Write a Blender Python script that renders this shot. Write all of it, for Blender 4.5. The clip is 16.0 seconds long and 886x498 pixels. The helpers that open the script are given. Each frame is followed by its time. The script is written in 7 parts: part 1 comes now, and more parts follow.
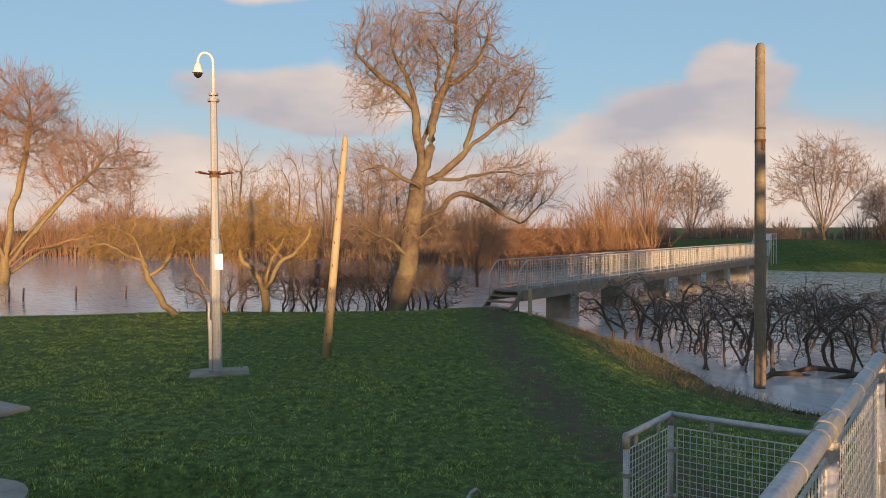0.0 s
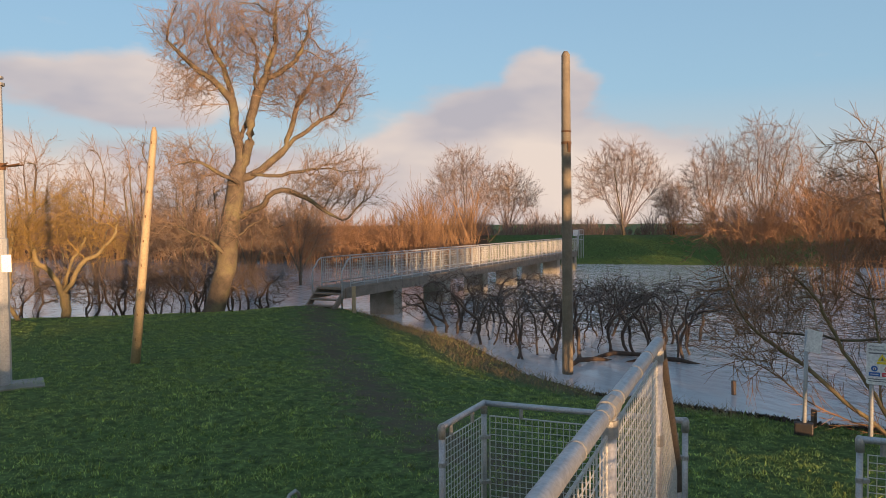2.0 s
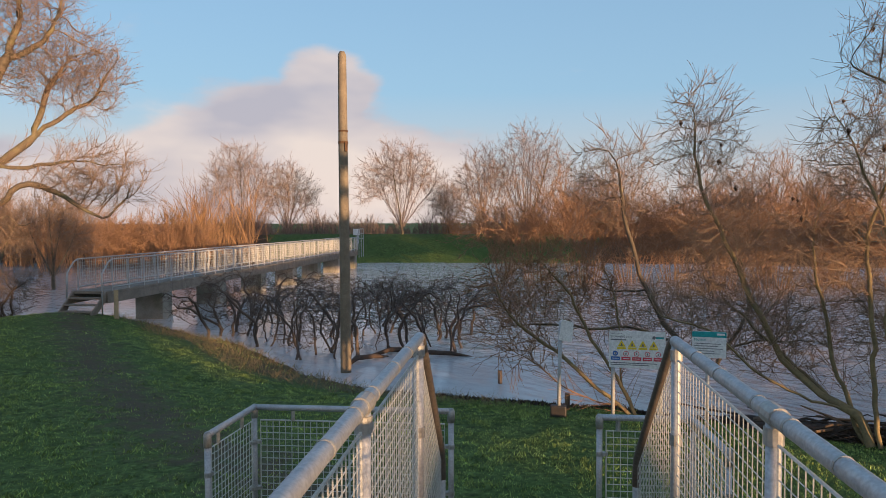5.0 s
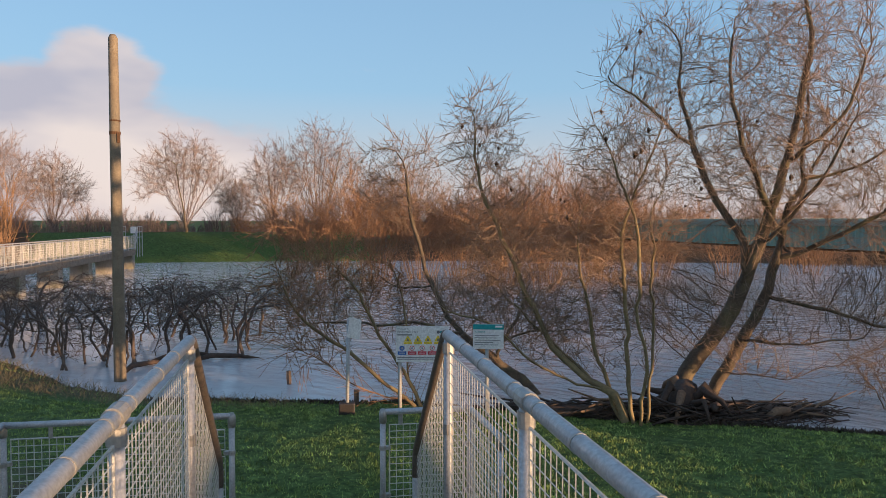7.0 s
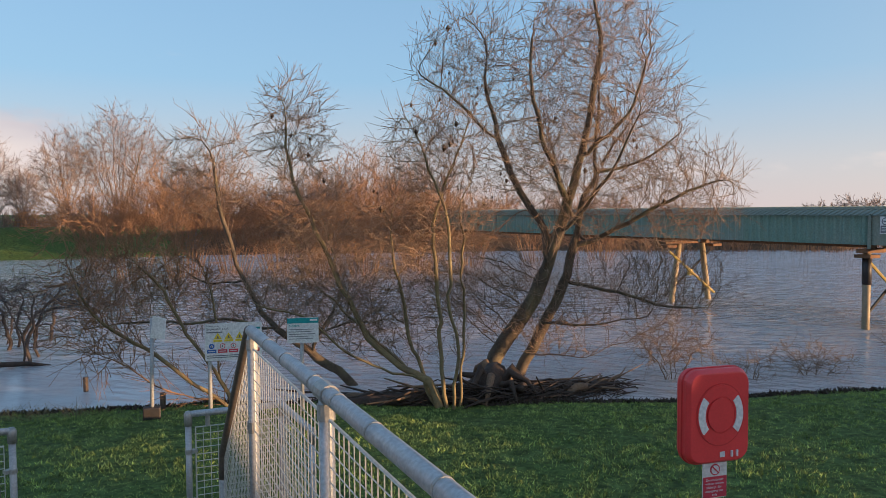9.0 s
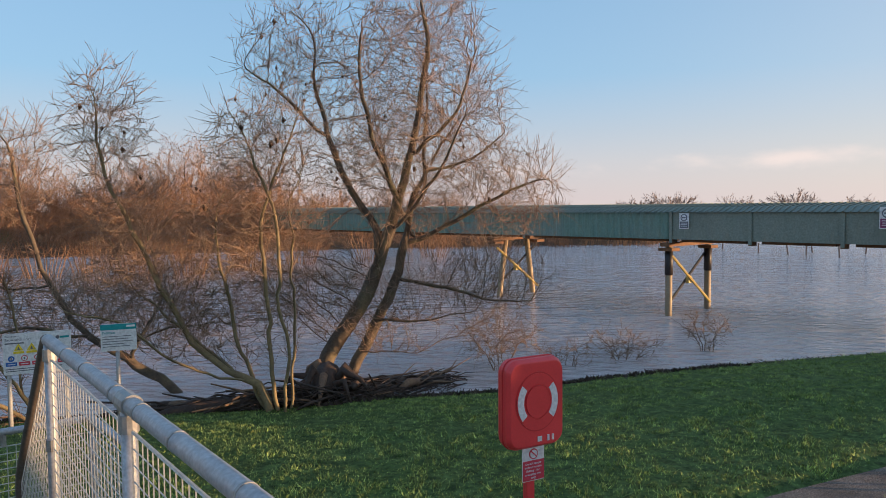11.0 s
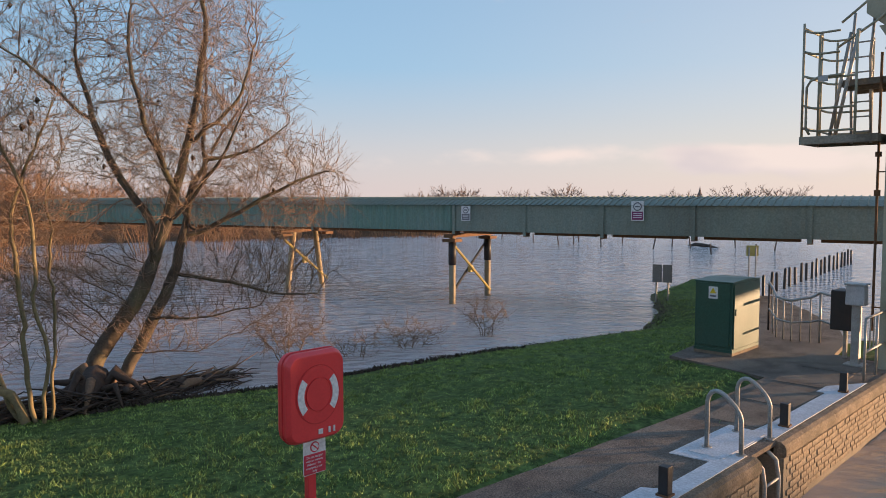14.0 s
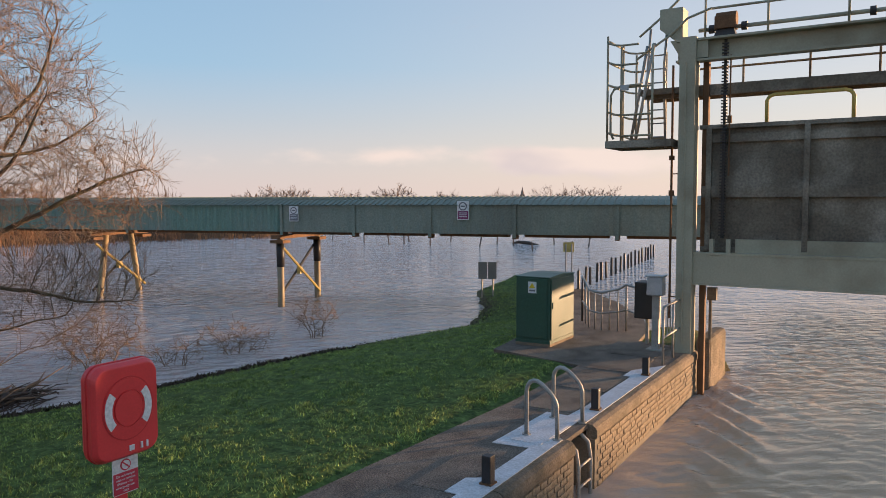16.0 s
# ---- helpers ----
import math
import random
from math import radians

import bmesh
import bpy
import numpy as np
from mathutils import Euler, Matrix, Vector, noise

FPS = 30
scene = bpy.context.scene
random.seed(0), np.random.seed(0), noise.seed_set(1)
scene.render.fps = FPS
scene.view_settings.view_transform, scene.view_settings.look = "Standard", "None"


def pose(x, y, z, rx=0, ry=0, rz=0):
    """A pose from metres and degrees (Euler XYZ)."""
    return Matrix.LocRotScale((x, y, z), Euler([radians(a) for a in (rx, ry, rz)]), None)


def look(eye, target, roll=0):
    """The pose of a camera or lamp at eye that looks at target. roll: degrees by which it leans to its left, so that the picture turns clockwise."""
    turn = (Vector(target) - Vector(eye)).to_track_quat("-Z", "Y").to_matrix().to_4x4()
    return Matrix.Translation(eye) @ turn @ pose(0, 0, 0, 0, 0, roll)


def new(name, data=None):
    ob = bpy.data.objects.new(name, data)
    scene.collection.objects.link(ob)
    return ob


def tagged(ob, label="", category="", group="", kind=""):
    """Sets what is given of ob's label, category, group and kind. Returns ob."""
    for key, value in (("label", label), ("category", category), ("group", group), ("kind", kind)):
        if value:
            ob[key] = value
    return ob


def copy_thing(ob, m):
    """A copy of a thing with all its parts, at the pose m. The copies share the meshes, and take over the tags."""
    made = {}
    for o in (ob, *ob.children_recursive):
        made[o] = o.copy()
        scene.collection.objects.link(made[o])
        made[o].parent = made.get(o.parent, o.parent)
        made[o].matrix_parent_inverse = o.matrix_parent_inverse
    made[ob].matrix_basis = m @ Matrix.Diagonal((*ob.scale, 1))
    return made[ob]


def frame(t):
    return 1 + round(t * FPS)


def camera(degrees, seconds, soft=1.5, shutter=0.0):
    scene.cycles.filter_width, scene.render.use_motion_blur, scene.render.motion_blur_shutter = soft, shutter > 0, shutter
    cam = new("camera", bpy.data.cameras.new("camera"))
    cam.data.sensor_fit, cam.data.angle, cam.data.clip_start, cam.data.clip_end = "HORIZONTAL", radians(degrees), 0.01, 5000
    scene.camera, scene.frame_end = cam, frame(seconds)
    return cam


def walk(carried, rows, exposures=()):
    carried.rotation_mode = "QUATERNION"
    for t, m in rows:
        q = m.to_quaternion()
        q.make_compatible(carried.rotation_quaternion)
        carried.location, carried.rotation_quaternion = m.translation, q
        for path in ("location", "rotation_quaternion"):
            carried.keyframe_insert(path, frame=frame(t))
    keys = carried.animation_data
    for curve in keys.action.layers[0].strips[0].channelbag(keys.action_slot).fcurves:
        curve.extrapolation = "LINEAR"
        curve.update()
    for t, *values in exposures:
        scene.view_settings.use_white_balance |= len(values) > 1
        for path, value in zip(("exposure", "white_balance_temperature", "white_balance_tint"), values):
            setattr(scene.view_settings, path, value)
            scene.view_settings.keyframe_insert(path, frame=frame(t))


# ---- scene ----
cam = camera(61.43, 16.0, soft=0.65)
PATH = [
    (0.0, pose(-0.000, -0.000, 2.8, 88.41, 0.23, 0.00)),
    (0.5, pose(0.015, -0.000, 2.8, 88.25, 0.35, -2.67)),
    (1.0, pose(0.038, -0.002, 2.8, 88.24, 0.38, -6.57)),
    (1.5, pose(0.057, -0.005, 2.8, 88.22, 0.32, -10.00)),
    (2.0, pose(0.076, -0.009, 2.8, 88.11, 0.38, -13.37)),
    (2.5, pose(0.085, -0.011, 2.8, 88.04, 0.50, -15.02)),
    (3.0, pose(0.100, -0.015, 2.8, 87.95, 0.48, -17.56)),
    (3.5, pose(0.118, -0.022, 2.8, 87.92, 0.45, -21.01)),
    (4.0, pose(0.134, -0.028, 2.8, 87.90, 0.33, -23.90)),
    (6.5, pose(0.218, -0.083, 2.8, 87.96, -0.04, -41.43)),
    (7.0, pose(0.237, -0.100, 2.8, 87.81, -0.09, -45.82)),
    (7.5, pose(0.254, -0.119, 2.8, 87.60, 0.06, -50.37)),
    (8.0, pose(0.269, -0.139, 2.8, 87.42, 0.26, -54.57)),
    (8.5, pose(0.277, -0.151, 2.8, 87.27, 0.27, -57.26)),
    (11.0, pose(0.314, -0.230, 2.8, 86.90, 0.46, -72.37)),
    (11.5, pose(0.320, -0.250, 2.8, 86.96, 0.21, -75.92)),
    (12.0, pose(0.322, -0.259, 2.8, 87.02, 0.14, -77.66)),
    (12.5, pose(0.324, -0.267, 2.8, 87.03, 0.12, -79.03)),
    (13.0, pose(0.326, -0.280, 2.8, 86.78, -0.06, -81.38)),
    (13.5, pose(0.329, -0.303, 2.8, 86.52, -0.05, -85.29)),
    (14.0, pose(0.330, -0.320, 2.8, 86.21, 0.06, -88.32)),
    (14.5, pose(0.330, -0.334, 2.8, 86.09, 0.20, -90.78)),
    (15.0, pose(0.329, -0.353, 2.8, 86.07, 0.20, -94.06)),
    (15.5, pose(0.326, -0.379, 2.8, 86.15, 0.13, -98.64)),
    (16.0, pose(0.324, -0.394, 2.8, 86.19, 0.18, -101.21)),
]
walk(cam, PATH, [(0.0, 1.0, 6350, 11), (4.0, 1.07, 6150, 11), (8.0, 1.13, 5860, 11), (12.0, 1.20, 5860, 12), (16.0, 1.17, 6200, 14)])

# ---------------------------------------------------------------- light
SUN_AZ, SUN_EL = 169.0, 2.6          # clockwise from +y, degrees

world = bpy.data.worlds.new("world")
scene.world = world
world.use_nodes = True
wn, wl = world.node_tree.nodes, world.node_tree.links
wn.clear()


def wnode(kind, **vals):
    nd = wn.new(kind)
    for key, val in vals.items():
        setattr(nd, key, val)
    return nd


sky = wnode("ShaderNodeTexSky", sky_type="NISHITA", sun_disc=False, sun_elevation=radians(SUN_EL), sun_rotation=radians(SUN_AZ), air_density=1.0, dust_density=0.5, ozone_density=2.2)
bg_sky = wnode("ShaderNodeBackground")
bg_sky.inputs["Strength"].default_value = 0.14
air = wnode("ShaderNodeMix", data_type="RGBA", blend_type="MULTIPLY")
air.inputs[0].default_value, air.inputs[7].default_value = 1.0, (0.98, 1.0, 1.06, 1)
wl.new(sky.outputs[0], air.inputs[6])
wl.new(air.outputs[2], bg_sky.inputs["Color"])
coord = wnode("ShaderNodeTexCoord")


def wmath(op, a, b=None, clamp=False):
    nd = wnode("ShaderNodeMath", operation=op, use_clamp=clamp)
    for i, val in enumerate((a, b)):
        if val is None:
            continue
        if isinstance(val, (int, float)):
            nd.inputs[i].default_value = val
        else:
            wl.new(val, nd.inputs[i])
    return nd.outputs[0]


def cloud_bank(az, tan_el, wide, high, dense=1.0):
    """A soft lens-shaped weight in the sky round one direction (az counter-clockwise from +y)."""
    a = radians(az)
    n = math.sqrt(1 + tan_el ** 2)
    centre = (-math.sin(a) / n, math.cos(a) / n, tan_el / n)
    sub = wnode("ShaderNodeVectorMath", operation="SUBTRACT")
    wl.new(coord.outputs["Generated"], sub.inputs[0])
    sub.inputs[1].default_value = centre
    mul = wnode("ShaderNodeVectorMath", operation="MULTIPLY")
    wl.new(sub.outputs[0], mul.inputs[0])
    mul.inputs[1].default_value = (1 / wide, 1 / wide, 1 / high)
    ln = wnode("ShaderNodeVectorMath", operation="LENGTH")
    wl.new(mul.outputs[0], ln.inputs[0])
    return wmath("MULTIPLY", wmath("SUBTRACT", 1.0, ln.outputs["Value"], True), dense)


stretch = wnode("ShaderNodeVectorMath", operation="MULTIPLY")
wl.new(coord.outputs["Generated"], stretch.inputs[0])
stretch.inputs[1].default_value = (1.0, 1.0, 2.6)
puff = wnode("ShaderNodeTexNoise", noise_dimensions="3D")
puff.inputs["Scale"].default_value, puff.inputs["Detail"].default_value, puff.inputs["Roughness"].default_value = 5.5, 7, 0.5
wl.new(stretch.outputs[0], puff.inputs["Vector"])
shade = wnode("ShaderNodeTexNoise", noise_dimensions="3D")
shade.inputs["Scale"].default_value, shade.inputs["Detail"].default_value = 3.2, 4
wl.new(stretch.outputs[0], shade.inputs["Vector"])

BANKS = [(-18, 0.085, 0.34, 0.13), (-21.5, 0.17, 0.09, 0.075), (0, 0.055, 0.42, 0.075), (9, 0.165, 0.22, 0.055, 0.8), (13.5, 0.31, 0.16, 0.026, 0.5),
         (26, 0.06, 0.3, 0.08), (-97, 0.058, 0.32, 0.040, 0.55), (-112, 0.05, 0.30, 0.036, 0.5), (-78, 0.050, 0.26, 0.034, 0.42), (60, 0.12, 0.5, 0.12), (120, 0.12, 0.6, 0.12)]
total = None
for bank in BANKS:
    wgt = cloud_bank(*bank)
    total = wgt if total is None else wmath("MAXIMUM", total, wgt)
mass = wmath("ADD", wmath("MULTIPLY", total, 1.25), wmath("MULTIPLY", wmath("SUBTRACT", puff.outputs[0], 0.5), 1.5))
ramp = wnode("ShaderNodeMapRange", interpolation_type="SMOOTHSTEP")
for i, val in ((1, 0.20), (2, 0.50), (3, 0.0), (4, 0.92)):
    ramp.inputs[i].default_value = val
wl.new(mass, ramp.inputs[0])
tint = wnode("ShaderNodeValToRGB")
tint.color_ramp.elements[0].position, tint.color_ramp.elements[0].color = 0.38, (0.54, 0.49, 0.51, 1)
tint.color_ramp.elements[1].position, tint.color_ramp.elements[1].color = 0.62, (0.92, 0.75, 0.63, 1)
wl.new(shade.outputs[0], tint.inputs[0])
bg_cloud = wnode("ShaderNodeBackground")
bg_cloud.inputs["Strength"].default_value = 0.46
wl.new(tint.outputs[0], bg_cloud.inputs["Color"])
mixer = wnode("ShaderNodeMixShader")
wl.new(ramp.outputs[0], mixer.inputs[0])
# thin haze, thickest along the horizon
zsep = wnode("ShaderNodeSeparateXYZ")
wl.new(coord.outputs["Generated"], zsep.inputs[0])
haze_amount, haze_colour = wnode("ShaderNodeValToRGB"), wnode("ShaderNodeValToRGB")
for ramp_node, stops in ((haze_amount, ((0.0, (0.86,) * 3), (0.10, (0.72,) * 3), (0.30, (0.60,) * 3), (1.0, (0.40,) * 3))),
                         (haze_colour, ((0.0, (0.86, 0.72, 0.66)), (0.06, (0.78, 0.74, 0.75)), (0.17, (0.47, 0.71, 0.90)), (1.0, (0.34, 0.58, 0.90))))):
    els = ramp_node.color_ramp.elements
    while len(els) < len(stops):
        els.new(0.5)
    for el, (p, c) in zip(els, stops):
        el.position, el.color = p, (*c, 1)
    wl.new(zsep.outputs["Z"], ramp_node.inputs[0])
bg_haze = wnode("ShaderNodeBackground")
bg_haze.inputs["Strength"].default_value = 0.415
glow = wnode("ShaderNodeVectorMath", operation="DOT_PRODUCT")
wl.new(coord.outputs["Generated"], glow.inputs[0])
glow.inputs[1].default_value = (math.sin(radians(SUN_AZ)), math.cos(radians(SUN_AZ)), -0.35)
sunside = wnode("ShaderNodeMapRange", interpolation_type="SMOOTHSTEP")
for i, val in ((1, -0.15), (2, 0.95), (3, 0.0), (4, 0.7)):
    sunside.inputs[i].default_value = val
wl.new(glow.outputs["Value"], sunside.inputs[0])
warm = wnode("ShaderNodeMix", data_type="RGBA")
wl.new(sunside.outputs[0], warm.inputs[0])
wl.new(haze_colour.outputs[0], warm.inputs[6])
warm.inputs[7].default_value = (1.08, 0.88, 0.72, 1)
wl.new(warm.outputs[2], bg_haze.inputs["Color"])
hazed = wnode("ShaderNodeMixShader")
wl.new(haze_amount.outputs[0], hazed.inputs[0])
wl.new(bg_sky.outputs[0], hazed.inputs[1])
wl.new(bg_haze.outputs[0], hazed.inputs[2])
wl.new(hazed.outputs[0], mixer.inputs[1])
wl.new(bg_cloud.outputs[0], mixer.inputs[2])
wout = wnode("ShaderNodeOutputWorld")
wl.new(mixer.outputs[0], wout.inputs[0])

sun = new("sun", bpy.data.lights.new("sun", "SUN"))
sun.data.energy, sun.data.angle, sun.data.color = 3.8, radians(0.6), (1.0, 0.60, 0.30)
saz, sel = radians(SUN_AZ), radians(SUN_EL)
SUN_DIR = Vector((math.sin(saz) * math.cos(sel), math.cos(saz) * math.cos(sel), math.sin(sel)))
sun.matrix_world = look(tuple(SUN_DIR * 50), (0, 0, 0))

# ---------------------------------------------------------------- materials
def material(name, base, rough=0.6, metal=0.0, second=None, scale=4.0, fine=60.0, mix=0.6, bump=0.2, bump_scale=None, island=0.0, spec=0.5, coords="Object", third=None, third_scale=0.6, amp=0.22):
    """Two-scale noise colour, roughness variation and bump."""
    m = bpy.data.materials.new(name)
    m.use_nodes = True
    nd, ln = m.node_tree.nodes, m.node_tree.links
    bsdf = nd["Principled BSDF"]
    second = second or tuple(c * 0.7 for c in base)
    tc = nd.new("ShaderNodeTexCoord")
    n1, n2 = nd.new("ShaderNodeTexNoise"), nd.new("ShaderNodeTexNoise")
    for n, sc, det in ((n1, scale, 5), (n2, fine, 3)):
        n.inputs["Scale"].default_value, n.inputs["Detail"].default_value = sc, det
        ln.new(tc.outputs[coords], n.inputs["Vector"])
    r1 = nd.new("ShaderNodeMapRange")
    r1.inputs[1].default_value, r1.inputs[2].default_value = 0.35, 0.68
    ln.new(n1.outputs[0], r1.inputs[0])
    mx = nd.new("ShaderNodeMix")
    mx.data_type = "RGBA"
    mx.inputs[6].default_value, mx.inputs[7].default_value = (*base, 1), (*second, 1)
    ml = nd.new("ShaderNodeMath")
    ml.operation = "MULTIPLY"
    ml.inputs[1].default_value = mix
    ln.new(r1.outputs[0], ml.inputs[0])
    ln.new(ml.outputs[0], mx.inputs[0])
    out = mx.outputs[2]
    if third:
        n3 = nd.new("ShaderNodeTexNoise")
        n3.inputs["Scale"].default_value, n3.inputs["Detail"].default_value = third_scale, 4
        ln.new(tc.outputs[coords], n3.inputs["Vector"])
        r3 = nd.new("ShaderNodeMapRange")
        r3.inputs[1].default_value, r3.inputs[2].default_value = 0.48, 0.66
        ln.new(n3.outputs[0], r3.inputs[0])
        m3 = nd.new("ShaderNodeMix")
        m3.data_type = "RGBA"
        ln.new(r3.outputs[0], m3.inputs[0])
        ln.new(out, m3.inputs[6])
        m3.inputs[7].default_value = (*third, 1)
        out = m3.outputs[2]
    hsv = nd.new("ShaderNodeHueSaturation")
    ln.new(out, hsv.inputs["Color"])
    r2 = nd.new("ShaderNodeMapRange")
    r2.inputs[1].default_value, r2.inputs[2].default_value = 0.25, 0.75
    r2.inputs[3].default_value, r2.inputs[4].default_value = 1 - amp, 1 + amp
    ln.new(n2.outputs[0], r2.inputs[0])
    val = r2.outputs[0]
    if island:
        geo = nd.new("ShaderNodeNewGeometry")
        ri = nd.new("ShaderNodeMapRange")
        ri.inputs[3].default_value, ri.inputs[4].default_value = 1 - island, 1 + island
        ln.new(geo.outputs["Random Per Island"], ri.inputs[0])
        pr = nd.new("ShaderNodeMath")
        pr.operation = "MULTIPLY"
        ln.new(val, pr.inputs[0])
        ln.new(ri.outputs[0], pr.inputs[1])
        val = pr.outputs[0]
    ln.new(val, hsv.inputs["Value"])
    ln.new(hsv.outputs[0], bsdf.inputs["Base Color"])
    rr = nd.new("ShaderNodeMapRange")
    rr.inputs[3].default_value, rr.inputs[4].default_value = max(0.03, rough - 0.12), min(1, rough + 0.12)
    ln.new(n1.outputs[0], rr.inputs[0])
    ln.new(rr.outputs[0], bsdf.inputs["Roughness"])
    bsdf.inputs["Metallic"].default_value = metal
    bsdf.inputs["Specular IOR Level"].default_value = spec
    if bump:
        bp = nd.new("ShaderNodeBump")
        bp.inputs["Strength"].default_value, bp.inputs["Distance"].default_value = bump, 0.02
        if bump_scale:
            n4 = nd.new("ShaderNodeTexNoise")
            n4.inputs["Scale"].default_value, n4.inputs["Detail"].default_value = bump_scale, 4
            ln.new(tc.outputs[coords], n4.inputs["Vector"])
            ln.new(n4.outputs[0], bp.inputs["Height"])
        else:
            ln.new(n2.outputs[0], bp.inputs["Height"])
        ln.new(bp.outputs[0], bsdf.inputs["Normal"])
    return m


GALV = material("galvanised_steel", (0.50, 0.50, 0.50), 0.52, 0.45, (0.37, 0.37, 0.38), 9, 70, bump=0.05)
DARK_RAIL = material("weathered_dark_rail", (0.13, 0.105, 0.085), 0.55, 0.3, (0.20, 0.16, 0.125), 9, 50, bump=0.1)
GALV_DULL = material("weathered_galvanised", (0.42, 0.41, 0.38), 0.55, 0.45, (0.26, 0.24, 0.21), 6, 50, bump=0.1)
WIRE = material("galvanised_wire", (0.60, 0.59, 0.54), 0.5, 0.2, (0.48, 0.47, 0.43), 20, 90, bump=0)
GREY_PAINT = material("grey_painted_steel", (0.42, 0.43, 0.43), 0.45, 0.2, (0.33, 0.34, 0.34), 3, 40, bump=0.05)
WHITE_PAINT = material("white_painted_metal", (0.74, 0.73, 0.70), 0.5, 0, (0.6, 0.59, 0.55), 5, 60, bump=0.05)
POLE_WOOD = material("weathered_pole_timber", (0.25, 0.205, 0.14), 0.8, 0, (0.15, 0.118, 0.085), 5, 40, bump=0.5, bump_scale=18)
NEW_WOOD = material("pale_post_timber", (0.48, 0.37, 0.22), 0.7, 0, (0.36, 0.26, 0.15), 4, 40, bump=0.4, bump_scale=14)
BOARD_WOOD = material("grey_decking_timber", (0.27, 0.22, 0.17), 0.8, 0, (0.16, 0.13, 0.10), 4, 40, bump=0.4)
CONCRETE = material("weathered_concrete", (0.36, 0.33, 0.28), 0.85, 0, (0.25, 0.22, 0.18), 2.5, 60, bump=0.4, third=(0.19, 0.18, 0.13), third_scale=0.9)
TARMAC = material("worn_tarmac_path", (0.205, 0.158, 0.120), 0.92, 0, (0.085, 0.068, 0.053), 2.6, 60, 0.85, amp=0.75, bump=0.7, bump_scale=70, third=(0.21, 0.172, 0.13), third_scale=1.1)
COPING = material("brown_coping_concrete", (0.26, 0.195, 0.13), 0.88, 0, (0.11, 0.085, 0.058), 5, 45, amp=0.4, bump=1.0, bump_scale=22, third=(0.13, 0.105, 0.07), third_scale=1.7)
BRICK = material("buff_lock_brick", (0.36, 0.275, 0.175), 0.85, 0, (0.22, 0.165, 0.11), 7, 40, 0.9, bump=0.6, third=(0.15, 0.125, 0.092), third_scale=1.6, amp=0.35)
MORTAR = material("silty_mortar", (0.27, 0.225, 0.165), 0.95, 0, (0.17, 0.14, 0.10), 5, 40, bump=0.4)
LIME = material("white_safety_paint", (0.66, 0.66, 0.68), 0.6, 0, (0.48, 0.47, 0.46), 4, 40, bump=0.2)
BLACK = material("black_bollard_paint", (0.025, 0.023, 0.022), 0.5, 0, (0.05, 0.035, 0.028), 8, 50, bump=0.2)
GATE_GREEN = material("sage_green_steel", (0.40, 0.38, 0.275), 0.62, 0.0, (0.34, 0.32, 0.23), 2, 30, bump=0.05, third=(0.27, 0.235, 0.16), third_scale=0.8, amp=0.08)
GATE_DARK = material("silted_gate_plate", (0.17, 0.14, 0.10), 0.8, 0.0, (0.10, 0.082, 0.06), 2.2, 25, 0.9, bump=0.3, third=(0.31, 0.275, 0.215), third_scale=1.1, amp=0.3)
RUST = material("rusty_steel", (0.20, 0.10, 0.045), 0.8, 0.2, (0.10, 0.055, 0.03), 6, 50, bump=0.3)
TRESTLE = material("rust_streaked_steel_leg", (0.34, 0.275, 0.175), 0.6, 0.1, (0.20, 0.14, 0.085), 3, 30, bump=0.2)
YELLOW = material("yellow_tube_paint", (0.55, 0.40, 0.10), 0.5, 0, (0.40, 0.28, 0.08), 6, 40, bump=0.1)
CAB_GREEN = material("dark_green_cabinet_paint", (0.035, 0.095, 0.065), 0.4, 0, (0.05, 0.10, 0.07), 2, 40, bump=0.05)
CLAD = material("green_corrugated_cladding", (0.15, 0.26, 0.205), 0.5, 0.1, (0.18, 0.28, 0.23), 1.2, 20, bump=0.05, third=(0.21, 0.27, 0.23), third_scale=0.35)
CLAD_OLIVE = material("grey_green_sheet_cladding", (0.215, 0.255, 0.205), 0.55, 0.1, (0.25, 0.28, 0.23), 1.2, 20, bump=0.05, third=(0.19, 0.21, 0.17), third_scale=0.35)
CLAD_ROOF = material("faded_roof_sheet", (0.21, 0.25, 0.20), 0.6, 0.1, (0.27, 0.28, 0.22), 2, 20, bump=0.1)
RED = material("red_moulded_plastic", (0.80, 0.062, 0.062), 0.38, 0, (0.68, 0.047, 0.047), 4, 60, bump=0.0, amp=0.05)
RED_DARK = material("red_lid_recess", (0.64, 0.035, 0.037), 0.42, 0, (0.58, 0.034, 0.034), 5, 60, bump=0.0, amp=0.05)
SIGN_WHITE = material("white_sign_face", (0.78, 0.78, 0.77), 0.4, 0, (0.70, 0.70, 0.68), 3, 40, bump=0)
SIGN_TEAL = material("teal_sign_band", (0.02, 0.33, 0.34), 0.4, 0, (0.02, 0.28, 0.30), 3, 40, bump=0)
SIGN_YELLOW = material("yellow_warning_print", (0.80, 0.60, 0.03), 0.4, 0, (0.74, 0.54, 0.03), 3, 40, bump=0)
SIGN_RED = material("red_sign_print", (0.62, 0.05, 0.08), 0.4, 0, (0.55, 0.05, 0.07), 3, 40, bump=0)
SIGN_BLUE = material("blue_sign_print", (0.04, 0.15, 0.45), 0.4, 0, (0.04, 0.12, 0.40), 3, 40, bump=0)
SIGN_PURPLE = material("maroon_sign_print", (0.23, 0.04, 0.13), 0.4, 0, (0.2, 0.04, 0.11), 3, 40, bump=0)
SIGN_GREY = material("grey_lettering", (0.16, 0.16, 0.18), 0.5, 0, (0.2, 0.2, 0.22), 3, 40, bump=0)
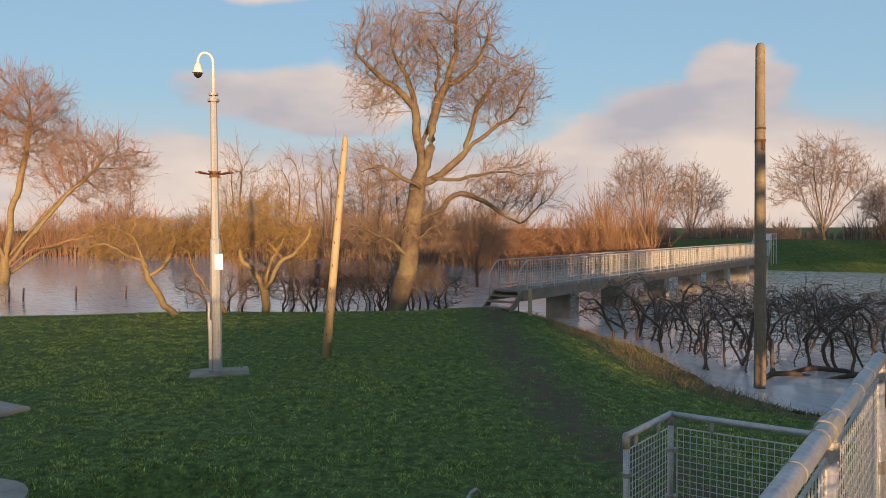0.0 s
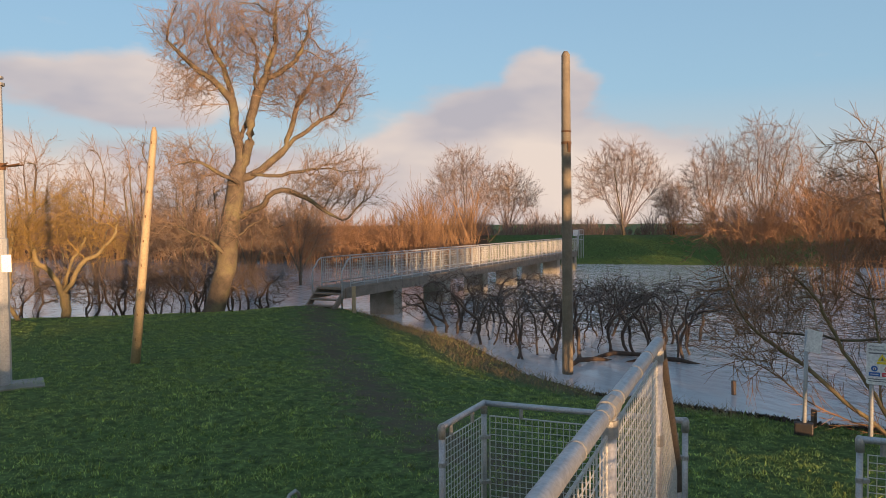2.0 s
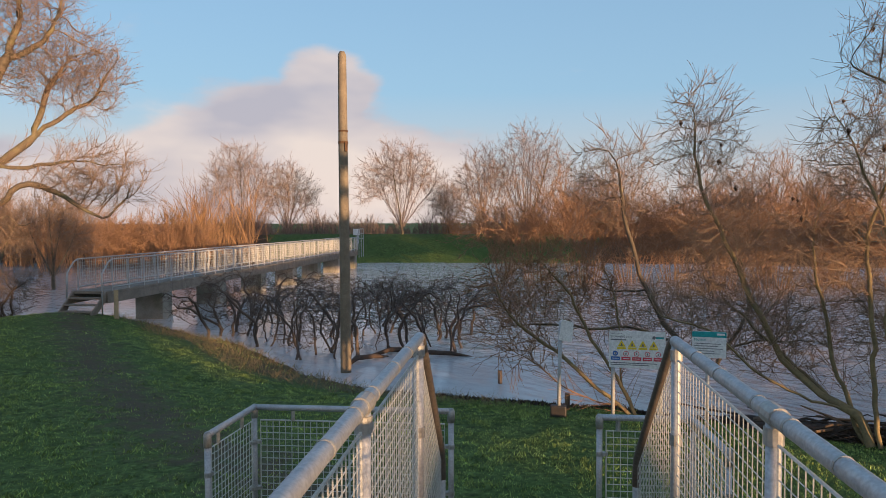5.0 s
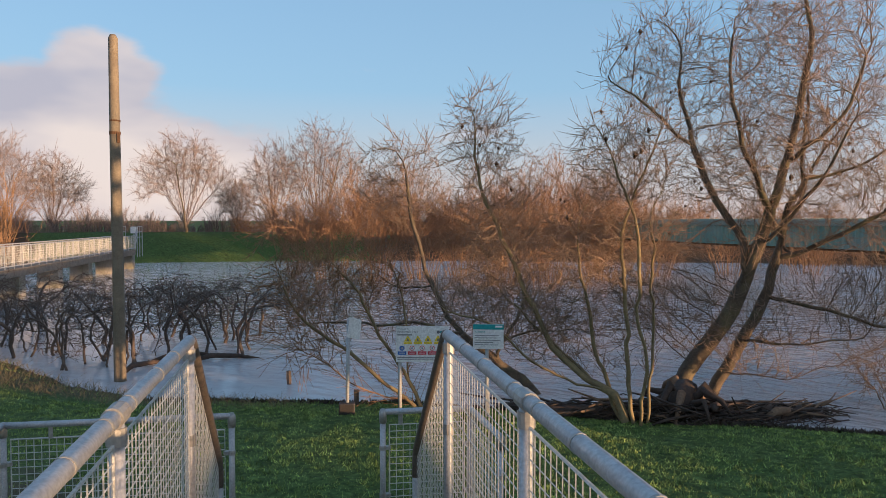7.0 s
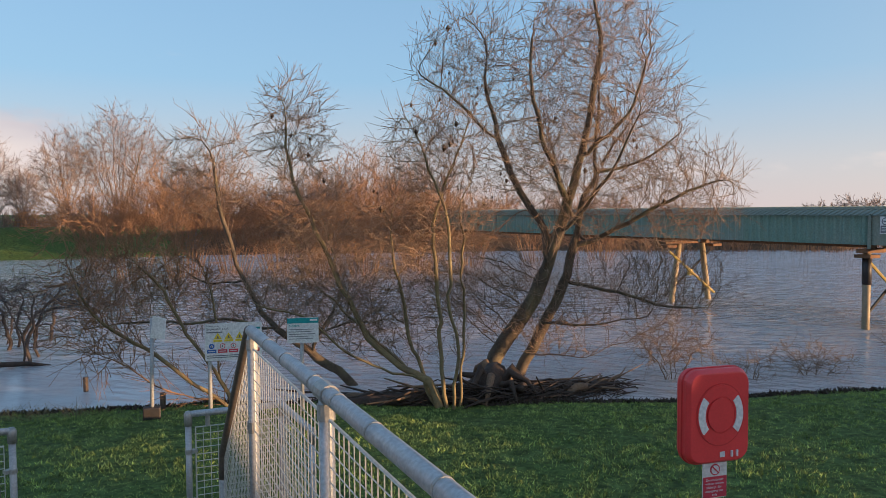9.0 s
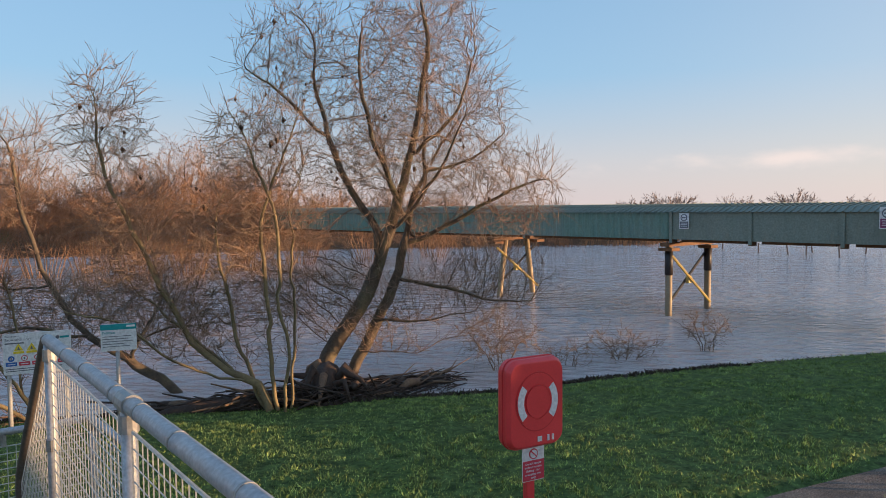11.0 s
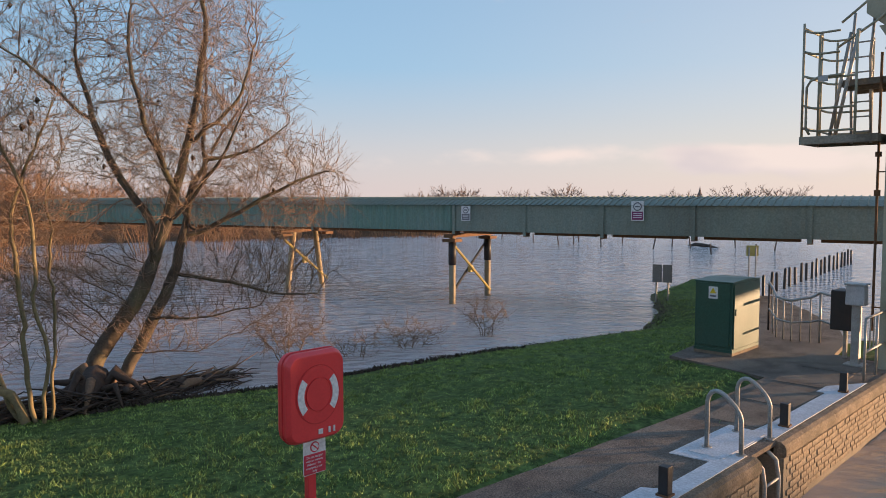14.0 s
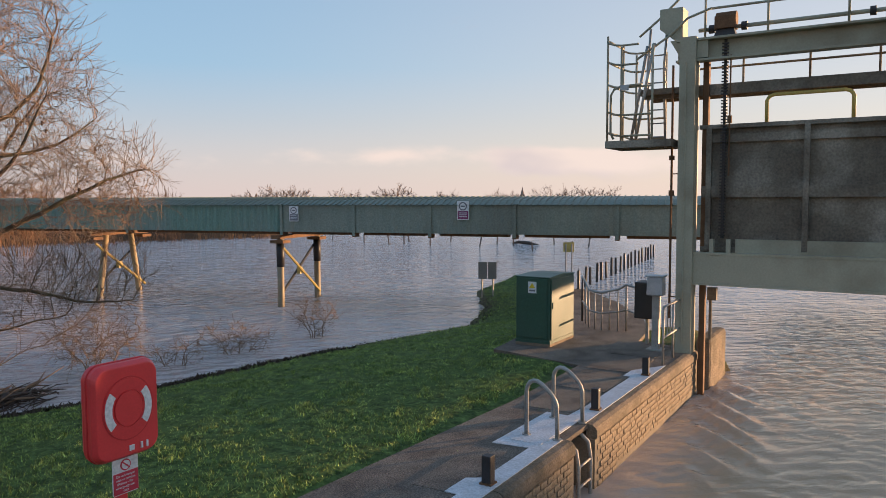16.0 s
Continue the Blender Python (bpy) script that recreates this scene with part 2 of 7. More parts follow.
SIGN_BACK = material("dull_grey_sign_back", (0.26, 0.27, 0.285), 0.5, 0.3, (0.21, 0.215, 0.22), 3, 40, bump=0)
DOME = material("smoked_dome", (0.02, 0.018, 0.018), 0.15, 0, (0.03, 0.02, 0.02), 3, 40, bump=0)
BARK = material("grey_brown_bark", (0.155, 0.118, 0.080), 0.9, 0, (0.070, 0.054, 0.040), 5, 30, bump=0.8, bump_scale=14, third=(0.20, 0.17, 0.09), third_scale=1.5)
TWIG = material("brown_twigs", (0.30, 0.205, 0.135), 0.85, 0, (0.18, 0.122, 0.085), 2, 20, bump=0)
TWIG_RED = material("russet_willow_twigs", (0.32, 0.18, 0.095), 0.85, 0, (0.22, 0.12, 0.07), 0.6, 10, bump=0)
# The gold of low sunlight is put into these lichened wood colours.
TWIG_GOLD = material("sun_gold_lichened_twigs", (0.36, 0.235, 0.075), 0.85, 0, (0.20, 0.13, 0.055), 1.5, 15, bump=0)
BARK_GOLD = material("sun_gold_lichened_bark", (0.27, 0.205, 0.095), 0.9, 0, (0.15, 0.12, 0.075), 5, 30, bump=0.6, bump_scale=14)
TWIG_DARK = material("wet_dark_thorn", (0.115, 0.085, 0.066), 0.8, 0, (0.165, 0.12, 0.09), 2, 15, bump=0)
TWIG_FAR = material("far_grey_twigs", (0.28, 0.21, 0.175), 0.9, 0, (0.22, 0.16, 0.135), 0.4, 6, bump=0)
REED = material("orange_brown_reed_scrub", (0.33, 0.19, 0.09), 0.9, 0, (0.22, 0.12, 0.065), 0.25, 4, bump=0, third=(0.18, 0.11, 0.07), third_scale=0.12)
DEAD = material("wet_driftwood", (0.085, 0.056, 0.038), 0.75, 0, (0.035, 0.025, 0.019), 6, 30, bump=0.6, bump_scale=20)
PALE_DRIFT = material("torn_pale_driftwood", (0.26, 0.165, 0.095), 0.8, 0, (0.13, 0.085, 0.055), 6, 30, bump=0.6, bump_scale=20)
LEAF = material("old_brown_leaf", (0.13, 0.075, 0.04), 0.8, 0, (0.09, 0.05, 0.03), 3, 20, bump=0)
BLADE = material("winter_grass_blades", (0.40, 0.50, 0.13), 0.65, 0, (0.075, 0.130, 0.034), 6.0, 18, 1.0, bump=0, island=0.5, amp=0.5, spec=0.2)
STRAW = material("dead_straw_grass", (0.26, 0.20, 0.10), 0.8, 0, (0.15, 0.12, 0.06), 2, 20, bump=0, island=0.35)

# ground: turf, trodden mud and far fields
GROUND = material("turf_and_mud", (0.115, 0.170, 0.045), 0.9, 0, (0.045, 0.064, 0.020), 6.0, 17, 0.9, 1.0, 14, amp=0.55, third=(0.078, 0.122, 0.030), third_scale=0.9, spec=0.15)
gn, gl = GROUND.node_tree.nodes, GROUND.node_tree.links
g_bsdf = gn["Principled BSDF"]
old = g_bsdf.inputs["Base Color"].links[0].from_socket
att = gn.new("ShaderNodeAttribute")
att.attribute_name = "wear"
sep = gn.new("ShaderNodeSeparateColor")
gl.new(att.outputs["Color"], sep.inputs[0])
gtc = gn.new("ShaderNodeTexCoord")
clod = gn.new("ShaderNodeTexNoise")
clod.inputs["Scale"].default_value, clod.inputs["Detail"].default_value = 3.5, 6
gl.new(gtc.outputs["Object"], clod.inputs["Vector"])
for k, (colour, lo, hi) in enumerate((((0.105, 0.085, 0.052), 0.36, 0.70), ((0.10, 0.062, 0.034), 0.3, 0.7), ((0.10, 0.088, 0.045), 0.25, 0.75))):
    addn = gn.new("ShaderNodeMath")
    addn.operation = "ADD"
    gl.new(sep.outputs[k], addn.inputs[0])
    sub = gn.new("ShaderNodeMath")
    sub.operation = "SUBTRACT"
    gl.new(clod.outputs[0], sub.inputs[0])
    sub.inputs[1].default_value = 0.5
    gl.new(sub.outputs[0], addn.inputs[1])
    mr = gn.new("ShaderNodeMapRange")
    mr.inputs[1].default_value, mr.inputs[2].default_value = lo, hi
    gl.new(addn.outputs[0], mr.inputs[0])
    mx = gn.new("ShaderNodeMix")
    mx.data_type = "RGBA"
    gl.new(mr.outputs[0], mx.inputs[0])
    gl.new(old, mx.inputs[6])
    mx.inputs[7].default_value = (*colour, 1)
    old = mx.outputs[2]
gl.new(old, g_bsdf.inputs["Base Color"])

# flood water
WATER = bpy.data.materials.new("silty_flood_water")
WATER.use_nodes = True
an, al = WATER.node_tree.nodes, WATER.node_tree.links
wb = an["Principled BSDF"]
wb.inputs["Roughness"].default_value, wb.inputs["IOR"].default_value = 0.06, 1.33
atc = an.new("ShaderNodeTexCoord")
mapping = an.new("ShaderNodeMapping")
mapping.inputs["Rotation"].default_value = (0, 0, radians(25))
mapping.inputs["Scale"].default_value = (1.0, 0.45, 1.0)
al.new(atc.outputs["Object"], mapping.inputs["Vector"])
rip = []
for sc, det in ((3.6, 7), (0.9, 3)):
    n = an.new("ShaderNodeTexNoise")
    n.inputs["Scale"].default_value, n.inputs["Detail"].default_value = sc, det
    al.new(mapping.outputs[0], n.inputs["Vector"])
    rip.append(n)
watt = an.new("ShaderNodeAttribute")
watt.attribute_name = "flow"
wsep = an.new("ShaderNodeSeparateColor")
al.new(watt.outputs["Color"], wsep.inputs[0])
big = an.new("ShaderNodeMath")
big.operation = "MULTIPLY"
big.inputs[1].default_value = 1.2
al.new(rip[1].outputs[0], big.inputs[0])
both = an.new("ShaderNodeMath")
both.operation = "ADD"
al.new(rip[0].outputs[0], both.inputs[0])
al.new(big.outputs[0], both.inputs[1])
wbump = an.new("ShaderNodeBump")
wbump.inputs["Distance"].default_value = 0.46
al.new(wsep.outputs[0], wbump.inputs["Strength"])
al.new(both.outputs[0], wbump.inputs["Height"])
al.new(wbump.outputs[0], wb.inputs["Normal"])
wcol = an.new("ShaderNodeMix")
wcol.data_type = "RGBA"
wcol.inputs[6].default_value, wcol.inputs[7].default_value = (0.60, 0.575, 0.565, 1), (0.55, 0.37, 0.225, 1)
al.new(wsep.outputs[1], wcol.inputs[0])
al.new(wcol.outputs[2], wb.inputs["Base Color"])

# ---------------------------------------------------------------- mesh helpers
class Mesh:
    """Collects vertices and faces of one part."""

    def __init__(self):
        self.v, self.f = [], []

    def box(self, c, s, yaw=0.0, taper=1.0):
        """Box with centre c and full sizes s, turned by yaw degrees; taper shrinks its top."""
        n, a = len(self.v), radians(yaw)
        ca, sa = math.cos(a), math.sin(a)
        for dz in (-0.5, 0.5):
            k = taper if dz > 0 else 1.0
            for dx, dy in ((-0.5, -0.5), (0.5, -0.5), (0.5, 0.5), (-0.5, 0.5)):
                x, y = dx * s[0] * k, dy * s[1] * k
                self.v.append((c[0] + x * ca - y * sa, c[1] + x * sa + y * ca, c[2] + dz * s[2]))
        for q in ((0, 3, 2, 1), (4, 5, 6, 7), (0, 1, 5, 4), (1, 2, 6, 5), (2, 3, 7, 6), (3, 0, 4, 7)):
            self.f.append(tuple(n + i for i in q))
        return self

    def tube(self, pts, r, sides=8, caps=True):
        """Round bar along points; r a number or one per point."""
        pts = [Vector(p) for p in pts]
        rs = r if isinstance(r, (list, tuple)) else [r] * len(pts)
        n0 = len(self.v)
        up = None
        for i, p in enumerate(pts):
            d = (pts[min(i + 1, len(pts) - 1)] - pts[max(i - 1, 0)]).normalized()
            if up is None or abs(d.dot(up)) > 0.98:
                up = Vector((0, 0, 1)) if abs(d.z) < 0.9 else Vector((1, 0, 0))
            e1 = d.cross(up).normalized()
            e2 = e1.cross(d)
            up = e2
            for k in range(sides):
                a = 2 * math.pi * k / sides
                self.v.append(tuple(p + (e1 * math.cos(a) + e2 * math.sin(a)) * rs[i]))
        for i in range(len(pts) - 1):
            for k in range(sides):
                a, b = n0 + i * sides + k, n0 + i * sides + (k + 1) % sides
                self.f.append((a, b, b + sides, a + sides))
        if caps:
            self.f.append(tuple(n0 + k for k in reversed(range(sides))))
            self.f.append(tuple(n0 + (len(pts) - 1) * sides + k for k in range(sides)))
        return self

    def poly(self, outline, z0, z1):
        """Upright prism over a flat outline (counter-clockwise)."""
        n, m = len(self.v), len(outline)
        self.v += [(x, y, z0) for x, y in outline] + [(x, y, z1) for x, y in outline]
        self.f.append(tuple(n + m + i for i in range(m)))
        self.f.append(tuple(n + i for i in reversed(range(m))))
        for i in range(m):
            j = (i + 1) % m
            self.f.append((n + i, n + j, n + m + j, n + m + i))
        return self

    def slab(self, outline, origin, ex, ey, depth):
        """A flat outline in the plane (ex, ey) at origin, thickened along its normal by depth."""
        o, ex, ey = Vector(origin), Vector(ex), Vector(ey)
        nrm = ex.cross(ey).normalized() * depth
        n, m = len(self.v), len(outline)
        for off in (Vector(), nrm):
            self.v += [tuple(o + ex * a + ey * b + off) for a, b in outline]
        self.f.append(tuple(n + m + i for i in range(m)))
        self.f.append(tuple(n + i for i in reversed(range(m))))
        for i in range(m):
            j = (i + 1) % m
            self.f.append((n + i, n + j, n + m + j, n + m + i))
        return self

    def data(self, name, mat, smooth=False):
        me = bpy.data.meshes.new(name)
        me.from_pydata(self.v, [], self.f)
        me.materials.append(mat)
        if smooth:
            me.polygons.foreach_set("use_smooth", [True] * len(me.polygons))
        me.update()
        return me


def bevel(ob, width=0.006, segments=2):
    md = ob.modifiers.new("bevel", "BEVEL")
    md.width, md.segments, md.limit_method = width, segments, "ANGLE"
    return ob


def part(name, mesh, mat, parent=None, label="", smooth=False, soft=0.0):
    ob = new(name, mesh.data(name, mat, smooth))
    if parent:
        ob.parent = parent
    if soft:
        bevel(ob, soft)
    return tagged(ob, label)


def thing(name, label, category, loc=(0, 0, 0), yaw=0.0, group="", kind=""):
    ob = new(name)
    ob.matrix_basis = pose(*loc, 0, 0, yaw)
    return tagged(ob, label, category, group, kind)


def rounded(w, h, r, seg=5):
    """Outline of a rounded rectangle round the origin."""
    pts = []
    for cx, cy, a0 in ((w / 2 - r, h / 2 - r, 0), (-w / 2 + r, h / 2 - r, 90), (-w / 2 + r, -h / 2 + r, 180), (w / 2 - r, -h / 2 + r, 270)):
        for i in range(seg + 1):
            a = radians(a0 + 90 * i / seg)
            pts.append((cx + r * math.cos(a), cy + r * math.sin(a)))
    return pts


def disc(r, seg=20, cx=0.0, cy=0.0):
    return [(cx + r * math.cos(2 * math.pi * i / seg), cy + r * math.sin(2 * math.pi * i / seg)) for i in range(seg)]


rng = np.random.default_rng(11)
WATER_Z = -0.8
LOCK_O = np.array([7.0, -2.29])
LU, LV = np.array([0.734, -0.679]), np.array([-0.679, -0.734])   # along the lock, across it
LOCK_YAW = math.degrees(math.atan2(LU[1], LU[0]))


def lock(u, v, z=0.0):
    p = LOCK_O + LU * u + LV * v
    return (float(p[0]), float(p[1]), z)


# ---------------------------------------------------------------- ground
LAWN = np.array([(-60, 5), (-45, 28.5), (-17.6, 29.2), (-10, 30.8), (-1, 30.6), (1.9, 30.0), (4.2, 27.5), (6.0, 21.8), (6.1, 17.0), (6.9, 14.3), (8.6, 12.3), (10.2, 10.6), (11.4, 8.5),
                 (12.3, 6.7), (13.2, 5.3), (14.4, 3.3), (15.5, 2.1), (17.3, -0.1), (19.1, -2.5), (20.8, -5.1), (24.2, -6.5), (28.7, -7.3), (31, -9.3), (30, -10.8), (23, -9.6),
                 (17.3, -8.3), (14.6, -9.2), lock(7.6, -0.5)[:2], lock(-14, -0.5)[:2], lock(-14, 9)[:2], (-30, -30)])


FLOOD_SHORE = LAWN[1:22]


def inside_distance(px, py, poly):
    """Signed distance to a polygon's edge, positive inside."""
    best, odd = np.full(px.shape, 1e9), np.zeros(px.shape, bool)
    for (x0, y0), (x1, y1) in zip(poly, np.roll(poly, -1, 0)):
        dx, dy = x1 - x0, y1 - y0
        k = np.clip(((px - x0) * dx + (py - y0) * dy) / (dx * dx + dy * dy), 0, 1)
        best = np.minimum(best, np.hypot(px - x0 - k * dx, py - y0 - k * dy))
        cross = ((y0 > py) != (y1 > py)) & (px < dx * (py - y0) / (dy if dy else 1e-9) + x0)
        odd ^= cross
    return np.where(odd, best, -best)


def segment_distance(x, y, pts):
    best = np.full(x.shape, 1e9)
    for (x0, y0), (x1, y1) in zip(pts, pts[1:]):
        dx, dy = x1 - x0, y1 - y0
        k = np.clip(((x - x0) * dx + (y - y0) * dy) / (dx * dx + dy * dy), 0, 1)
        best = np.minimum(best, np.hypot(x - x0 - k * dx, y - y0 - k * dy))
    return best


def smooth01(x):
    x = np.clip(x, 0, 1)
    return x * x * (3 - 2 * x)


FAR_AZ = [-180, -150, -125, -110, -97, -88, -60, -35, -15, -3, 8, 28, 60, 120, 180]
FAR_R = [400, 400, 300, 190, 125, 74, 66, 66, 68, 74, 87, 120, 120, 120, 400]


def wobble(x, y):
    return (np.sin(x * 1.3 + 1.7 * np.sin(y * 0.7)) + np.sin(y * 1.1 + 1.3 * np.sin(x * 0.9 + 2))) * 0.5


def ground_height(x, y):
    sd = inside_distance(x, y, LAWN) + 0.12 * wobble(x * 2.1, y * 2.3)
    flood = np.clip(segment_distance(x, y, [tuple(p) for p in FLOOD_SHORE]) / 8.0, 0, 1)
    rise = np.minimum(1 - (1 - flood) ** 2, np.clip(sd / 1.1, 0, 1))
    z = np.where(sd > 0, WATER_Z + 0.80 * rise, WATER_Z - np.minimum(1.2, -sd * 0.3))
    z = z + np.where(sd > 0.5, 0.025 * wobble(x * 0.8, y * 0.9), 0) + np.where(sd > 0, 0.34 * np.exp(-((x - 2.0) ** 2 + (y - 26.3) ** 2) / 5.0), 0)
    u = (x - LOCK_O[0]) * LU[0] + (y - LOCK_O[1]) * LU[1]
    v = (x - LOCK_O[0]) * LV[0] + (y - LOCK_O[1]) * LV[1]
    k = smooth01((v + 1.9) / 0.5) * (u > -13.5) * (u < 12)
    z = np.where((v <= 0) & (sd > 0), z * (1 - k) + -0.09 * k, z)
    z = np.where((v > -0.62) & (v < 7.0) & (u > -13.5) & (u < 8.2), -2.6, z)
    z = np.where((v >= 7.0) & (u < 7), np.minimum(0, -2.6 + (v - 7.0) * 4), z)
    az = np.degrees(np.arctan2(-x, y))
    r = np.hypot(x, y)
    R = np.interp(az, FAR_AZ, FAR_R)
    out = r - R
    bank = np.interp(az, [-90, -80, -16, -10], [0.0, 1.0, 1.0, 0.0])
    R = np.where((az < -136) | (az > 150), 104, R)
    out = r - R
    crest = WATER_Z + (1.1 + 1.35 * bank) * smooth01(out / 7.0) - (1.2 * bank) * smooth01((out - 10) / 12)
    far = out > -2
    z = np.where(far & (v < 7), np.where(out > 0, crest, WATER_Z - 0.4), z)
    back = np.where(az > 0, az - 360, az)          # unseen bank added across the river, behind the walk, to shade the lawn
    # Crest steps down where the low sun should still reach the lock.
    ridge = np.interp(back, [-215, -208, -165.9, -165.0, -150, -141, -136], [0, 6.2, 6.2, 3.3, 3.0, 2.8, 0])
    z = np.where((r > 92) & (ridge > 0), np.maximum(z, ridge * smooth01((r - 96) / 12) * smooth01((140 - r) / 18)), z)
    return z


def axis(lo, hi, step, reach):
    mid = np.arange(lo, hi + step, step)
    grow, s, left, right = [], step, [mid[0]], [mid[-1]]
    while right[-1] < reach:
        s *= 1.09
        right.append(right[-1] + s)
        left.append(left[-1] - s)
    return np.concatenate([left[:0:-1], mid, right[1:]])


def grid_mesh(name, gx, gy, zfun, mat, attr=None, colours=None):
    X, Y = np.meshgrid(gx, gy)
    x, y = X.ravel(), Y.ravel()
    co = np.stack([x, y, zfun(x, y)], 1)
    nx, ny = len(gx), len(gy)
    i = (np.arange(ny - 1)[:, None] * nx + np.arange(nx - 1)[None, :]).ravel()
    quads = np.stack([i, i + 1, i + 1 + nx, i + nx], 1)
    me = bpy.data.meshes.new(name)
    me.vertices.add(len(co))
    me.vertices.foreach_set("co", co.astype(np.float32).ravel())
    me.loops.add(quads.size)
    me.loops.foreach_set("vertex_index", quads.astype(np.int32).ravel())
    me.polygons.add(len(quads))
    me.polygons.foreach_set("loop_start", (np.arange(len(quads)) * 4).astype(np.int32))
    me.polygons.foreach_set("use_smooth", np.ones(len(quads), bool))
    if attr:
        layer = me.color_attributes.new(attr, "FLOAT_COLOR", "POINT")
        layer.data.foreach_set("color", colours(x, y, co[:, 2]).astype(np.float32).ravel())
    me.materials.append(mat)
    me.update()
    me.validate()
    return new(name, me)


MUD_TRACK = [(1.9, 27.0), (1.7, 24.0), (1.65, 17.0), (1.8, 12.4), (2.1, 10.0), (3.2, 5.5)]


def wear(x, y, z):
    """Red: trodden mud; green: far reed land; blue: drowned edge with dead grass."""
    track = np.clip(1.0 - segment_distance(x, y, MUD_TRACK) / 1.9, 0, 1) * 0.70
    sd = inside_distance(x, y, LAWN)
    edge = np.clip(1 - np.abs(sd - 0.1) / 0.8, 0, 1) * 0.75
    scrub = np.clip(1 - segment_distance(x, y, [(4.5, 26), (5.2, 21), (5.3, 17), (6.5, 13.6)]) / 1.6, 0, 1) * 0.85
    r, az = np.hypot(x, y), np.degrees(np.arctan2(-x, y))
    bank = (az < -17) & (az > -42)
    reeds = np.where((r > 58) & ~bank, 0.85, 0.0)
    low = np.where((z < WATER_Z + 0.05) & (r < 58), 0.75, 0.0)
    return np.stack([np.maximum(track, low), reeds, np.maximum(edge, scrub), np.ones_like(x)], 1)


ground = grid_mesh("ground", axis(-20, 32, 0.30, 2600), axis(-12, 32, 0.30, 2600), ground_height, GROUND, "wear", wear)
tagged(ground, "damp green winter turf with muddy trodden track", "ground", kind="structure")


def flow(x, y, z):
    u = (x - LOCK_O[0]) * LU[0] + (y - LOCK_O[1]) * LU[1]
    v = (x - LOCK_O[0]) * LV[0] + (y - LOCK_O[1]) * LV[1]
    river = smooth01((v + 1.5) / 3.0) * smooth01((u + 60) / 5)
    rough = 0.05 + 0.80 * smooth01((x - 9) / 9) * smooth01((60 - np.hypot(x, y)) / 60 + 0.5) + 0.12 * river
    near = smooth01(1 - (np.hypot(x - 8, y + 9) - 3) / 24)
    return np.stack([np.clip(rough, 0, 1), river * near, np.zeros_like(x), np.ones_like(x)], 1)


def swell(x, y):
    """Standing ripples where the current leaves the lock gate."""
    u = (x - LOCK_O[0]) * LU[0] + (y - LOCK_O[1]) * LU[1]
    v = (x - LOCK_O[0]) * LV[0] + (y - LOCK_O[1]) * LV[1]
    amp = 0.010 * smooth01((u + 6) / 3) * smooth01((26 - u) / 12) * smooth01(v / 0.5) * np.exp(-np.clip(v - 3.0, 0, 50) / 5)
    a, b = u + 0.22 * np.sin(v * 3.3 + u * 1.8), v + 0.25 * np.sin(u * 2.9 + 1)
    waves = sum(np.sin(a * (fx * math.cos(t)) + b * (fx * math.sin(t)) + ph) * k for fx, t, ph, k in ((9.1, 0.3, 0, 0.3), (12.3, -0.5, 1.1, 0.35), (6.1, 0.9, 2.0, 0.2), (17.7, 0.1, 0.4, 0.3), (14.1, 1.3, 2.7, 0.3), (22.9, -0.9, 1.9, 0.22), (26.2, 0.6, 0.8, 0.2)))
    along = u + 1.05 * v + 0.06 * np.sin(v * 5.0 + u * 2.3)
    inner, outer = 0.05 + 0.16 * np.clip(8.6 - u, 0, 9), 1.05 + 0.17 * np.clip(8.6 - u, 0, 9)
    train = 0.085 * smooth01((u - 2.6) / 2.5) * smooth01((9.2 - u) / 0.8) * smooth01((v - inner + 0.25) / 0.4) * smooth01((outer + 0.1 - v) / 0.7)
    waves = waves + train / np.maximum(amp, 1e-4) * (np.exp(1.1 * np.sin(7.85 * (along - 8.6) + 1.57)) - 1.3) * 0.45
    return WATER_Z + amp * waves


water = grid_mesh("water", axis(4, 18, 0.08, 2600), axis(-14, -1, 0.08, 2600), swell, WATER, "flow", flow)
tagged(water, "rippled silty flood water reflecting evening sky", "water", kind="structure")

# ---------------------------------------------------------------- lock side
def lock_frame(name, label, category, u, v, z=0.0, yaw=0.0, group="", kind=""):
    """An Empty whose x runs along the lock and whose y points back to the lawn."""
    return thing(name, label, category, lock(u, v, z), LOCK_YAW + yaw, group, kind)


lock_wall = lock_frame("lock_wall", "weathered buff brick lock wall with rounded brown coping", "wall", 0, -0.20, kind="structure")
gap0, gap1 = 1.80, 2.50                                   # the ladder recess
core = Mesh()
core.box(((-13.5 + gap0) / 2, 0.15, -1.36), (gap0 + 13.5, 0.70, 2.36)).box(((gap1 + 7.9) / 2, 0.15, -1.36), (7.9 - gap1, 0.70, 2.36)).box(((gap0 + gap1) / 2, 0.30, -1.36), (gap1 - gap0, 0.40, 2.36))
part("wall_core", core, MORTAR, lock_wall)


def coping(x0, x1):
    prof = [(-0.08, -0.17), (-0.20, -0.17), (-0.225, -0.15), (-0.225, -0.07), (-0.205, -0.025), (-0.16, 0.004), (-0.08, 0.010)]
    m = Mesh()
    m.slab([(-a, b) for a, b in prof], (x1, 0, 0), (0, -1, 0), (0, 0, 1), x1 - x0)
    return m


edges = [-13.5, -11.2, -8.9, -6.6, -4.3, -2.05, 0.0, gap0]
for x0, x1 in list(zip(edges, edges[1:])) + [(gap1, 4.3), (4.3, 6.2), (6.2, 7.9)]:
    part("coping_stone", coping(x0 + 0.006, x1 - 0.006), COPING, lock_wall)

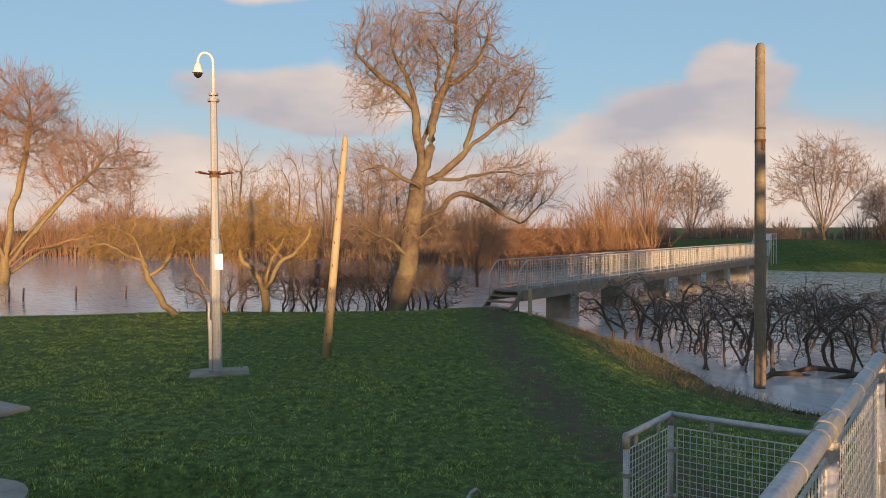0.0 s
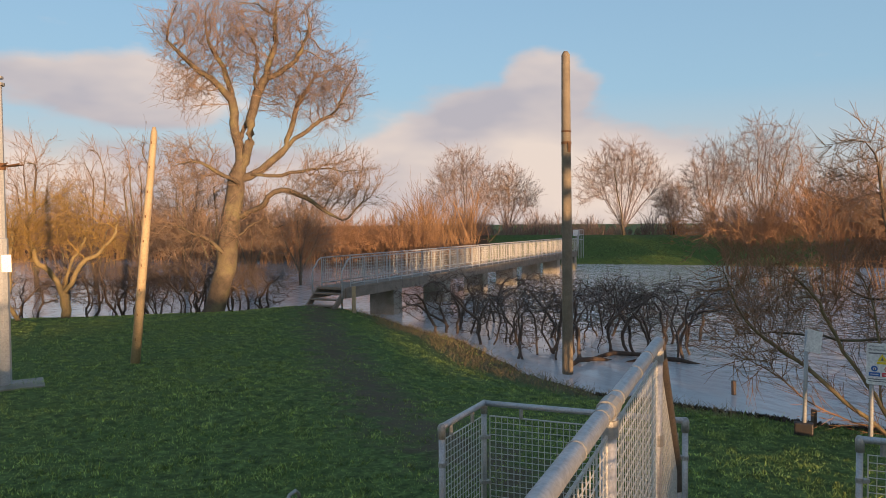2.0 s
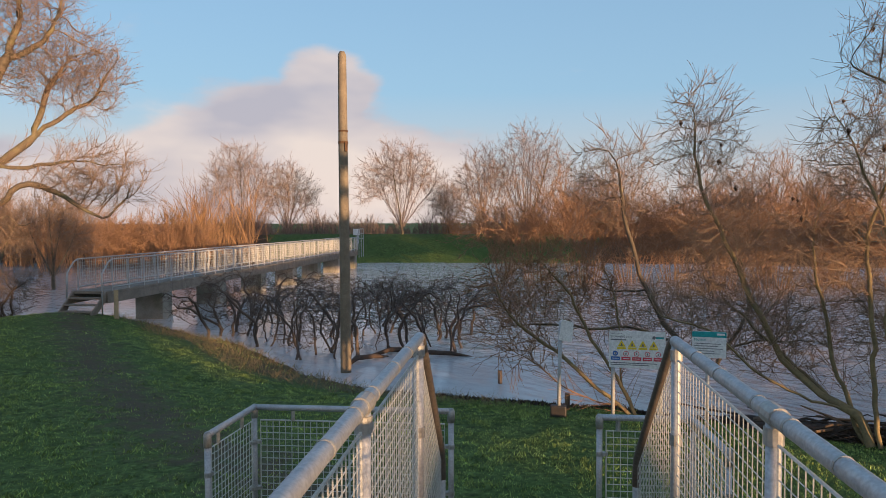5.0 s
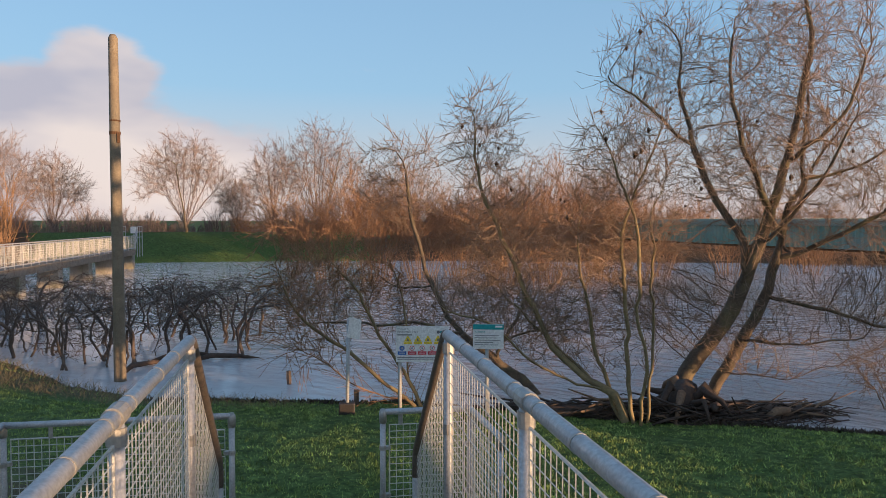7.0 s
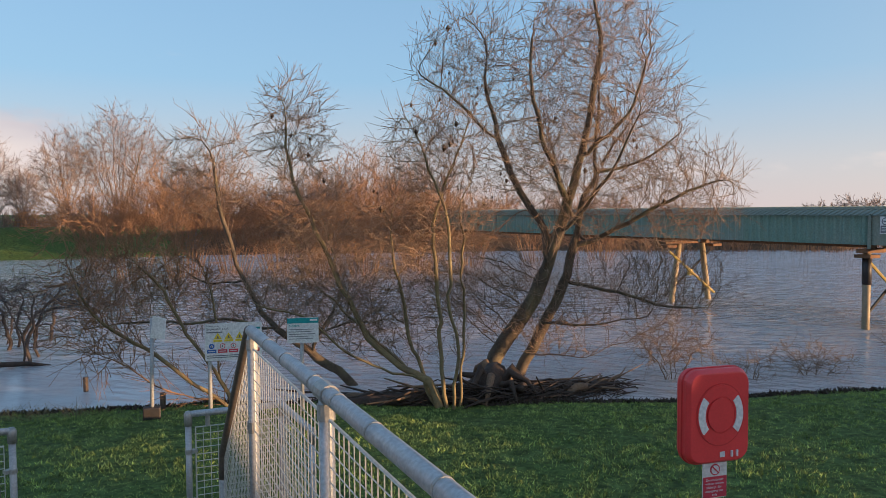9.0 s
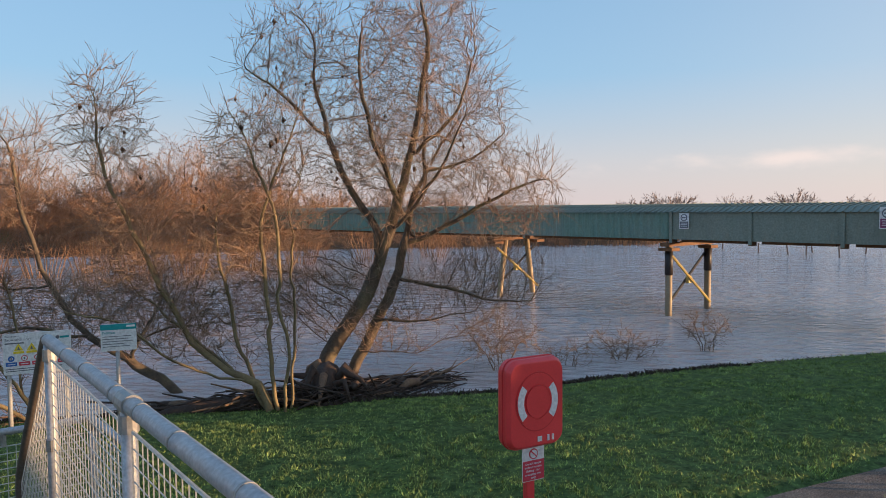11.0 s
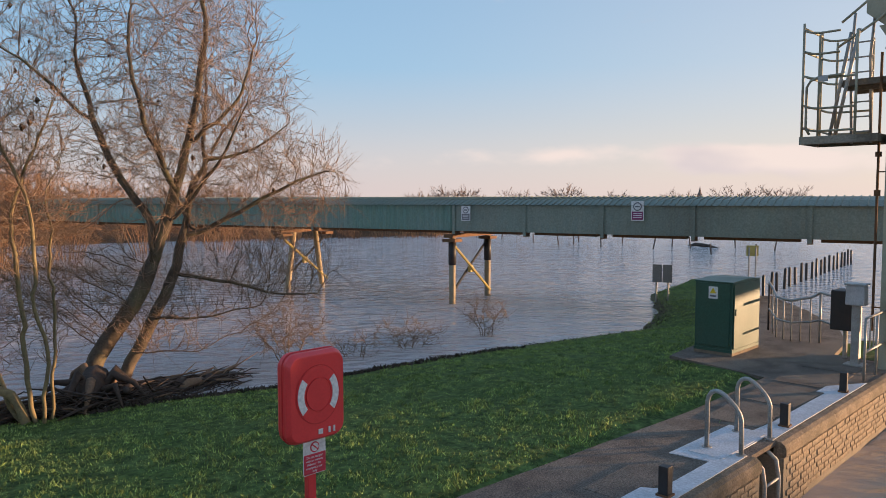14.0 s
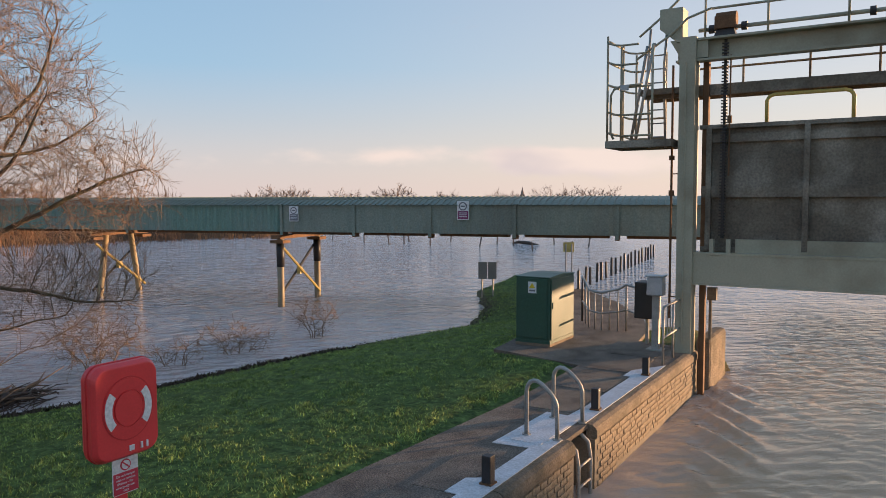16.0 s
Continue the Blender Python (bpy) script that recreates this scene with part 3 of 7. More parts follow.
pavement = lock_frame("pavement", "worn patched tarmac and concrete path beside lock", "pavement", 0, 0, kind="structure")
part("tarmac", Mesh().poly([(-10.5, 0.10), (-5, 0.10), (7.9, 0.10), (8.2, 0.9), (8.2, 1.45), (3.0, 1.38), (1.0, 1.5), (-1.2, 1.62), (-10.5, 1.6)], -0.05, 0.004), TARMAC, pavement)
for (x, y, w, d, yaw) in ((3.4, 0.80, 1.1, 0.72, 1.5), (4.7, 0.82, 1.25, 0.80, -1), (6.05, 0.85, 1.2, 0.85, 1), (7.35, 0.86, 1.15, 0.8, -1), (0.2, 0.66, 0.9, 0.5, 1), (-1.0, 0.7, 1.2, 0.6, 0)):
    part("paving_slab", Mesh().box((x, y, -0.012), (w, d, 0.05), yaw), TARMAC, pavement, soft=0.012)
part("tarmac_apron", Mesh().poly([(5.6, 1.35), (8.2, 1.2), (9.6, 1.4), (11.2, 2.0), (13.5, 3.4), (15.8, 5.2), (15.2, 6.0), (12.4, 4.5), (10.2, 3.9), (8.5, 3.55), (6.1, 3.3)], -1.5, -0.004), TARMAC, pavement)

line = lock_frame("painted_line", "chipped white safety paint along coping edge", "paint line", 0, 0, kind="structure")
part("strip", Mesh().poly([(-2.0, 0.12), (gap0 - 0.04, 0.12), (gap0 - 0.04, 0.24), (gap1 + 0.04, 0.24), (gap1 + 0.04, 0.13), (6.25, 0.14), (5.62, 0.52), (5.18, 0.52), (5.18, 0.40), (3.16, 0.40), (2.70, 0.44), (2.72, 0.74), (1.26, 0.78), (1.31, 0.34), (0.25, 0.34),
                           (0.15, 0.50), (-0.25, 0.50), (-0.25, 0.36), (-2.0, 0.36)], 0.006, 0.016), LIME, line)
part("tread_plate", Mesh().poly([(1.46, 0.26), (2.62, 0.26), (2.62, 0.64), (1.46, 0.66)], 0.016, 0.022), LIME, line, "worn grey-white tread plate", soft=0.003)

BR = []
for row in range(12):
    for col in range(60):
        BR.append((row, col))
brick_mesh = [Mesh().box((0, 0, 0), (w, 0.03, 0.064), 0, 0.97).data('brick', BRICK) for w in (0.174, 0.160, 0.140)]
made = 0
for row, col in BR:
    x = -0.55 + col * 0.184 + (0.092 if row % 2 else 0)
    z = -0.215 - row * 0.078
    if x > 7.75 or gap0 - 0.12 < x < gap1 + 0.12 or z < -0.95 or made >= 300:
        continue
    b = new("brick", brick_mesh[int(rng.integers(3))])
    b.parent = lock_wall
    b.matrix_basis = pose(x, -0.196 + float(rng.uniform(-0.007, 0.005)), z, float(rng.uniform(-2, 2)), float(rng.uniform(-1.5, 1.5)), 0)
    made += 1
near = Mesh()
for row in range(9):
    for col in range(40):
        near.box((-0.80 - col * 0.184 + (0.092 if row % 2 else 0), -0.199, -0.215 - row * 0.078), (0.168, 0.03, 0.064))
tagged(part("brickwork", near, BRICK, lock_wall), kind="stuff")

ladder = lock_frame("lock_ladder", "rusty steel ladder recessed in lock wall", "ladder", (gap0 + gap1) / 2, -0.20)
for x in (-0.2, 0.2):
    part("stile", Mesh().tube([(x, -0.20, -2.2), (x, -0.20, -0.35), (x, -0.17, -0.16), (x, -0.05, -0.06), (x, 0.10, -0.05)], 0.026), GALV_DULL, ladder, smooth=True)
for i in range(8):
    part("rung", Mesh().tube([(-0.2, -0.20, -0.36 - i * 0.25), (0.2, -0.20, -0.36 - i * 0.25)], 0.017, 6), GALV_DULL, ladder, smooth=True)


def hoop(u):
    h = lock_frame("grab_hoop", "dull galvanised tubular grab hoop on white paint", "handrail", u, 0, 0.01, group="grab hoops by the ladder")
    pts = [(0, 0.56, 0.0), (0, 0.56, 0.54)]
    for k, z in ((0.545, 0.60), (0.515, 0.645), (0.47, 0.668), (0.42, 0.665), (0.36, 0.635), (0.30, 0.585), (0.235, 0.52), (0.195, 0.46), (0.175, 0.40)):
        pts.append((0, k, z))
    pts += [(0, 0.17, 0.0)]
    part("tube", Mesh().tube(pts, 0.025, 12), GALV_DULL, h, smooth=True)
    for y in (0.56, 0.17):
        part("base_plate", Mesh().tube([(0, y, 0.0), (0, y, 0.020)], 0.055, 12), GALV_DULL, h)


hoop(1.71)
hoop(2.51)
for i, u in enumerate((0.13, 3.15, 5.42, -3.2)):
    bo = lock_frame("mooring_bollard", "short black painted square steel bollard", "bollard", u, -0.23, 0.012, group="bollards along the lock")
    part("post", Mesh().box((0, 0, 0.145), (0.10, 0.10, 0.29), 4 * i), BLACK, bo, soft=0.008)
    part("foot", Mesh().box((0, 0, 0.012), (0.13, 0.13, 0.02), 4 * i), RUST, bo)

# service cabinet
cab = lock_frame("service_cabinet", "dark green steel service cabinet on concrete base", "cabinet", 9.05, 0, 0)
cab.matrix_basis = pose(13.62, -5.08, 0.0, 0, 0, LOCK_YAW)
part("plinth", Mesh().box((0.60, 0.36, 0.02), (1.20, 0.72, 0.06)), COPING, cab, soft=0.01)
part("body", Mesh().box((0.60, 0.36, 0.70), (1.18, 0.70, 1.22)), CAB_GREEN, cab, soft=0.008)
part("base_rail", Mesh().box((0.60, 0.36, 0.075), (1.20, 0.72, 0.05)), CAB_GREEN, cab)
roof = Mesh()
roof.slab([(-0.605, 1.30), (-0.605, 1.325), (0.0, 1.355), (0.605, 1.325), (0.605, 1.30)], (0.60, 0.0, 0), (1, 0, 0), (0, 0, 1), -0.72)
part("roof", roof, CAB_GREEN, cab, soft=0.006)
door = part("door", Mesh().box((0.60, -0.004, 0.70), (1.12, 0.02, 1.16)), CAB_GREEN, cab, soft=0.006)
part("handle", Mesh().box((0.10, -0.022, 0.78), (0.05, 0.020, 0.12)), CAB_GREEN, door, soft=0.004)
part("side_panel", Mesh().box((-0.004, 0.36, 0.72), (0.02, 0.60, 1.14)), CAB_GREEN, cab, soft=0.006)
plate = part("warning_plate", Mesh().box((-0.018, 0.36, 1.12), (0.006, 0.17, 0.22)), SIGN_WHITE, cab)
part("warning_triangle", Mesh().slab([(-0.06, -0.01), (0.06, -0.01), (0, 0.09)], (-0.0255, 0.36, 1.12), (0, -1, 0), (0, 0, 1), 0.003), SIGN_YELLOW, plate)
part("text_bar", Mesh().box((-0.023, 0.36, 1.06), (0.004, 0.12, 0.03)), SIGN_GREY, plate)

# control pedestal and guard rails by the gate
ped = thing("control_pedestal", "grey control pedestal with box at gate", "control box", (12.95, -6.90, 0), LOCK_YAW)
part("post", Mesh().box((0, 0, 0.55), (0.13, 0.13, 1.10)), GALV_DULL, ped, soft=0.008)
part("foot", Mesh().box((0, 0, 0.02), (0.3, 0.3, 0.03)), GALV_DULL, ped)
box = part("control_box", Mesh().box((-0.03, 0, 1.20), (0.24, 0.30, 0.34), 0, 0.94), GALV, ped, soft=0.02)
part("lid", Mesh().box((-0.03, 0, 1.385), (0.27, 0.33, 0.03)), GREY_PAINT, box, soft=0.006)
part("rear_cabinet", Mesh().box((0.55, 0.32, 0.86), (0.42, 0.40, 0.70)), BLACK, ped, "black switch cabinet", soft=0.02)
part("rear_leg", Mesh().tube([(0.55, 0.32, 0.0), (0.55, 0.32, 0.52)], 0.04), GALV_DULL, ped)


def rail_run(name, label, pts, height, rails, r=0.022, mat=None, posts=True, group=""):
    """Post and rail run through ground points."""
    mat = mat or GALV_DULL
    t = thing(name, label, "railing", (0, 0, 0), 0, group)
    for p in pts:
        if posts:
            part("post", Mesh().tube([p, (p[0], p[1], p[2] + height)], r), mat, t, smooth=True)
    for h in rails:
        part("rail", Mesh().tube([(p[0], p[1], p[2] + h) for p in pts], r), mat, t, smooth=True)
    return t


g1 = rail_run("guard_rail", "galvanised guard rail at lock gate", [lock(6.33, -0.21), lock(7.0, -0.22), lock(7.65, -0.24)], 0.98, (0.98, 0.46), 0.02)
for k in (6.62, 6.82):
    part("baluster", Mesh().tube([lock(k, -0.22, 0.46), lock(k, -0.22, 0.98)], 0.012, 6), GALV_DULL, g1)
curve = [(8.7, 1.32, 0.98), (9.25, 1.78, 0.98), (9.16, 1.93, 0.88), (9.14, 2.11, 0.84), (9.05, 2.25, 0.80), (9.16, 2.44, 0.80), (9.27, 2.62, 0.83), (9.7, 2.85, 0.92), (10.0, 3.05, 1.02)]
g2 = thing("guard_rail", "dark curved guard rail above flood water", "railing")
for share, r in ((1.0, 0.026), (0.45, 0.020)):
    part("rail", Mesh().tube([lock(u, -y, z * share) for u, y, z in curve], r, 8), GALV_DULL, g2, smooth=True)
for i, (u, y, z) in enumerate(curve[1:]):
    part("post" if i in (0, 7) else "baluster", Mesh().tube([lock(u, -y, -0.05), lock(u, -y, z)], 0.024 if i in (0, 7) else 0.016, 8), GALV_DULL if i < 7 else BLACK, g2, smooth=True)

# ---------------------------------------------------------------- guillotine gate
GX = (12.79, -7.46)
gate = thing("lock_gate", "raised sage green guillotine lock gate with silted plate", "lock gate", (GX[0], GX[1], 0), LOCK_YAW)
# local frame: x along the lock, y towards the lawn; the span runs to negative y
col = Mesh()
col.box((0.0, 0.03, 2.2), (0.06, 0.28, 6.9)).box((-0.15, 0.15, 2.2), (0.26, 0.04, 6.9)).box((-0.15, -0.09, 2.2), (0.26, 0.04, 6.9))
col.box((-0.285, 0.03, 2.2), (0.02, 0.28, 6.9))
part("column", col, GATE_GREEN, gate, soft=0.004)
part("column", Mesh().box((0.15, -6.4, 2.2), (0.34, 0.30, 6.9)), GATE_GREEN, gate)
part("guide_channel", Mesh().box((0.02, -0.24, 2.2), (0.12, 0.10, 6.2)), RUST, gate, "rust-stained guide channel")
part("guide_pipe", Mesh().tube([(-0.31, 0.05, 0.2), (-0.31, 0.05, 5.2)], 0.018), GATE_GREEN, gate)
beam = Mesh()
beam.box((-0.05, -3.1, 5.42), (0.05, 6.7, 0.32))
top_beam = part("top_beam", beam, GATE_GREEN, gate, soft=0.004)
for z in (5.60, 5.24):
    part("flange", Mesh().box((-0.12, -3.1, z), (0.24, 6.7, 0.04)), GATE_GREEN, top_beam, soft=0.004)
part("gusset", Mesh().slab([(0.36, 5.62), (0.16, 5.28), (-0.3, 5.28), (-0.3, 5.62)], (-0.20, 0, 0), (0, 1, 0), (0, 0, 1), 0.05), GATE_GREEN, gate)
head_box = part("drive_housing", Mesh().slab([(0.55, 6.20), (0.55, 5.85), (0.28, 5.62), (0.14, 5.62), (0.14, 6.20)], (-0.22, 0, 0), (0, 1, 0), (0, 0, 1), 0.38), GATE_GREEN, gate, soft=0.01)
part("gearbox", Mesh().box((-0.05, -0.56, 5.86), (0.28, 0.34, 0.22)).tube([(-0.05, -0.40, 5.92), (-0.05, -0.74, 5.92)], 0.13, 14), RUST, gate, "brown gearbox with cylindrical housing", soft=0.008)
part("gearbox_feet", Mesh().box((-0.05, -0.56, 5.69), (0.22, 0.36, 0.12), 0, 0.8), BLACK, gate)
shaft = part("drive_shaft", Mesh().tube([(-0.05, -0.1, 5.78), (-0.05, -6.2, 5.78)], 0.035, 10), GATE_GREEN, gate, smooth=True)
for y in (-0.28, -0.82, -2.75, -4.6):
    part("coupling", Mesh().tube([(-0.05, y, 5.78), (-0.05, y - 0.09, 5.78)], 0.075, 12), BLACK, shaft)
for z in (6.13,):
    part("handrail", Mesh().tube([(-0.10, -0.3, z), (-0.10, -6.3, z)], 0.022, 8), GATE_GREEN, gate, smooth=True)
for y in (-0.22, -1.25, -2.46, -3.6, -4.7, -5.8):
    part("handrail_post", Mesh().tube([(-0.10, y, 5.62), (-0.10, y, 6.60)], 0.02, 8), GATE_GREEN, gate, smooth=True)
part("lamp_unit", Mesh().box((-0.12, -0.42, 6.42), (0.10, 0.16, 0.30)), GREY_PAINT, gate, "grey unit on a rail post", soft=0.01)
part("stay", Mesh().tube([(-0.1, 0.95, 5.78), (-0.1, 0.60, 6.05), (-0.1, 0.15, 6.45), (-0.1, -0.2, 6.75)], 0.022, 8), GATE_GREEN, gate, smooth=True)
part("stay", Mesh().tube([(-0.25, 0.95, 5.35), (-0.25, 0.35, 5.72), (-0.25, 0.05, 5.98), (-0.25, -0.35, 6.10)], 0.022, 8), GATE_GREEN, gate, smooth=True)
deck2 = part("upper_walkway", Mesh().box((0.34, -2.7, 4.78), (0.52, 7.2, 0.05)).box((0.08, -2.7, 4.74), (0.05, 7.2, 0.19)).box((0.6, -2.7, 4.74), (0.05, 7.2, 0.19)), GATE_DARK, gate)
for z in (5.20, 5.62):
    part("walkway_rail", Mesh().tube([(0.55, 0.3, z), (0.55, -6.2, z)], 0.02, 8), GATE_DARK, gate)
for y in (-0.76, -1.85, -2.9, -4.0, -5.1):
    part("walkway_post", Mesh().tube([(0.55, y, 4.75), (0.55, y, 5.62)], 0.02, 8), GATE_DARK, gate)

leaf = part("gate_leaf", Mesh().box((0.06, -3.2, 2.95), (0.05, 6.0, 2.32)), GATE_DARK, gate, "dark silt-stained raised gate plate")
lm = Mesh()
lm.box((0.0, -3.2, 4.07), (0.16, 6.1, 0.07)).box((0.0, -3.2, 2.92), (0.10, 6.0, 0.20)).box((0.0, -3.2, 1.90), (0.14, 6.0, 0.08)).box((0.0, -3.2, 3.86), (0.07, 6.0, 0.14))
part("leaf_girder", lm, GATE_DARK, gate)
for y in (-0.32, -1.90, -3.45, -5.0):
    part("leaf_rib", Mesh().box((-0.04, y, 2.98), (0.10, 0.09, 2.18)), GATE_DARK, gate, "pale-edged vertical rib")
part("leaf_sill", Mesh().box((-0.03, -2.9, 1.96), (0.10, 4.2, 0.24)), GATE_GREEN, gate)
part("chain", Mesh().box((-0.06, -0.57, 3.85), (0.05, 0.05, 3.5)), BLACK, gate, "black lifting chain")
links = Mesh()
for i in range(62):
    links.box((-0.09, -0.57, 2.15 + i * 0.055), (0.05, 0.11, 0.022))
tagged(part("link_row", links, BLACK, gate), kind="stuff")
part("lifting_rod", Mesh().tube([(-0.08, -0.66, 3.2), (-0.08, -0.66, 5.3)], 0.014, 6).tube([(-0.08, -0.66, 4.12), (-0.08, -0.66, 4.25)], 0.04, 8), RUST, gate)
part("yellow_hoop", Mesh().tube([(0.06, -1.24, 4.1), (0.06, -1.24, 4.48), (0.06, -1.28, 4.55), (0.06, -1.36, 4.58), (0.06, -2.44, 4.58), (0.06, -2.52, 4.55), (0.06, -2.56, 4.48), (0.06, -2.56, 4.1)], 0.032, 8), YELLOW, gate, "dull yellow tubular hoop", smooth=True)
low = Mesh()
low.box((-0.20, -3.1, 1.55), (0.06, 6.5, 0.49))
lower_beam = part("lower_beam", low, GATE_GREEN, gate, soft=0.004)
for z in (1.82, 1.28):
    part("flange", Mesh().box((-0.14, -3.1, z), (0.20, 6.5, 0.05)), GATE_GREEN, lower_beam, soft=0.004)
for y in (-0.42, -0.70):
    part("bracket", Mesh().box((-0.16, y, 1.95), (0.10, 0.07, 0.26)), GATE_GREEN, gate)
part("position_rod", Mesh().tube([(-0.12, 0.32, 0.6), (-0.12, 0.32, 5.2)], 0.022, 8).tube([(-0.12, 0.32, 3.50), (-0.12, 0.32, 3.58)], 0.05, 8).tube([(-0.12, 0.32, 2.85), (-0.12, 0.32, 2.95)], 0.05, 8), RUST, gate)
for z in (1.0, 2.1, 3.25):
    part("rod_bracket", Mesh().tube([(-0.12, 0.34, z), (-0.12, 0.10, z)], 0.012, 6), RUST, gate)
part("small_box", Mesh().box((0.55, -0.30, 1.02), (0.14, 0.16, 0.24)).tube([(0.55, -0.27, 0.1), (0.55, -0.27, 0.92)], 0.03), GATE_DARK, gate)
part("pier", Mesh().box((1.2, -0.165, -0.70), (1.5, 0.28, 1.75)), COPING, gate, "round-topped masonry pier in the river", soft=0.08)
# access cage
floor_m = Mesh().box((0.0, 0.86, 3.80), (0.90, 1.18, 0.04))
for y in (0.27, 1.44):
    floor_m.box((0.0, y, 3.80), (0.92, 0.04, 0.13))
for x in (-0.46, 0.46):
    floor_m.box((x, 0.855, 3.80), (0.04, 1.21, 0.13))
cage = part("access_platform", floor_m, GATE_DARK, gate, "high railed access platform")
for x in (-0.45, 0.45):
    for y in (1.43, 1.17, 0.60):
        part("upright", Mesh().tube([(x, y, 3.82), (x, y, 5.78 if y == 1.43 else 5.56)], 0.022, 8), GATE_GREEN, cage, smooth=True)
    for z, y0 in ((5.66, 0.86), (5.31, 0.86), (4.90, 0.60), (4.40, 0.60), (4.02, 0.60)):
        part("cage_rail", Mesh().tube([(x, 1.43, z), (x, 1.30, z - 0.05), (x, 1.17, z - 0.07), (x, y0, z - 0.07)], 0.019, 8), GATE_GREEN, cage, smooth=True)
for z in (5.70, 5.31, 4.90, 4.40, 4.02):
    part("cage_rail", Mesh().tube([(-0.45, 1.43, z), (0.45, 1.43, z)], 0.019, 8), GATE_GREEN, cage, smooth=True)
part("gate_loop", Mesh().tube([(-0.47, 1.30, 3.90), (-0.47, 1.36, 4.00), (-0.47, 1.36, 4.70), (-0.47, 1.30, 4.80), (-0.47, 1.18, 4.85), (-0.47, 0.80, 4.86)], 0.022, 8), GATE_GREEN, cage, smooth=True)
for y in (0.50, 0.80):
    part("ladder_stile", Mesh().tube([(0.1, y, 3.75), (0.1, y + 0.05, 5.2), (0.1, y, 5.95)], 0.024, 8), GALV_DULL, cage, smooth=True)
for i in range(7):
    part("ladder_rung", Mesh().tube([(0.1, 0.50, 3.95 + i * 0.25), (0.1, 0.82, 3.95 + i * 0.25)], 0.014, 6), GALV_DULL, cage)
part("ladder_stile", Mesh().tube([(-0.3, 0.95, 3.82), (-0.3, 0.62, 5.6)], 0.03, 8), GALV_DULL, cage, smooth=True)
part("ladder_stile", Mesh().tube([(-0.1, 1.10, 3.82), (-0.1, 0.80, 5.6)], 0.03, 8), GALV_DULL, cage, smooth=True)
part("cage_plate", Mesh().box((-0.49, 1.10, 4.82), (0.02, 0.16, 0.10)), GREY_PAINT, cage)
part("platform_arm", Mesh().box((0.0, 0.18, 3.80), (0.12, 0.44, 0.12)), GATE_DARK, gate)
part("upper_landing", Mesh().box((0.15, 0.5, 4.76), (0.5, 0.9, 0.10)), GATE_DARK, gate)

# ---------------------------------------------------------------- camera bridge, stair and pens
AX, AP = Vector((0.582, 0.813, 0)), Vector((0.813, -0.582, 0))        # along the walkway, to its right
L_END, R_END = Vector((2.15, 3.66, 0)), Vector((3.28, 2.82, 0))
RAIL_Z, DECK_Z = 2.15, 1.05


def mesh_infill(m, a, b, z0a, z1a, z0b, z1b, pitch=0.056, r=0.0028):
    """Woven wire between two uprights a and b, from z0 to z1 at each."""
    a, b = Vector(a), Vector(b)
    length = (b - a).length
    n = max(2, int(length / pitch))
    for i in range(n + 1):
        k = i / n
        p = a.lerp(b, k)
        m.tube([(p.x, p.y, z0a + (z0b - z0a) * k), (p.x, p.y, z1a + (z1b - z1a) * k)], r, 4, False)
    rows = max(2, int((z1a - z0a) / pitch))
    for j in range(rows + 1):
        h = j / rows
        m.tube([(a.x, a.y, z0a + (z1a - z0a) * h), (b.x, b.y, z0b + (z1b - z0b) * h)], r, 4, False)


def fitting(t, p, d, r=0.036, half=0.05):
    d = Vector(d)
    part("clamp", Mesh().tube([Vector(p) - d * half, Vector(p) + d * half], r, 12), GALV_DULL, t, smooth=False)


deck = thing("footbridge_deck", "grey timber deck and steps of lock footbridge", "footbridge", (0, 0, 0), kind="structure")
mid0 = (L_END + R_END) / 2
for i in range(46):
    c = mid0 - AX * (0.08 + i * 0.15)
    part("board", Mesh().box((c.x, c.y, DECK_Z - 0.025), (1.40, 0.142, 0.05), math.degrees(math.atan2(AP.y, AP.x))), BOARD_WOOD, deck)
for i in range(6):
    c = mid0 + AX * (0.13 + i * 0.21)
    part("step", Mesh().box((c.x, c.y, DECK_Z - 0.175 * (i + 1) + 0.02 - 0.02), (1.30, 0.24, 0.045), math.degrees(math.atan2(AP.y, AP.x))), BOARD_WOOD, deck)
for side in (-0.62, 0.62):
    a, b = mid0 + AP * side, mid0 + AP * side
    part("beam", Mesh().tube([(a - AX * 7.0) + Vector((0, 0, DECK_Z - 0.17)), a + Vector((0, 0, DECK_Z - 0.17))], 0.11, 4), GALV_DULL, deck)
    part("stringer", Mesh().tube([a + Vector((0, 0, DECK_Z - 0.15)), a + AX * 1.32 + Vector((0, 0, -0.05))], 0.07, 4), GALV_DULL, deck)
    for k in (0.05, 2.6):
        q = a - AX * k
        part("leg", Mesh().tube([(q.x, q.y, -2.6 if k > 1 else -0.3), (q.x, q.y, DECK_Z - 0.1)], 0.06, 8), GALV_DULL, deck)


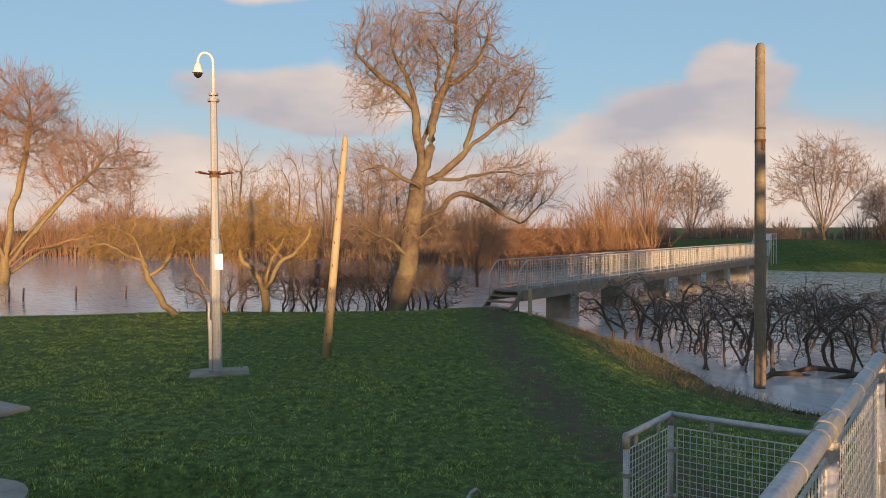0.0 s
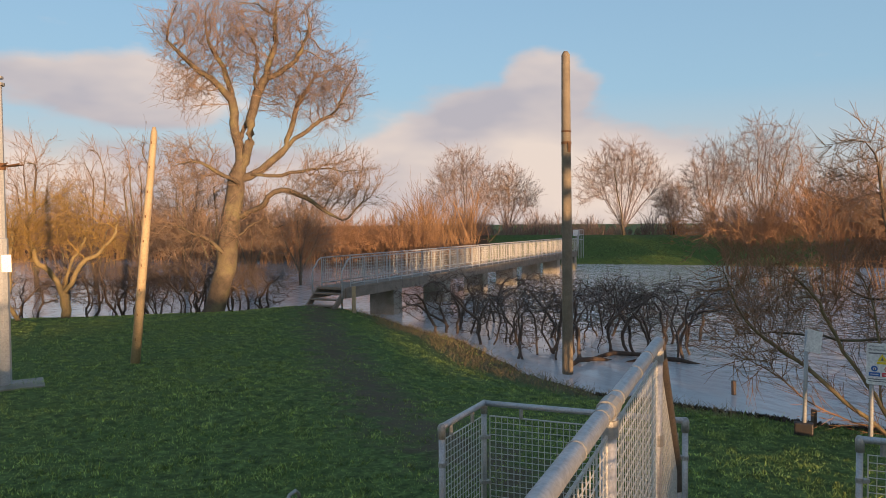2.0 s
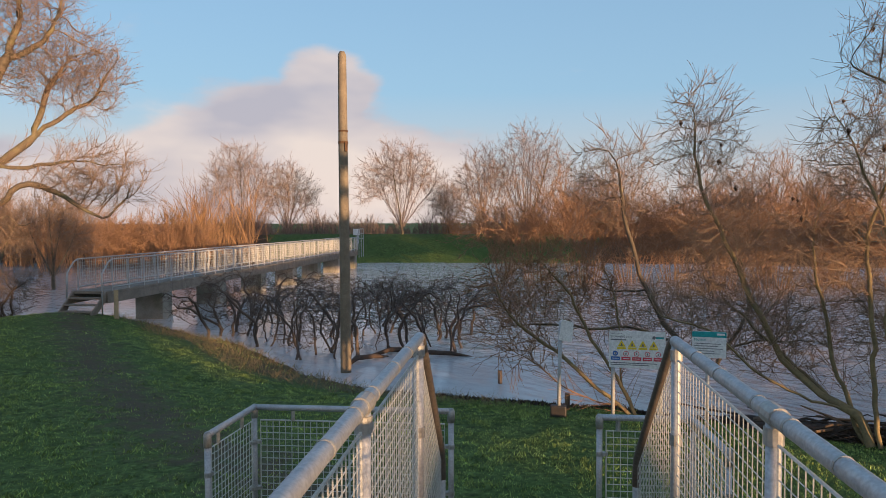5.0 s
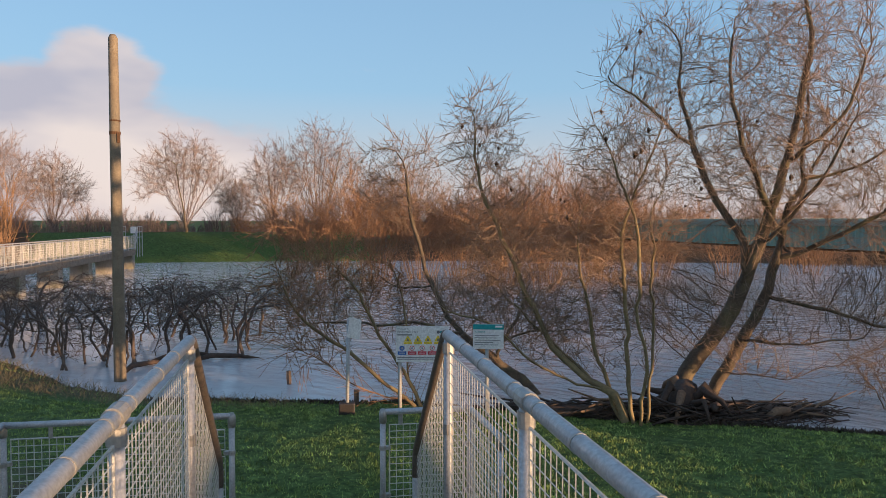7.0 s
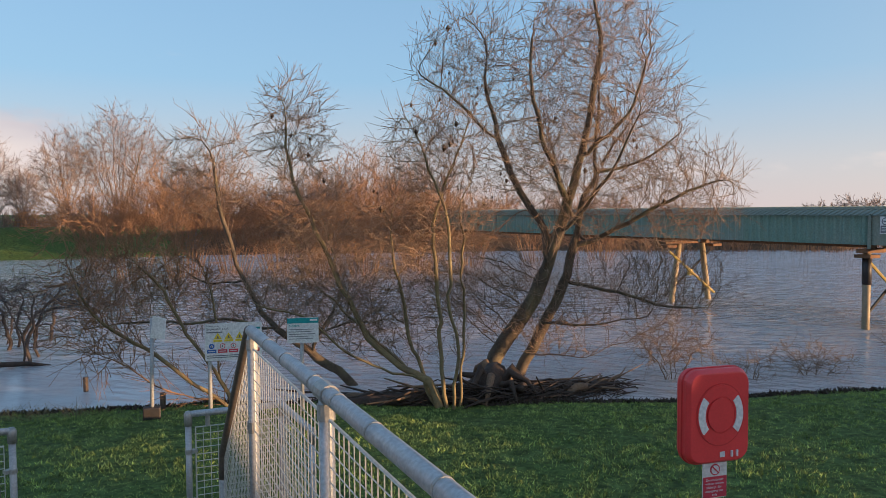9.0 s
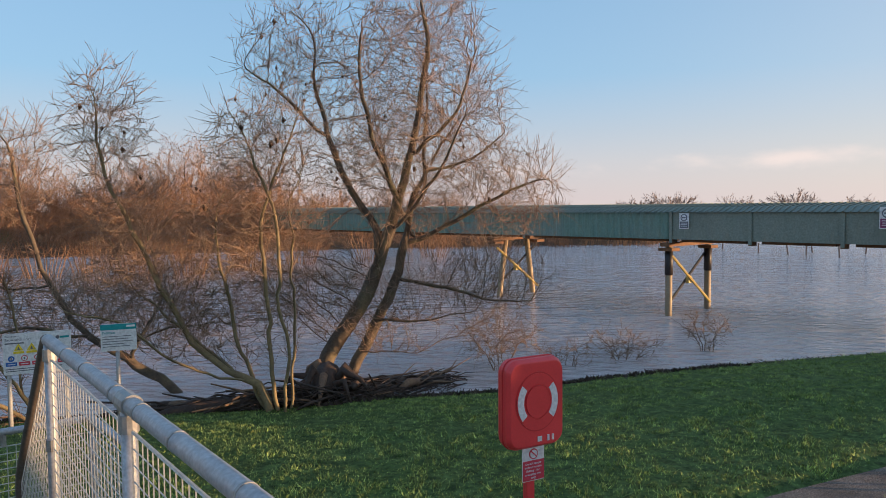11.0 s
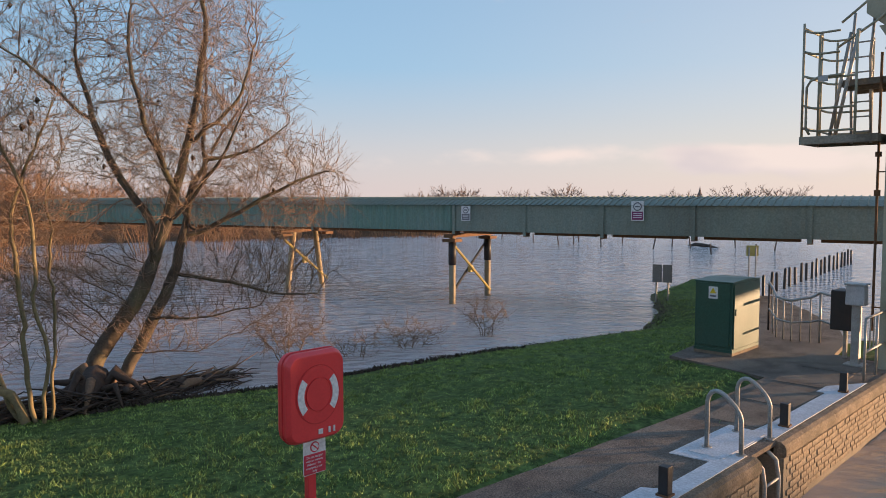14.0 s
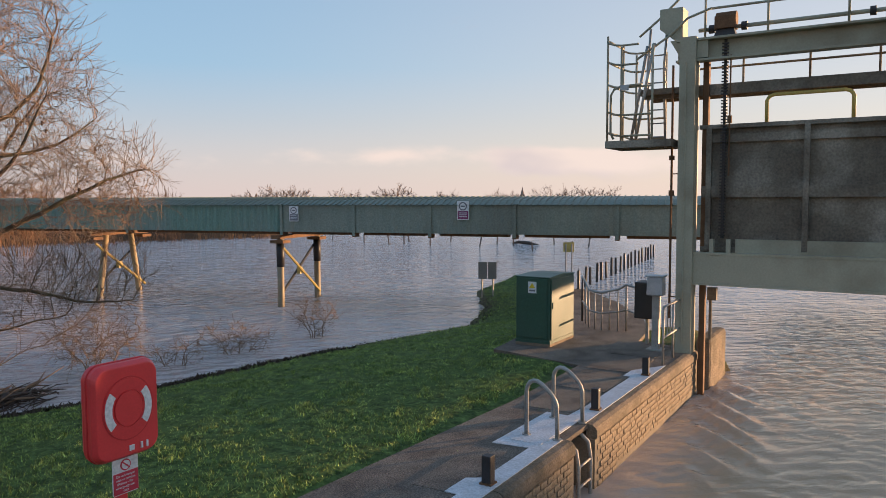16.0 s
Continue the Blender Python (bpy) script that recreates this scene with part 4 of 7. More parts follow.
def bridge_rail(end, label):
    t = thing("footbridge_railing", label, "railing", (0, 0, 0), 0, "railings of the footbridge")
    start = end - AX * 7.0
    z = Vector((0, 0, RAIL_Z))
    part("handrail", Mesh().tube([start + z, end + z], 0.031, 14), GALV, t, "galvanised tubular handrail", smooth=True)
    mid = Vector((0, 0, 1.62))
    posts = [end - AX * d for d in (0.03, 1.56, 3.10, 4.64, 6.18)]
    for p in posts:
        part("post", Mesh().tube([(p.x, p.y, DECK_Z - 0.2), (p.x, p.y, RAIL_Z)], 0.027, 12), GALV, t, smooth=True)
    for i, p in enumerate(posts):
        if i:
            fitting(t, p + z, AX, 0.038, 0.055)
            fitting(t, p + z + AX * 0.16, AX, 0.0335, 0.008)
            fitting(t, p + z - AX * 0.16, AX, 0.0335, 0.008)
        fitting(t, p + Vector((0, 0, RAIL_Z - 0.07)), (0, 0, 1), 0.034, 0.03)
        fitting(t, p + Vector((0, 0, 1.62)), (0, 0, 1), 0.033, 0.03)
    for d in (0.5, 0.9, 2.1, 2.6):
        fitting(t, end - AX * d + z, AX, 0.0335, 0.006)
    for a, b in zip(posts[1:], posts):
        a2, b2 = a + AX * 0.05, b - AX * 0.05
        fr = Mesh()
        fr.tube([(a2.x, a2.y, 1.16), (a2.x, a2.y, 2.06), (b2.x, b2.y, 2.06), (b2.x, b2.y, 1.16), (a2.x, a2.y, 1.16)], 0.007, 5)
        pan = part("panel_frame", fr, WIRE, t)
        w = Mesh()
        mesh_infill(w, a2, b2, 1.16, 2.06, 1.16, 2.06)
        tagged(part("wire_mesh", w, WIRE, pan), kind="stuff")
    # stair rail
    foot = end + AX * 1.27
    pts = [end - AX * 0.02 + z, end + AX * 0.05 + Vector((0, 0, RAIL_Z - 0.005)), end + AX * 0.11 + Vector((0, 0, RAIL_Z - 0.05)), end + AX * 1.22 + Vector((0, 0, 1.12)), foot + Vector((0, 0, 1.0)), foot + Vector((0, 0, 0.9))]
    part("stair_handrail", Mesh().tube(pts, 0.030, 12), DARK_RAIL, t, "weathered sloping stair handrail", smooth=True)
    part("stair_post", Mesh().tube([(foot.x, foot.y, -0.1), (foot.x, foot.y, 0.95)], 0.027, 12), GALV_DULL, t, smooth=True)
    w = Mesh()
    mesh_infill(w, end + AX * 0.1, end + AX * 1.2, 1.10, 2.02, 0.16, 1.06)
    tagged(part("stair_wire_mesh", w, WIRE, t), kind="stuff")
    return t


bridge_rail(L_END, "sunlit galvanised tube railing with wire mesh, stair side")
bridge_rail(R_END, "galvanised tube railing with wire mesh above stair")


def pen(points, label):
    """Low tube and mesh barrier standing on the grass."""
    t = thing("mesh_barrier", label, "barrier", (0, 0, 0), 0, "mesh barriers at the stair foot")
    top = 1.05
    pts = [Vector((x, y, 0)) for x, y in points]
    for i, p in enumerate(pts):
        part("post", Mesh().tube([(p.x, p.y, -0.2), (p.x, p.y, top - 0.02)], 0.027, 12), GALV, t, smooth=True)
        part("corner_elbow", Mesh().tube([(p.x, p.y, top - 0.10), (p.x, p.y, top + 0.0), (p.x, p.y, top + 0.028)], [0.035, 0.036, 0.02], 12), GALV_DULL, t, smooth=True)
        for h in (0.28, 0.72):
            fitting(t, p + Vector((0, 0, h)), (0, 0, 1), 0.032, 0.02)
    for a, b in zip(pts, pts[1:]):
        d = (b - a).normalized()
        part("top_rail", Mesh().tube([a + Vector((0, 0, top)), b + Vector((0, 0, top))], 0.029, 12), GALV, t, smooth=True)
        a2, b2 = a + d * 0.06, b - d * 0.06
        fr = Mesh()
        fr.tube([(a2.x, a2.y, 0.08), (a2.x, a2.y, top - 0.12), (b2.x, b2.y, top - 0.12), (b2.x, b2.y, 0.08), (a2.x, a2.y, 0.08)], 0.008, 6)
        pan = part("panel_frame", fr, WIRE, t)
        w = Mesh()
        mesh_infill(w, a2, b2, 0.08, top - 0.12, 0.08, top - 0.12, 0.060, 0.0040)
        tagged(part("wire_mesh", w, WIRE, pan), kind="stuff")
        for k in (0.2, 0.7):
            q = a.lerp(b, k)
            part("clip", Mesh().box((q.x, q.y, top - 0.07), (0.03, 0.03, 0.10)), GALV_DULL, t)
        for h in (0.28, 0.72):
            for q in (a + d * 0.04, b - d * 0.04):
                part("clip", Mesh().box((q.x, q.y, h), (0.05, 0.05, 0.03)), GALV_DULL, t)
    return t


pen([(1.53, 6.21), (2.13, 6.95), (3.66, 5.86)], "galvanised tube barrier with welded mesh on grass")
pen([(4.70, 5.00), (5.36, 4.52), (4.84, 3.72)], "galvanised tube barrier with welded mesh beside steps")

# ---------------------------------------------------------------- poles and camera mast
def gz(x, y):
    return float(ground_height(np.array([x]), np.array([y]))[0])


mast = thing("cctv_mast", "tall galvanised camera mast on concrete slab", "camera mast", (-4.42, 14.47, 0), 17)
part("slab", Mesh().box((0.05, -0.05, 0.0), (1.10, 0.85, 0.07)), CONCRETE, mast, soft=0.015)
part("column", Mesh().tube([(0, 0, 0.02), (0, 0, 2.6), (0, 0, 2.62), (0, 0, 5.32)], [0.105, 0.10, 0.078, 0.062], 8), GREY_PAINT, mast)
part("door_case", Mesh().box((-0.115, -0.02, 0.55), (0.07, 0.14, 1.0)).box((-0.135, -0.02, 1.15), (0.05, 0.08, 0.5)), GREY_PAINT, mast, soft=0.006)
part("collar", Mesh().tube([(0, 0, 5.26), (0, 0, 5.31)], 0.11, 12).tube([(0, 0, 5.38), (0, 0, 5.42)], 0.09, 12), GALV_DULL, mast)
hook = [(0, 0, 5.3), (0, 0, 6.0)]
for i in range(1, 10):
    a = math.pi * i / 9
    hook.append((-0.14 + 0.14 * math.cos(a), 0, 6.0 + 0.19 * math.sin(a)))
hook.append((-0.28, 0, 5.95))
part("swan_neck", Mesh().tube(hook, 0.026, 10), WHITE_PAINT, mast, smooth=True)
camhead = part("camera_hood", Mesh().tube([(-0.28, 0, 5.99), (-0.28, 0, 5.95), (-0.28, 0, 5.86), (-0.28, 0, 5.80)], [0.035, 0.06, 0.085, 0.105], 14), WHITE_PAINT, mast, smooth=True)
part("dome", Mesh().tube([(-0.28, 0, 5.80), (-0.28, 0, 5.76), (-0.28, 0, 5.72), (-0.28, 0, 5.70)], [0.085, 0.08, 0.05, 0.015], 14), DOME, camhead, smooth=True)
spk = Mesh()
for i in range(10):
    a = 2 * math.pi * i / 10
    spk.tube([(0.08 * math.cos(a), 0.08 * math.sin(a), 3.86), (0.36 * math.cos(a), 0.36 * math.sin(a), 3.90)], 0.014, 5)
part("anti_climb_collar", spk.tube([(0, 0, 3.80), (0, 0, 3.92)], 0.10, 10), RUST, mast, "rusty spiked anti-climb collar")
part("notice", Mesh().box((0.06, -0.105, 2.17), (0.15, 0.012, 0.30)), SIGN_WHITE, mast)

p2 = thing("leaning_post", "pale leaning timber post in the lawn", "post", (-2.57, 16.22, gz(-2.57, 16.22) - 0.1))
part("shaft", Mesh().tube([(0, 0, 0), (0.22, 0.02, 2.4), (0.45, 0.05, 4.80), (0.453, 0.05, 4.93)], [0.098, 0.085, 0.066, 0.03], 12), NEW_WOOD, p2, smooth=True)
nails = Mesh()
for i in range(9):
    nails.box((0.03 + 0.05 * i * 0.95, -0.085 + 0.003 * i, 0.6 + i * 0.5), (0.018, 0.02, 0.05))
part("staples", nails, RUST, p2)

p3 = thing("utility_pole", "tall bare weathered timber pole in flood water", "pole", (7.08, 16.6, -1.6))
part("shaft", Mesh().tube([(0, 0, 0), (-0.01, 0, 3), (-0.04, 0, 6.4), (-0.05, 0, 8.38), (-0.05, 0, 8.46)], [0.135, 0.125, 0.112, 0.10, 0.06], 14), POLE_WOOD, p3, smooth=True)
part("band", Mesh().tube([(-0.035, 0, 6.28), (-0.035, 0, 6.34)], 0.122, 14), RUST, p3)
part("band", Mesh().tube([(-0.035, 0, 6.56), (-0.035, 0, 6.60)], 0.118, 14), RUST, p3)
part("bracket", Mesh().box((-0.02, -0.12, 6.2), (0.06, 0.06, 0.22)), RUST, p3)

# ---------------------------------------------------------------- long footbridge over the flood
FB0, FB1 = Vector((2.30, 26.6, 0)), Vector((23.6, 55.4, 0))
FD = (FB1 - FB0).normalized()
FP = Vector((FD.y, -FD.x, 0))
FB_YAW = math.degrees(math.atan2(FD.y, FD.x))
FB_LEN = (FB1 - FB0).length
span = thing("flood_footbridge", "long grey railed footbridge on concrete piers", "footbridge", (FB0.x, FB0.y, 0), FB_YAW)
DZ = 0.60
part("deck", Mesh().box((FB_LEN / 2, 0, DZ - 0.04), (FB_LEN, 1.25, 0.08)), BOARD_WOOD, span)
for y in (-0.58, 0.58):
    part("girder", Mesh().box((FB_LEN / 2, y, DZ - 0.24), (FB_LEN, 0.10, 0.30)), BOARD_WOOD, span)
for x in np.arange(4.2, FB_LEN, 5.2):
    part("pier", Mesh().box((float(x), 0, -0.55), (0.75, 1.1, 1.9)), CONCRETE, span, soft=0.03)
for y in (-0.60, 0.60):
    for z in (DZ + 1.03, DZ + 0.12):
        part("rail", Mesh().tube([(0.35, y, z), (FB_LEN, y, z)], 0.026, 8), GALV, span, smooth=True)
    part("end_rail", Mesh().tube([(0.35, y, DZ + 1.03), (0.12, y, DZ + 0.95), (-0.22, y, DZ + 0.62), (-0.26, y, DZ + 0.5), (-0.26, y, -0.15)], 0.026, 8), GALV, span, smooth=True)
    n = int(FB_LEN / 1.0)
    for i in range(n + 1):
        x = 0.35 + i * (FB_LEN - 0.35) / n
        part("post", Mesh().tube([(x, y, DZ - 0.15), (x, y, DZ + 1.03)], 0.024, 6), GALV, span)
    bars = Mesh()
    for i in range(int(FB_LEN / 0.13)):
        x = 0.35 + i * 0.13
        bars.tube([(x, y, DZ + 0.12), (x, y, DZ + 1.03)], 0.006, 4, False)
    for k in range(7):
        bars.tube([(0.35, y, DZ + 0.22 + k * 0.115), (FB_LEN, y, DZ + 0.22 + k * 0.115)], 0.004, 4, False)
    tagged(part("infill", bars, WIRE, span), kind="stuff")
for i in range(3):
    part("step", Mesh().box((-0.16 - i * 0.26, 0, DZ - 0.19 * (i + 1) - 0.02), (0.28, 1.1, 0.05)), BOARD_WOOD, span)
for y in (-0.56, 0.56):
    part("stringer", Mesh().slab([(0.0, DZ), (0.0, DZ - 0.3), (-0.78, -0.25), (-0.86, -0.05)], (0, y - 0.03, 0), (1, 0, 0), (0, 0, 1), -0.06), BOARD_WOOD, span)
for y in (-0.6, 0.6):
    for k in range(3):
        part("far_stair_rail", Mesh().tube([(FB_LEN, y, DZ + 0.3 + k * 0.36), (FB_LEN + 0.6, y, DZ + 0.9 + k * 0.40), (FB_LEN + 2.2, y, DZ + 0.9 + k * 0.4)], 0.03, 6), GALV, span)
    for x in (0.6, 1.4, 2.2):
        part("far_stair_post", Mesh().tube([(FB_LEN + x, y, 0), (FB_LEN + x, y, DZ + 1.7)], 0.03, 6), GALV, span)
wsign = thing("white_notice", "small white notice at footbridge end", "sign", (FB1.x + 0.3 + FD.x, FB1.y + FD.y, 0.3), 0)
part("board", Mesh().box((0, -0.05, 1.75), (0.55, 0.03, 0.5)), SIGN_WHITE, wsign)
part("post", Mesh().tube([(0, 0, -1.0), (0, 0, 1.8)], 0.04, 8), GALV_DULL, wsign)
mk = thing("marker_post", "short pale timber marker post at bridge steps", "post", (2.98, 25.7, gz(2.98, 25.7)))
part("shaft", Mesh().box((0.02, 0, 0.42), (0.12, 0.10, 1.0), 10), NEW_WOOD, mk, soft=0.01)

# ---------------------------------------------------------------- green covered pipe bridge
GB0 = Vector((25.75, 0.0, 0))
GD = Vector((0.5, 0.866, 0))
GB_YAW = math.degrees(math.atan2(GD.y, GD.x))
gb = thing("covered_pipe_bridge", "long green corrugated covered bridge on steel trestles", "bridge", (GB0.x, GB0.y, 0), GB_YAW)
# x along the bridge, y = away to its left side; near face lies at y = 0, far face at y = -2.7... mirrored below
FACE = 1 if Vector((-GD.y, GD.x, 0)).dot(Vector((25.7, 0, 0))) > 0 else -1


def corrugated(x0, x1, z0, z1, y, pitch, depth):
    m = Mesh()
    n = int((x1 - x0) / (pitch / 4))
    prof = [0, 0, 1, 1]
    for i in range(n + 1):
        x = x0 + (x1 - x0) * i / n
        d = y - FACE * depth * prof[i % 4]
        m.v += [(x, d, z0), (x, d, z1)]
        if i:
            k = 2 * i
            m.f.append((k - 2, k, k + 1, k - 1))
    return m


joints = [-34, -30.6, -27.2, -23.8, -20.4, -17.0, -13.9, -10.9, -7.9, -5.2, -2.6, 0.05, 6.4, 13, 20, 27]
for x0, x1 in zip(joints, joints[1:]):
    pitch = 0.30 if x0 >= 0 else 0.42
    part("cladding_panel", corrugated(x0 + 0.02, x1 - 0.02, 1.74, 2.63, FACE * (0.04 if x0 >= 0 else 0.0), pitch, 0.05 if x0 >= 0 else 0.018), CLAD if x0 >= 0 else CLAD_OLIVE, gb)
    part("cover_strip", Mesh().box((x1, -FACE * 0.03, 2.14), (0.10, 0.05, 1.02)), CLAD_OLIVE, gb)
    part("soffit_beam", Mesh().box(((x0 + x1) / 2, FACE * 0.35, 1.70), (x1 - x0 - 0.5, 0.30, 0.10)), RUST, gb)
    part("bracket", Mesh().box((x1, FACE * 0.12, 1.67), (0.12, 0.3, 0.14)), RUST, gb)
part("inner_wall", Mesh().box((-3.5, FACE * 1.45, 2.18), (61, 2.5, 0.86)), CLAD, gb)
rm = Mesh()
n = 61 * 5
for i in range(n):
    x = -34 + i * 0.2
    rm.tube([(x, -FACE * 0.10, 2.64), (x, FACE * 0.35, 2.80), (x, FACE * 1.4, 2.90), (x, FACE * 2.8, 2.64)], 0.020, 5, False)
rm.slab([(-0.10, 2.62), (0.35, 2.78), (1.4, 2.88), (2.8, 2.62)], (-34, 0, 0), (0, FACE, 0), (0, 0, 1), 61 * FACE)
part("roof", rm, CLAD_ROOF, gb, "faded ribbed roof sheets")
for xb in (0.2, 8.1):
    t = part("trestle", Mesh().box((xb, FACE * 1.4, 1.56), (0.35, 3.1, 0.12)), RUST, gb)
    for y in (0.12, 2.68):
        top = y if xb < 5 else (0.75 if y < 1 else 2.05)
        part("leg", Mesh().tube([(xb, FACE * y, -2.2), (xb, FACE * top, 1.5)], 0.115, 10), TRESTLE if xb < 5 else NEW_WOOD, t, smooth=True)
        if xb < 5:
            # Darker upper part of the leg, close under the bridge.
            part("leg_sleeve", Mesh().tube([(xb, FACE * y, 0.55), (xb, FACE * y, 1.36)], 0.135, 10), BLACK, t, "dark leg top", smooth=True)
        part("head_plate", Mesh().box((xb, FACE * y, 1.40), (0.5, 0.5, 0.10)), RUST, t)
    part("brace", Mesh().tube([(xb - 0.1, FACE * 0.12, 1.2), (xb - 0.1, FACE * 2.68, -0.55)], 0.045, 6), YELLOW, t, "yellowed diagonal brace")
    part("brace", Mesh().tube([(xb + 0.1, FACE * 2.68, 1.2), (xb + 0.1, FACE * 0.12, -0.55)], 0.045, 6), BLACK, t)
    part("brace_plate", Mesh().box((xb, FACE * 1.4, 0.32), (0.12, 0.20, 0.24)), YELLOW, t)


def bridge_sign(x, w, h, z, lower):
    t = part("warning_sign", Mesh().box((x, -FACE * 0.075, z), (w, 0.02, h)), SIGN_WHITE, gb, "white and maroon warning sign")
    part("text_panel", Mesh().box((x, -FACE * 0.088, z - h * 0.24), (w * 0.86, 0.012, h * 0.42)), lower, t)
    part("pictogram", Mesh().slab(disc(w * 0.34, 20), (x, -FACE * 0.087, z + h * 0.22), (1, 0, 0), (0, 0, 1), 0.01 * FACE), SIGN_GREY, t)
    part("pictogram_field", Mesh().slab(disc(w * 0.25, 20), (x, -FACE * 0.093, z + h * 0.22), (1, 0, 0), (0, 0, 1), 0.008 * FACE), SIGN_WHITE, t)
    part("pictogram_bar", Mesh().box((x, -FACE * 0.104, z + h * 0.22), (w * 0.36, 0.006, 0.04), 0), SIGN_GREY, t)
    for k in range(3):
        part("text_bar", Mesh().box((x, -FACE * 0.097, z - h * (0.13 + 0.10 * k)), (w * 0.66, 0.006, h * 0.035)), SIGN_WHITE, t)


bridge_sign(-0.45, 0.34, 0.50, 2.34, SIGN_GREY)
bridge_sign(-6.3, 0.38, 0.58, 2.46, SIGN_PURPLE)

# ---------------------------------------------------------------- notices on posts
def facing(x, y, turn=0.0):
    """Yaw that turns a board's front (its -y side) towards the footbridge end."""
    return math.degrees(math.atan2(y + 0.2, x - 0.2)) - 90 + turn


def text(body, size, loc, mat, parent, name="lettering"):
    cu = bpy.data.curves.new(name, "FONT")
    cu.body, cu.size, cu.align_x, cu.align_y, cu.extrude = body, size, "LEFT", "CENTER", 0.001
    ob = new(name, cu)
    cu.materials.append(mat)
    ob.parent = parent
    ob.matrix_basis = pose(*loc, 90, 0, 0)
    return ob


def board(t, w, h, z, mat=None, depth=0.012, x=0.0):
    m = Mesh()
    m.slab(rounded(w, h, 0.02, 3), (x, 0.0, z), (1, 0, 0), (0, 0, 1), depth)
    return part("board", m, mat or SIGN_WHITE, t)


s1 = thing("paper_notice", "weathered white notice tied to leaning grey post", "notice", (7.87, 9.42, gz(7.87, 9.42)), facing(7.87, 9.42))
z1 = 1.22 - gz(7.87, 9.42)
part("post", Mesh().tube([(-0.06, 0, -0.2), (-0.03, 0, z1 - 0.02)], 0.03, 10), GREY_PAINT, s1, smooth=True)
part("sheet", Mesh().slab([(-0.11, -0.16), (0.10, -0.20), (0.13, 0.12), (-0.06, 0.17)], (0.05, -0.035, z1 - 0.16), (1, 0, 0), (0, 0, 1), 0.006), SIGN_WHITE, s1)
part("foot_block", Mesh().box((-0.06, 0, 0.10), (0.26, 0.16, 0.20)), BLACK, s1, soft=0.02)

s2 = thing("lock_information_board", "white lock information board with warning symbols", "sign", (8.74, 8.63, gz(8.74, 8.63)), facing(8.74, 8.63))
zc = 0.77 - gz(8.74, 8.63)
bw, bh = 0.87, 0.59
for x in (-0.37, 0.36):
    part("post", Mesh().tube([(x, 0.05, -0.2), (x, 0.05, zc + 0.25)], 0.032, 10), GREY_PAINT, s2, smooth=True)
b2 = board(s2, bw, bh, zc)
text("Welcome to", 0.036, (-0.41, -0.015, zc + 0.255), SIGN_GREY, b2)
text("Brownshill Lock", 0.052, (-0.41, -0.015, zc + 0.205), SIGN_GREY, b2)
part("text_bar", Mesh().box((-0.29, -0.014, zc + 0.155), (0.24, 0.004, 0.018)), SIGN_GREY, b2)
part("emblem", Mesh().slab(disc(0.026, 16), (0.26, -0.013, zc + 0.20), (1, 0, 0), (0, 0, 1), 0.003), SIGN_GREY, b2)
part("text_bar", Mesh().box((0.35, -0.014, zc + 0.20), (0.12, 0.004, 0.03)), SIGN_TEAL, b2)
for i in range(4):
    x = -0.24 + i * 0.165
    part("warning_triangle", Mesh().slab([(-0.062, 0), (0.062, 0), (0, 0.105)], (x, -0.013, zc + 0.045), (1, 0, 0), (0, 0, 1), 0.003), SIGN_YELLOW, b2)
    part("symbol", Mesh().slab([(-0.018, 0.012), (0.018, 0.012), (0.004, 0.06), (-0.004, 0.06)], (x, -0.017, zc + 0.045), (1, 0, 0), (0, 0, 1), 0.003), SIGN_GREY, b2)
    part("caption_panel", Mesh().box((x, -0.014, zc + 0.02), (0.135, 0.004, 0.032)), SIGN_YELLOW, b2)
for i in range(5):
    x = -0.335 + i * 0.165
    mt = SIGN_BLUE if i == 0 else SIGN_RED
    ring = part("prohibition_disc", Mesh().slab(disc(0.042, 20), (x, -0.013, zc - 0.065), (1, 0, 0), (0, 0, 1), 0.003), mt, b2)
    part("disc_field", Mesh().slab(disc(0.032 if i else 0.02, 20), (x, -0.017, zc - 0.065), (1, 0, 0), (0, 0, 1), 0.003), SIGN_WHITE, b2)
    part("symbol", Mesh().box((x, -0.022, zc - 0.065), (0.018, 0.003, 0.034)), SIGN_GREY, b2)
    part("caption_panel", Mesh().box((x, -0.014, zc - 0.145), (0.14, 0.004, 0.055)), mt, b2)
    part("text_bar", Mesh().box((x, -0.018, zc - 0.145), (0.10, 0.004, 0.010)), SIGN_WHITE, b2)
for z, w in ((-0.215, 0.72), (-0.245, 0.60)):
    part("text_bar", Mesh().box((-0.41 + w / 2, -0.014, zc + z), (w, 0.004, 0.012)), SIGN_GREY, b2)

s3 = thing("notice_sign", "white notice sign with teal header band", "sign", (9.49, 7.85, gz(9.49, 7.85)), facing(9.49, 7.85))
zc = 0.90 - gz(9.49, 7.85)
part("post", Mesh().tube([(-0.02, 0.05, -0.2), (-0.02, 0.05, zc + 0.16)], 0.032, 10), GREY_PAINT, s3, smooth=True)
b3 = board(s3, 0.50, 0.41, zc)
part("header_band", Mesh().box((0, -0.014, zc + 0.158), (0.50, 0.006, 0.085)), SIGN_TEAL, b3)
text("Notice", 0.062, (-0.225, -0.016, zc + 0.075), SIGN_TEAL, b3)
part("text_bar", Mesh().box((0.17, -0.019, zc + 0.165), (0.12, 0.004, 0.03)), SIGN_WHITE, b3)
for k in range(5):
    w = (0.40, 0.36, 0.42, 0.30, 0.38)[k]
    part("text_bar", Mesh().box((-0.225 + w / 2, -0.014, zc + 0.015 - k * 0.038), (w, 0.004, 0.010)), SIGN_GREY, b3)

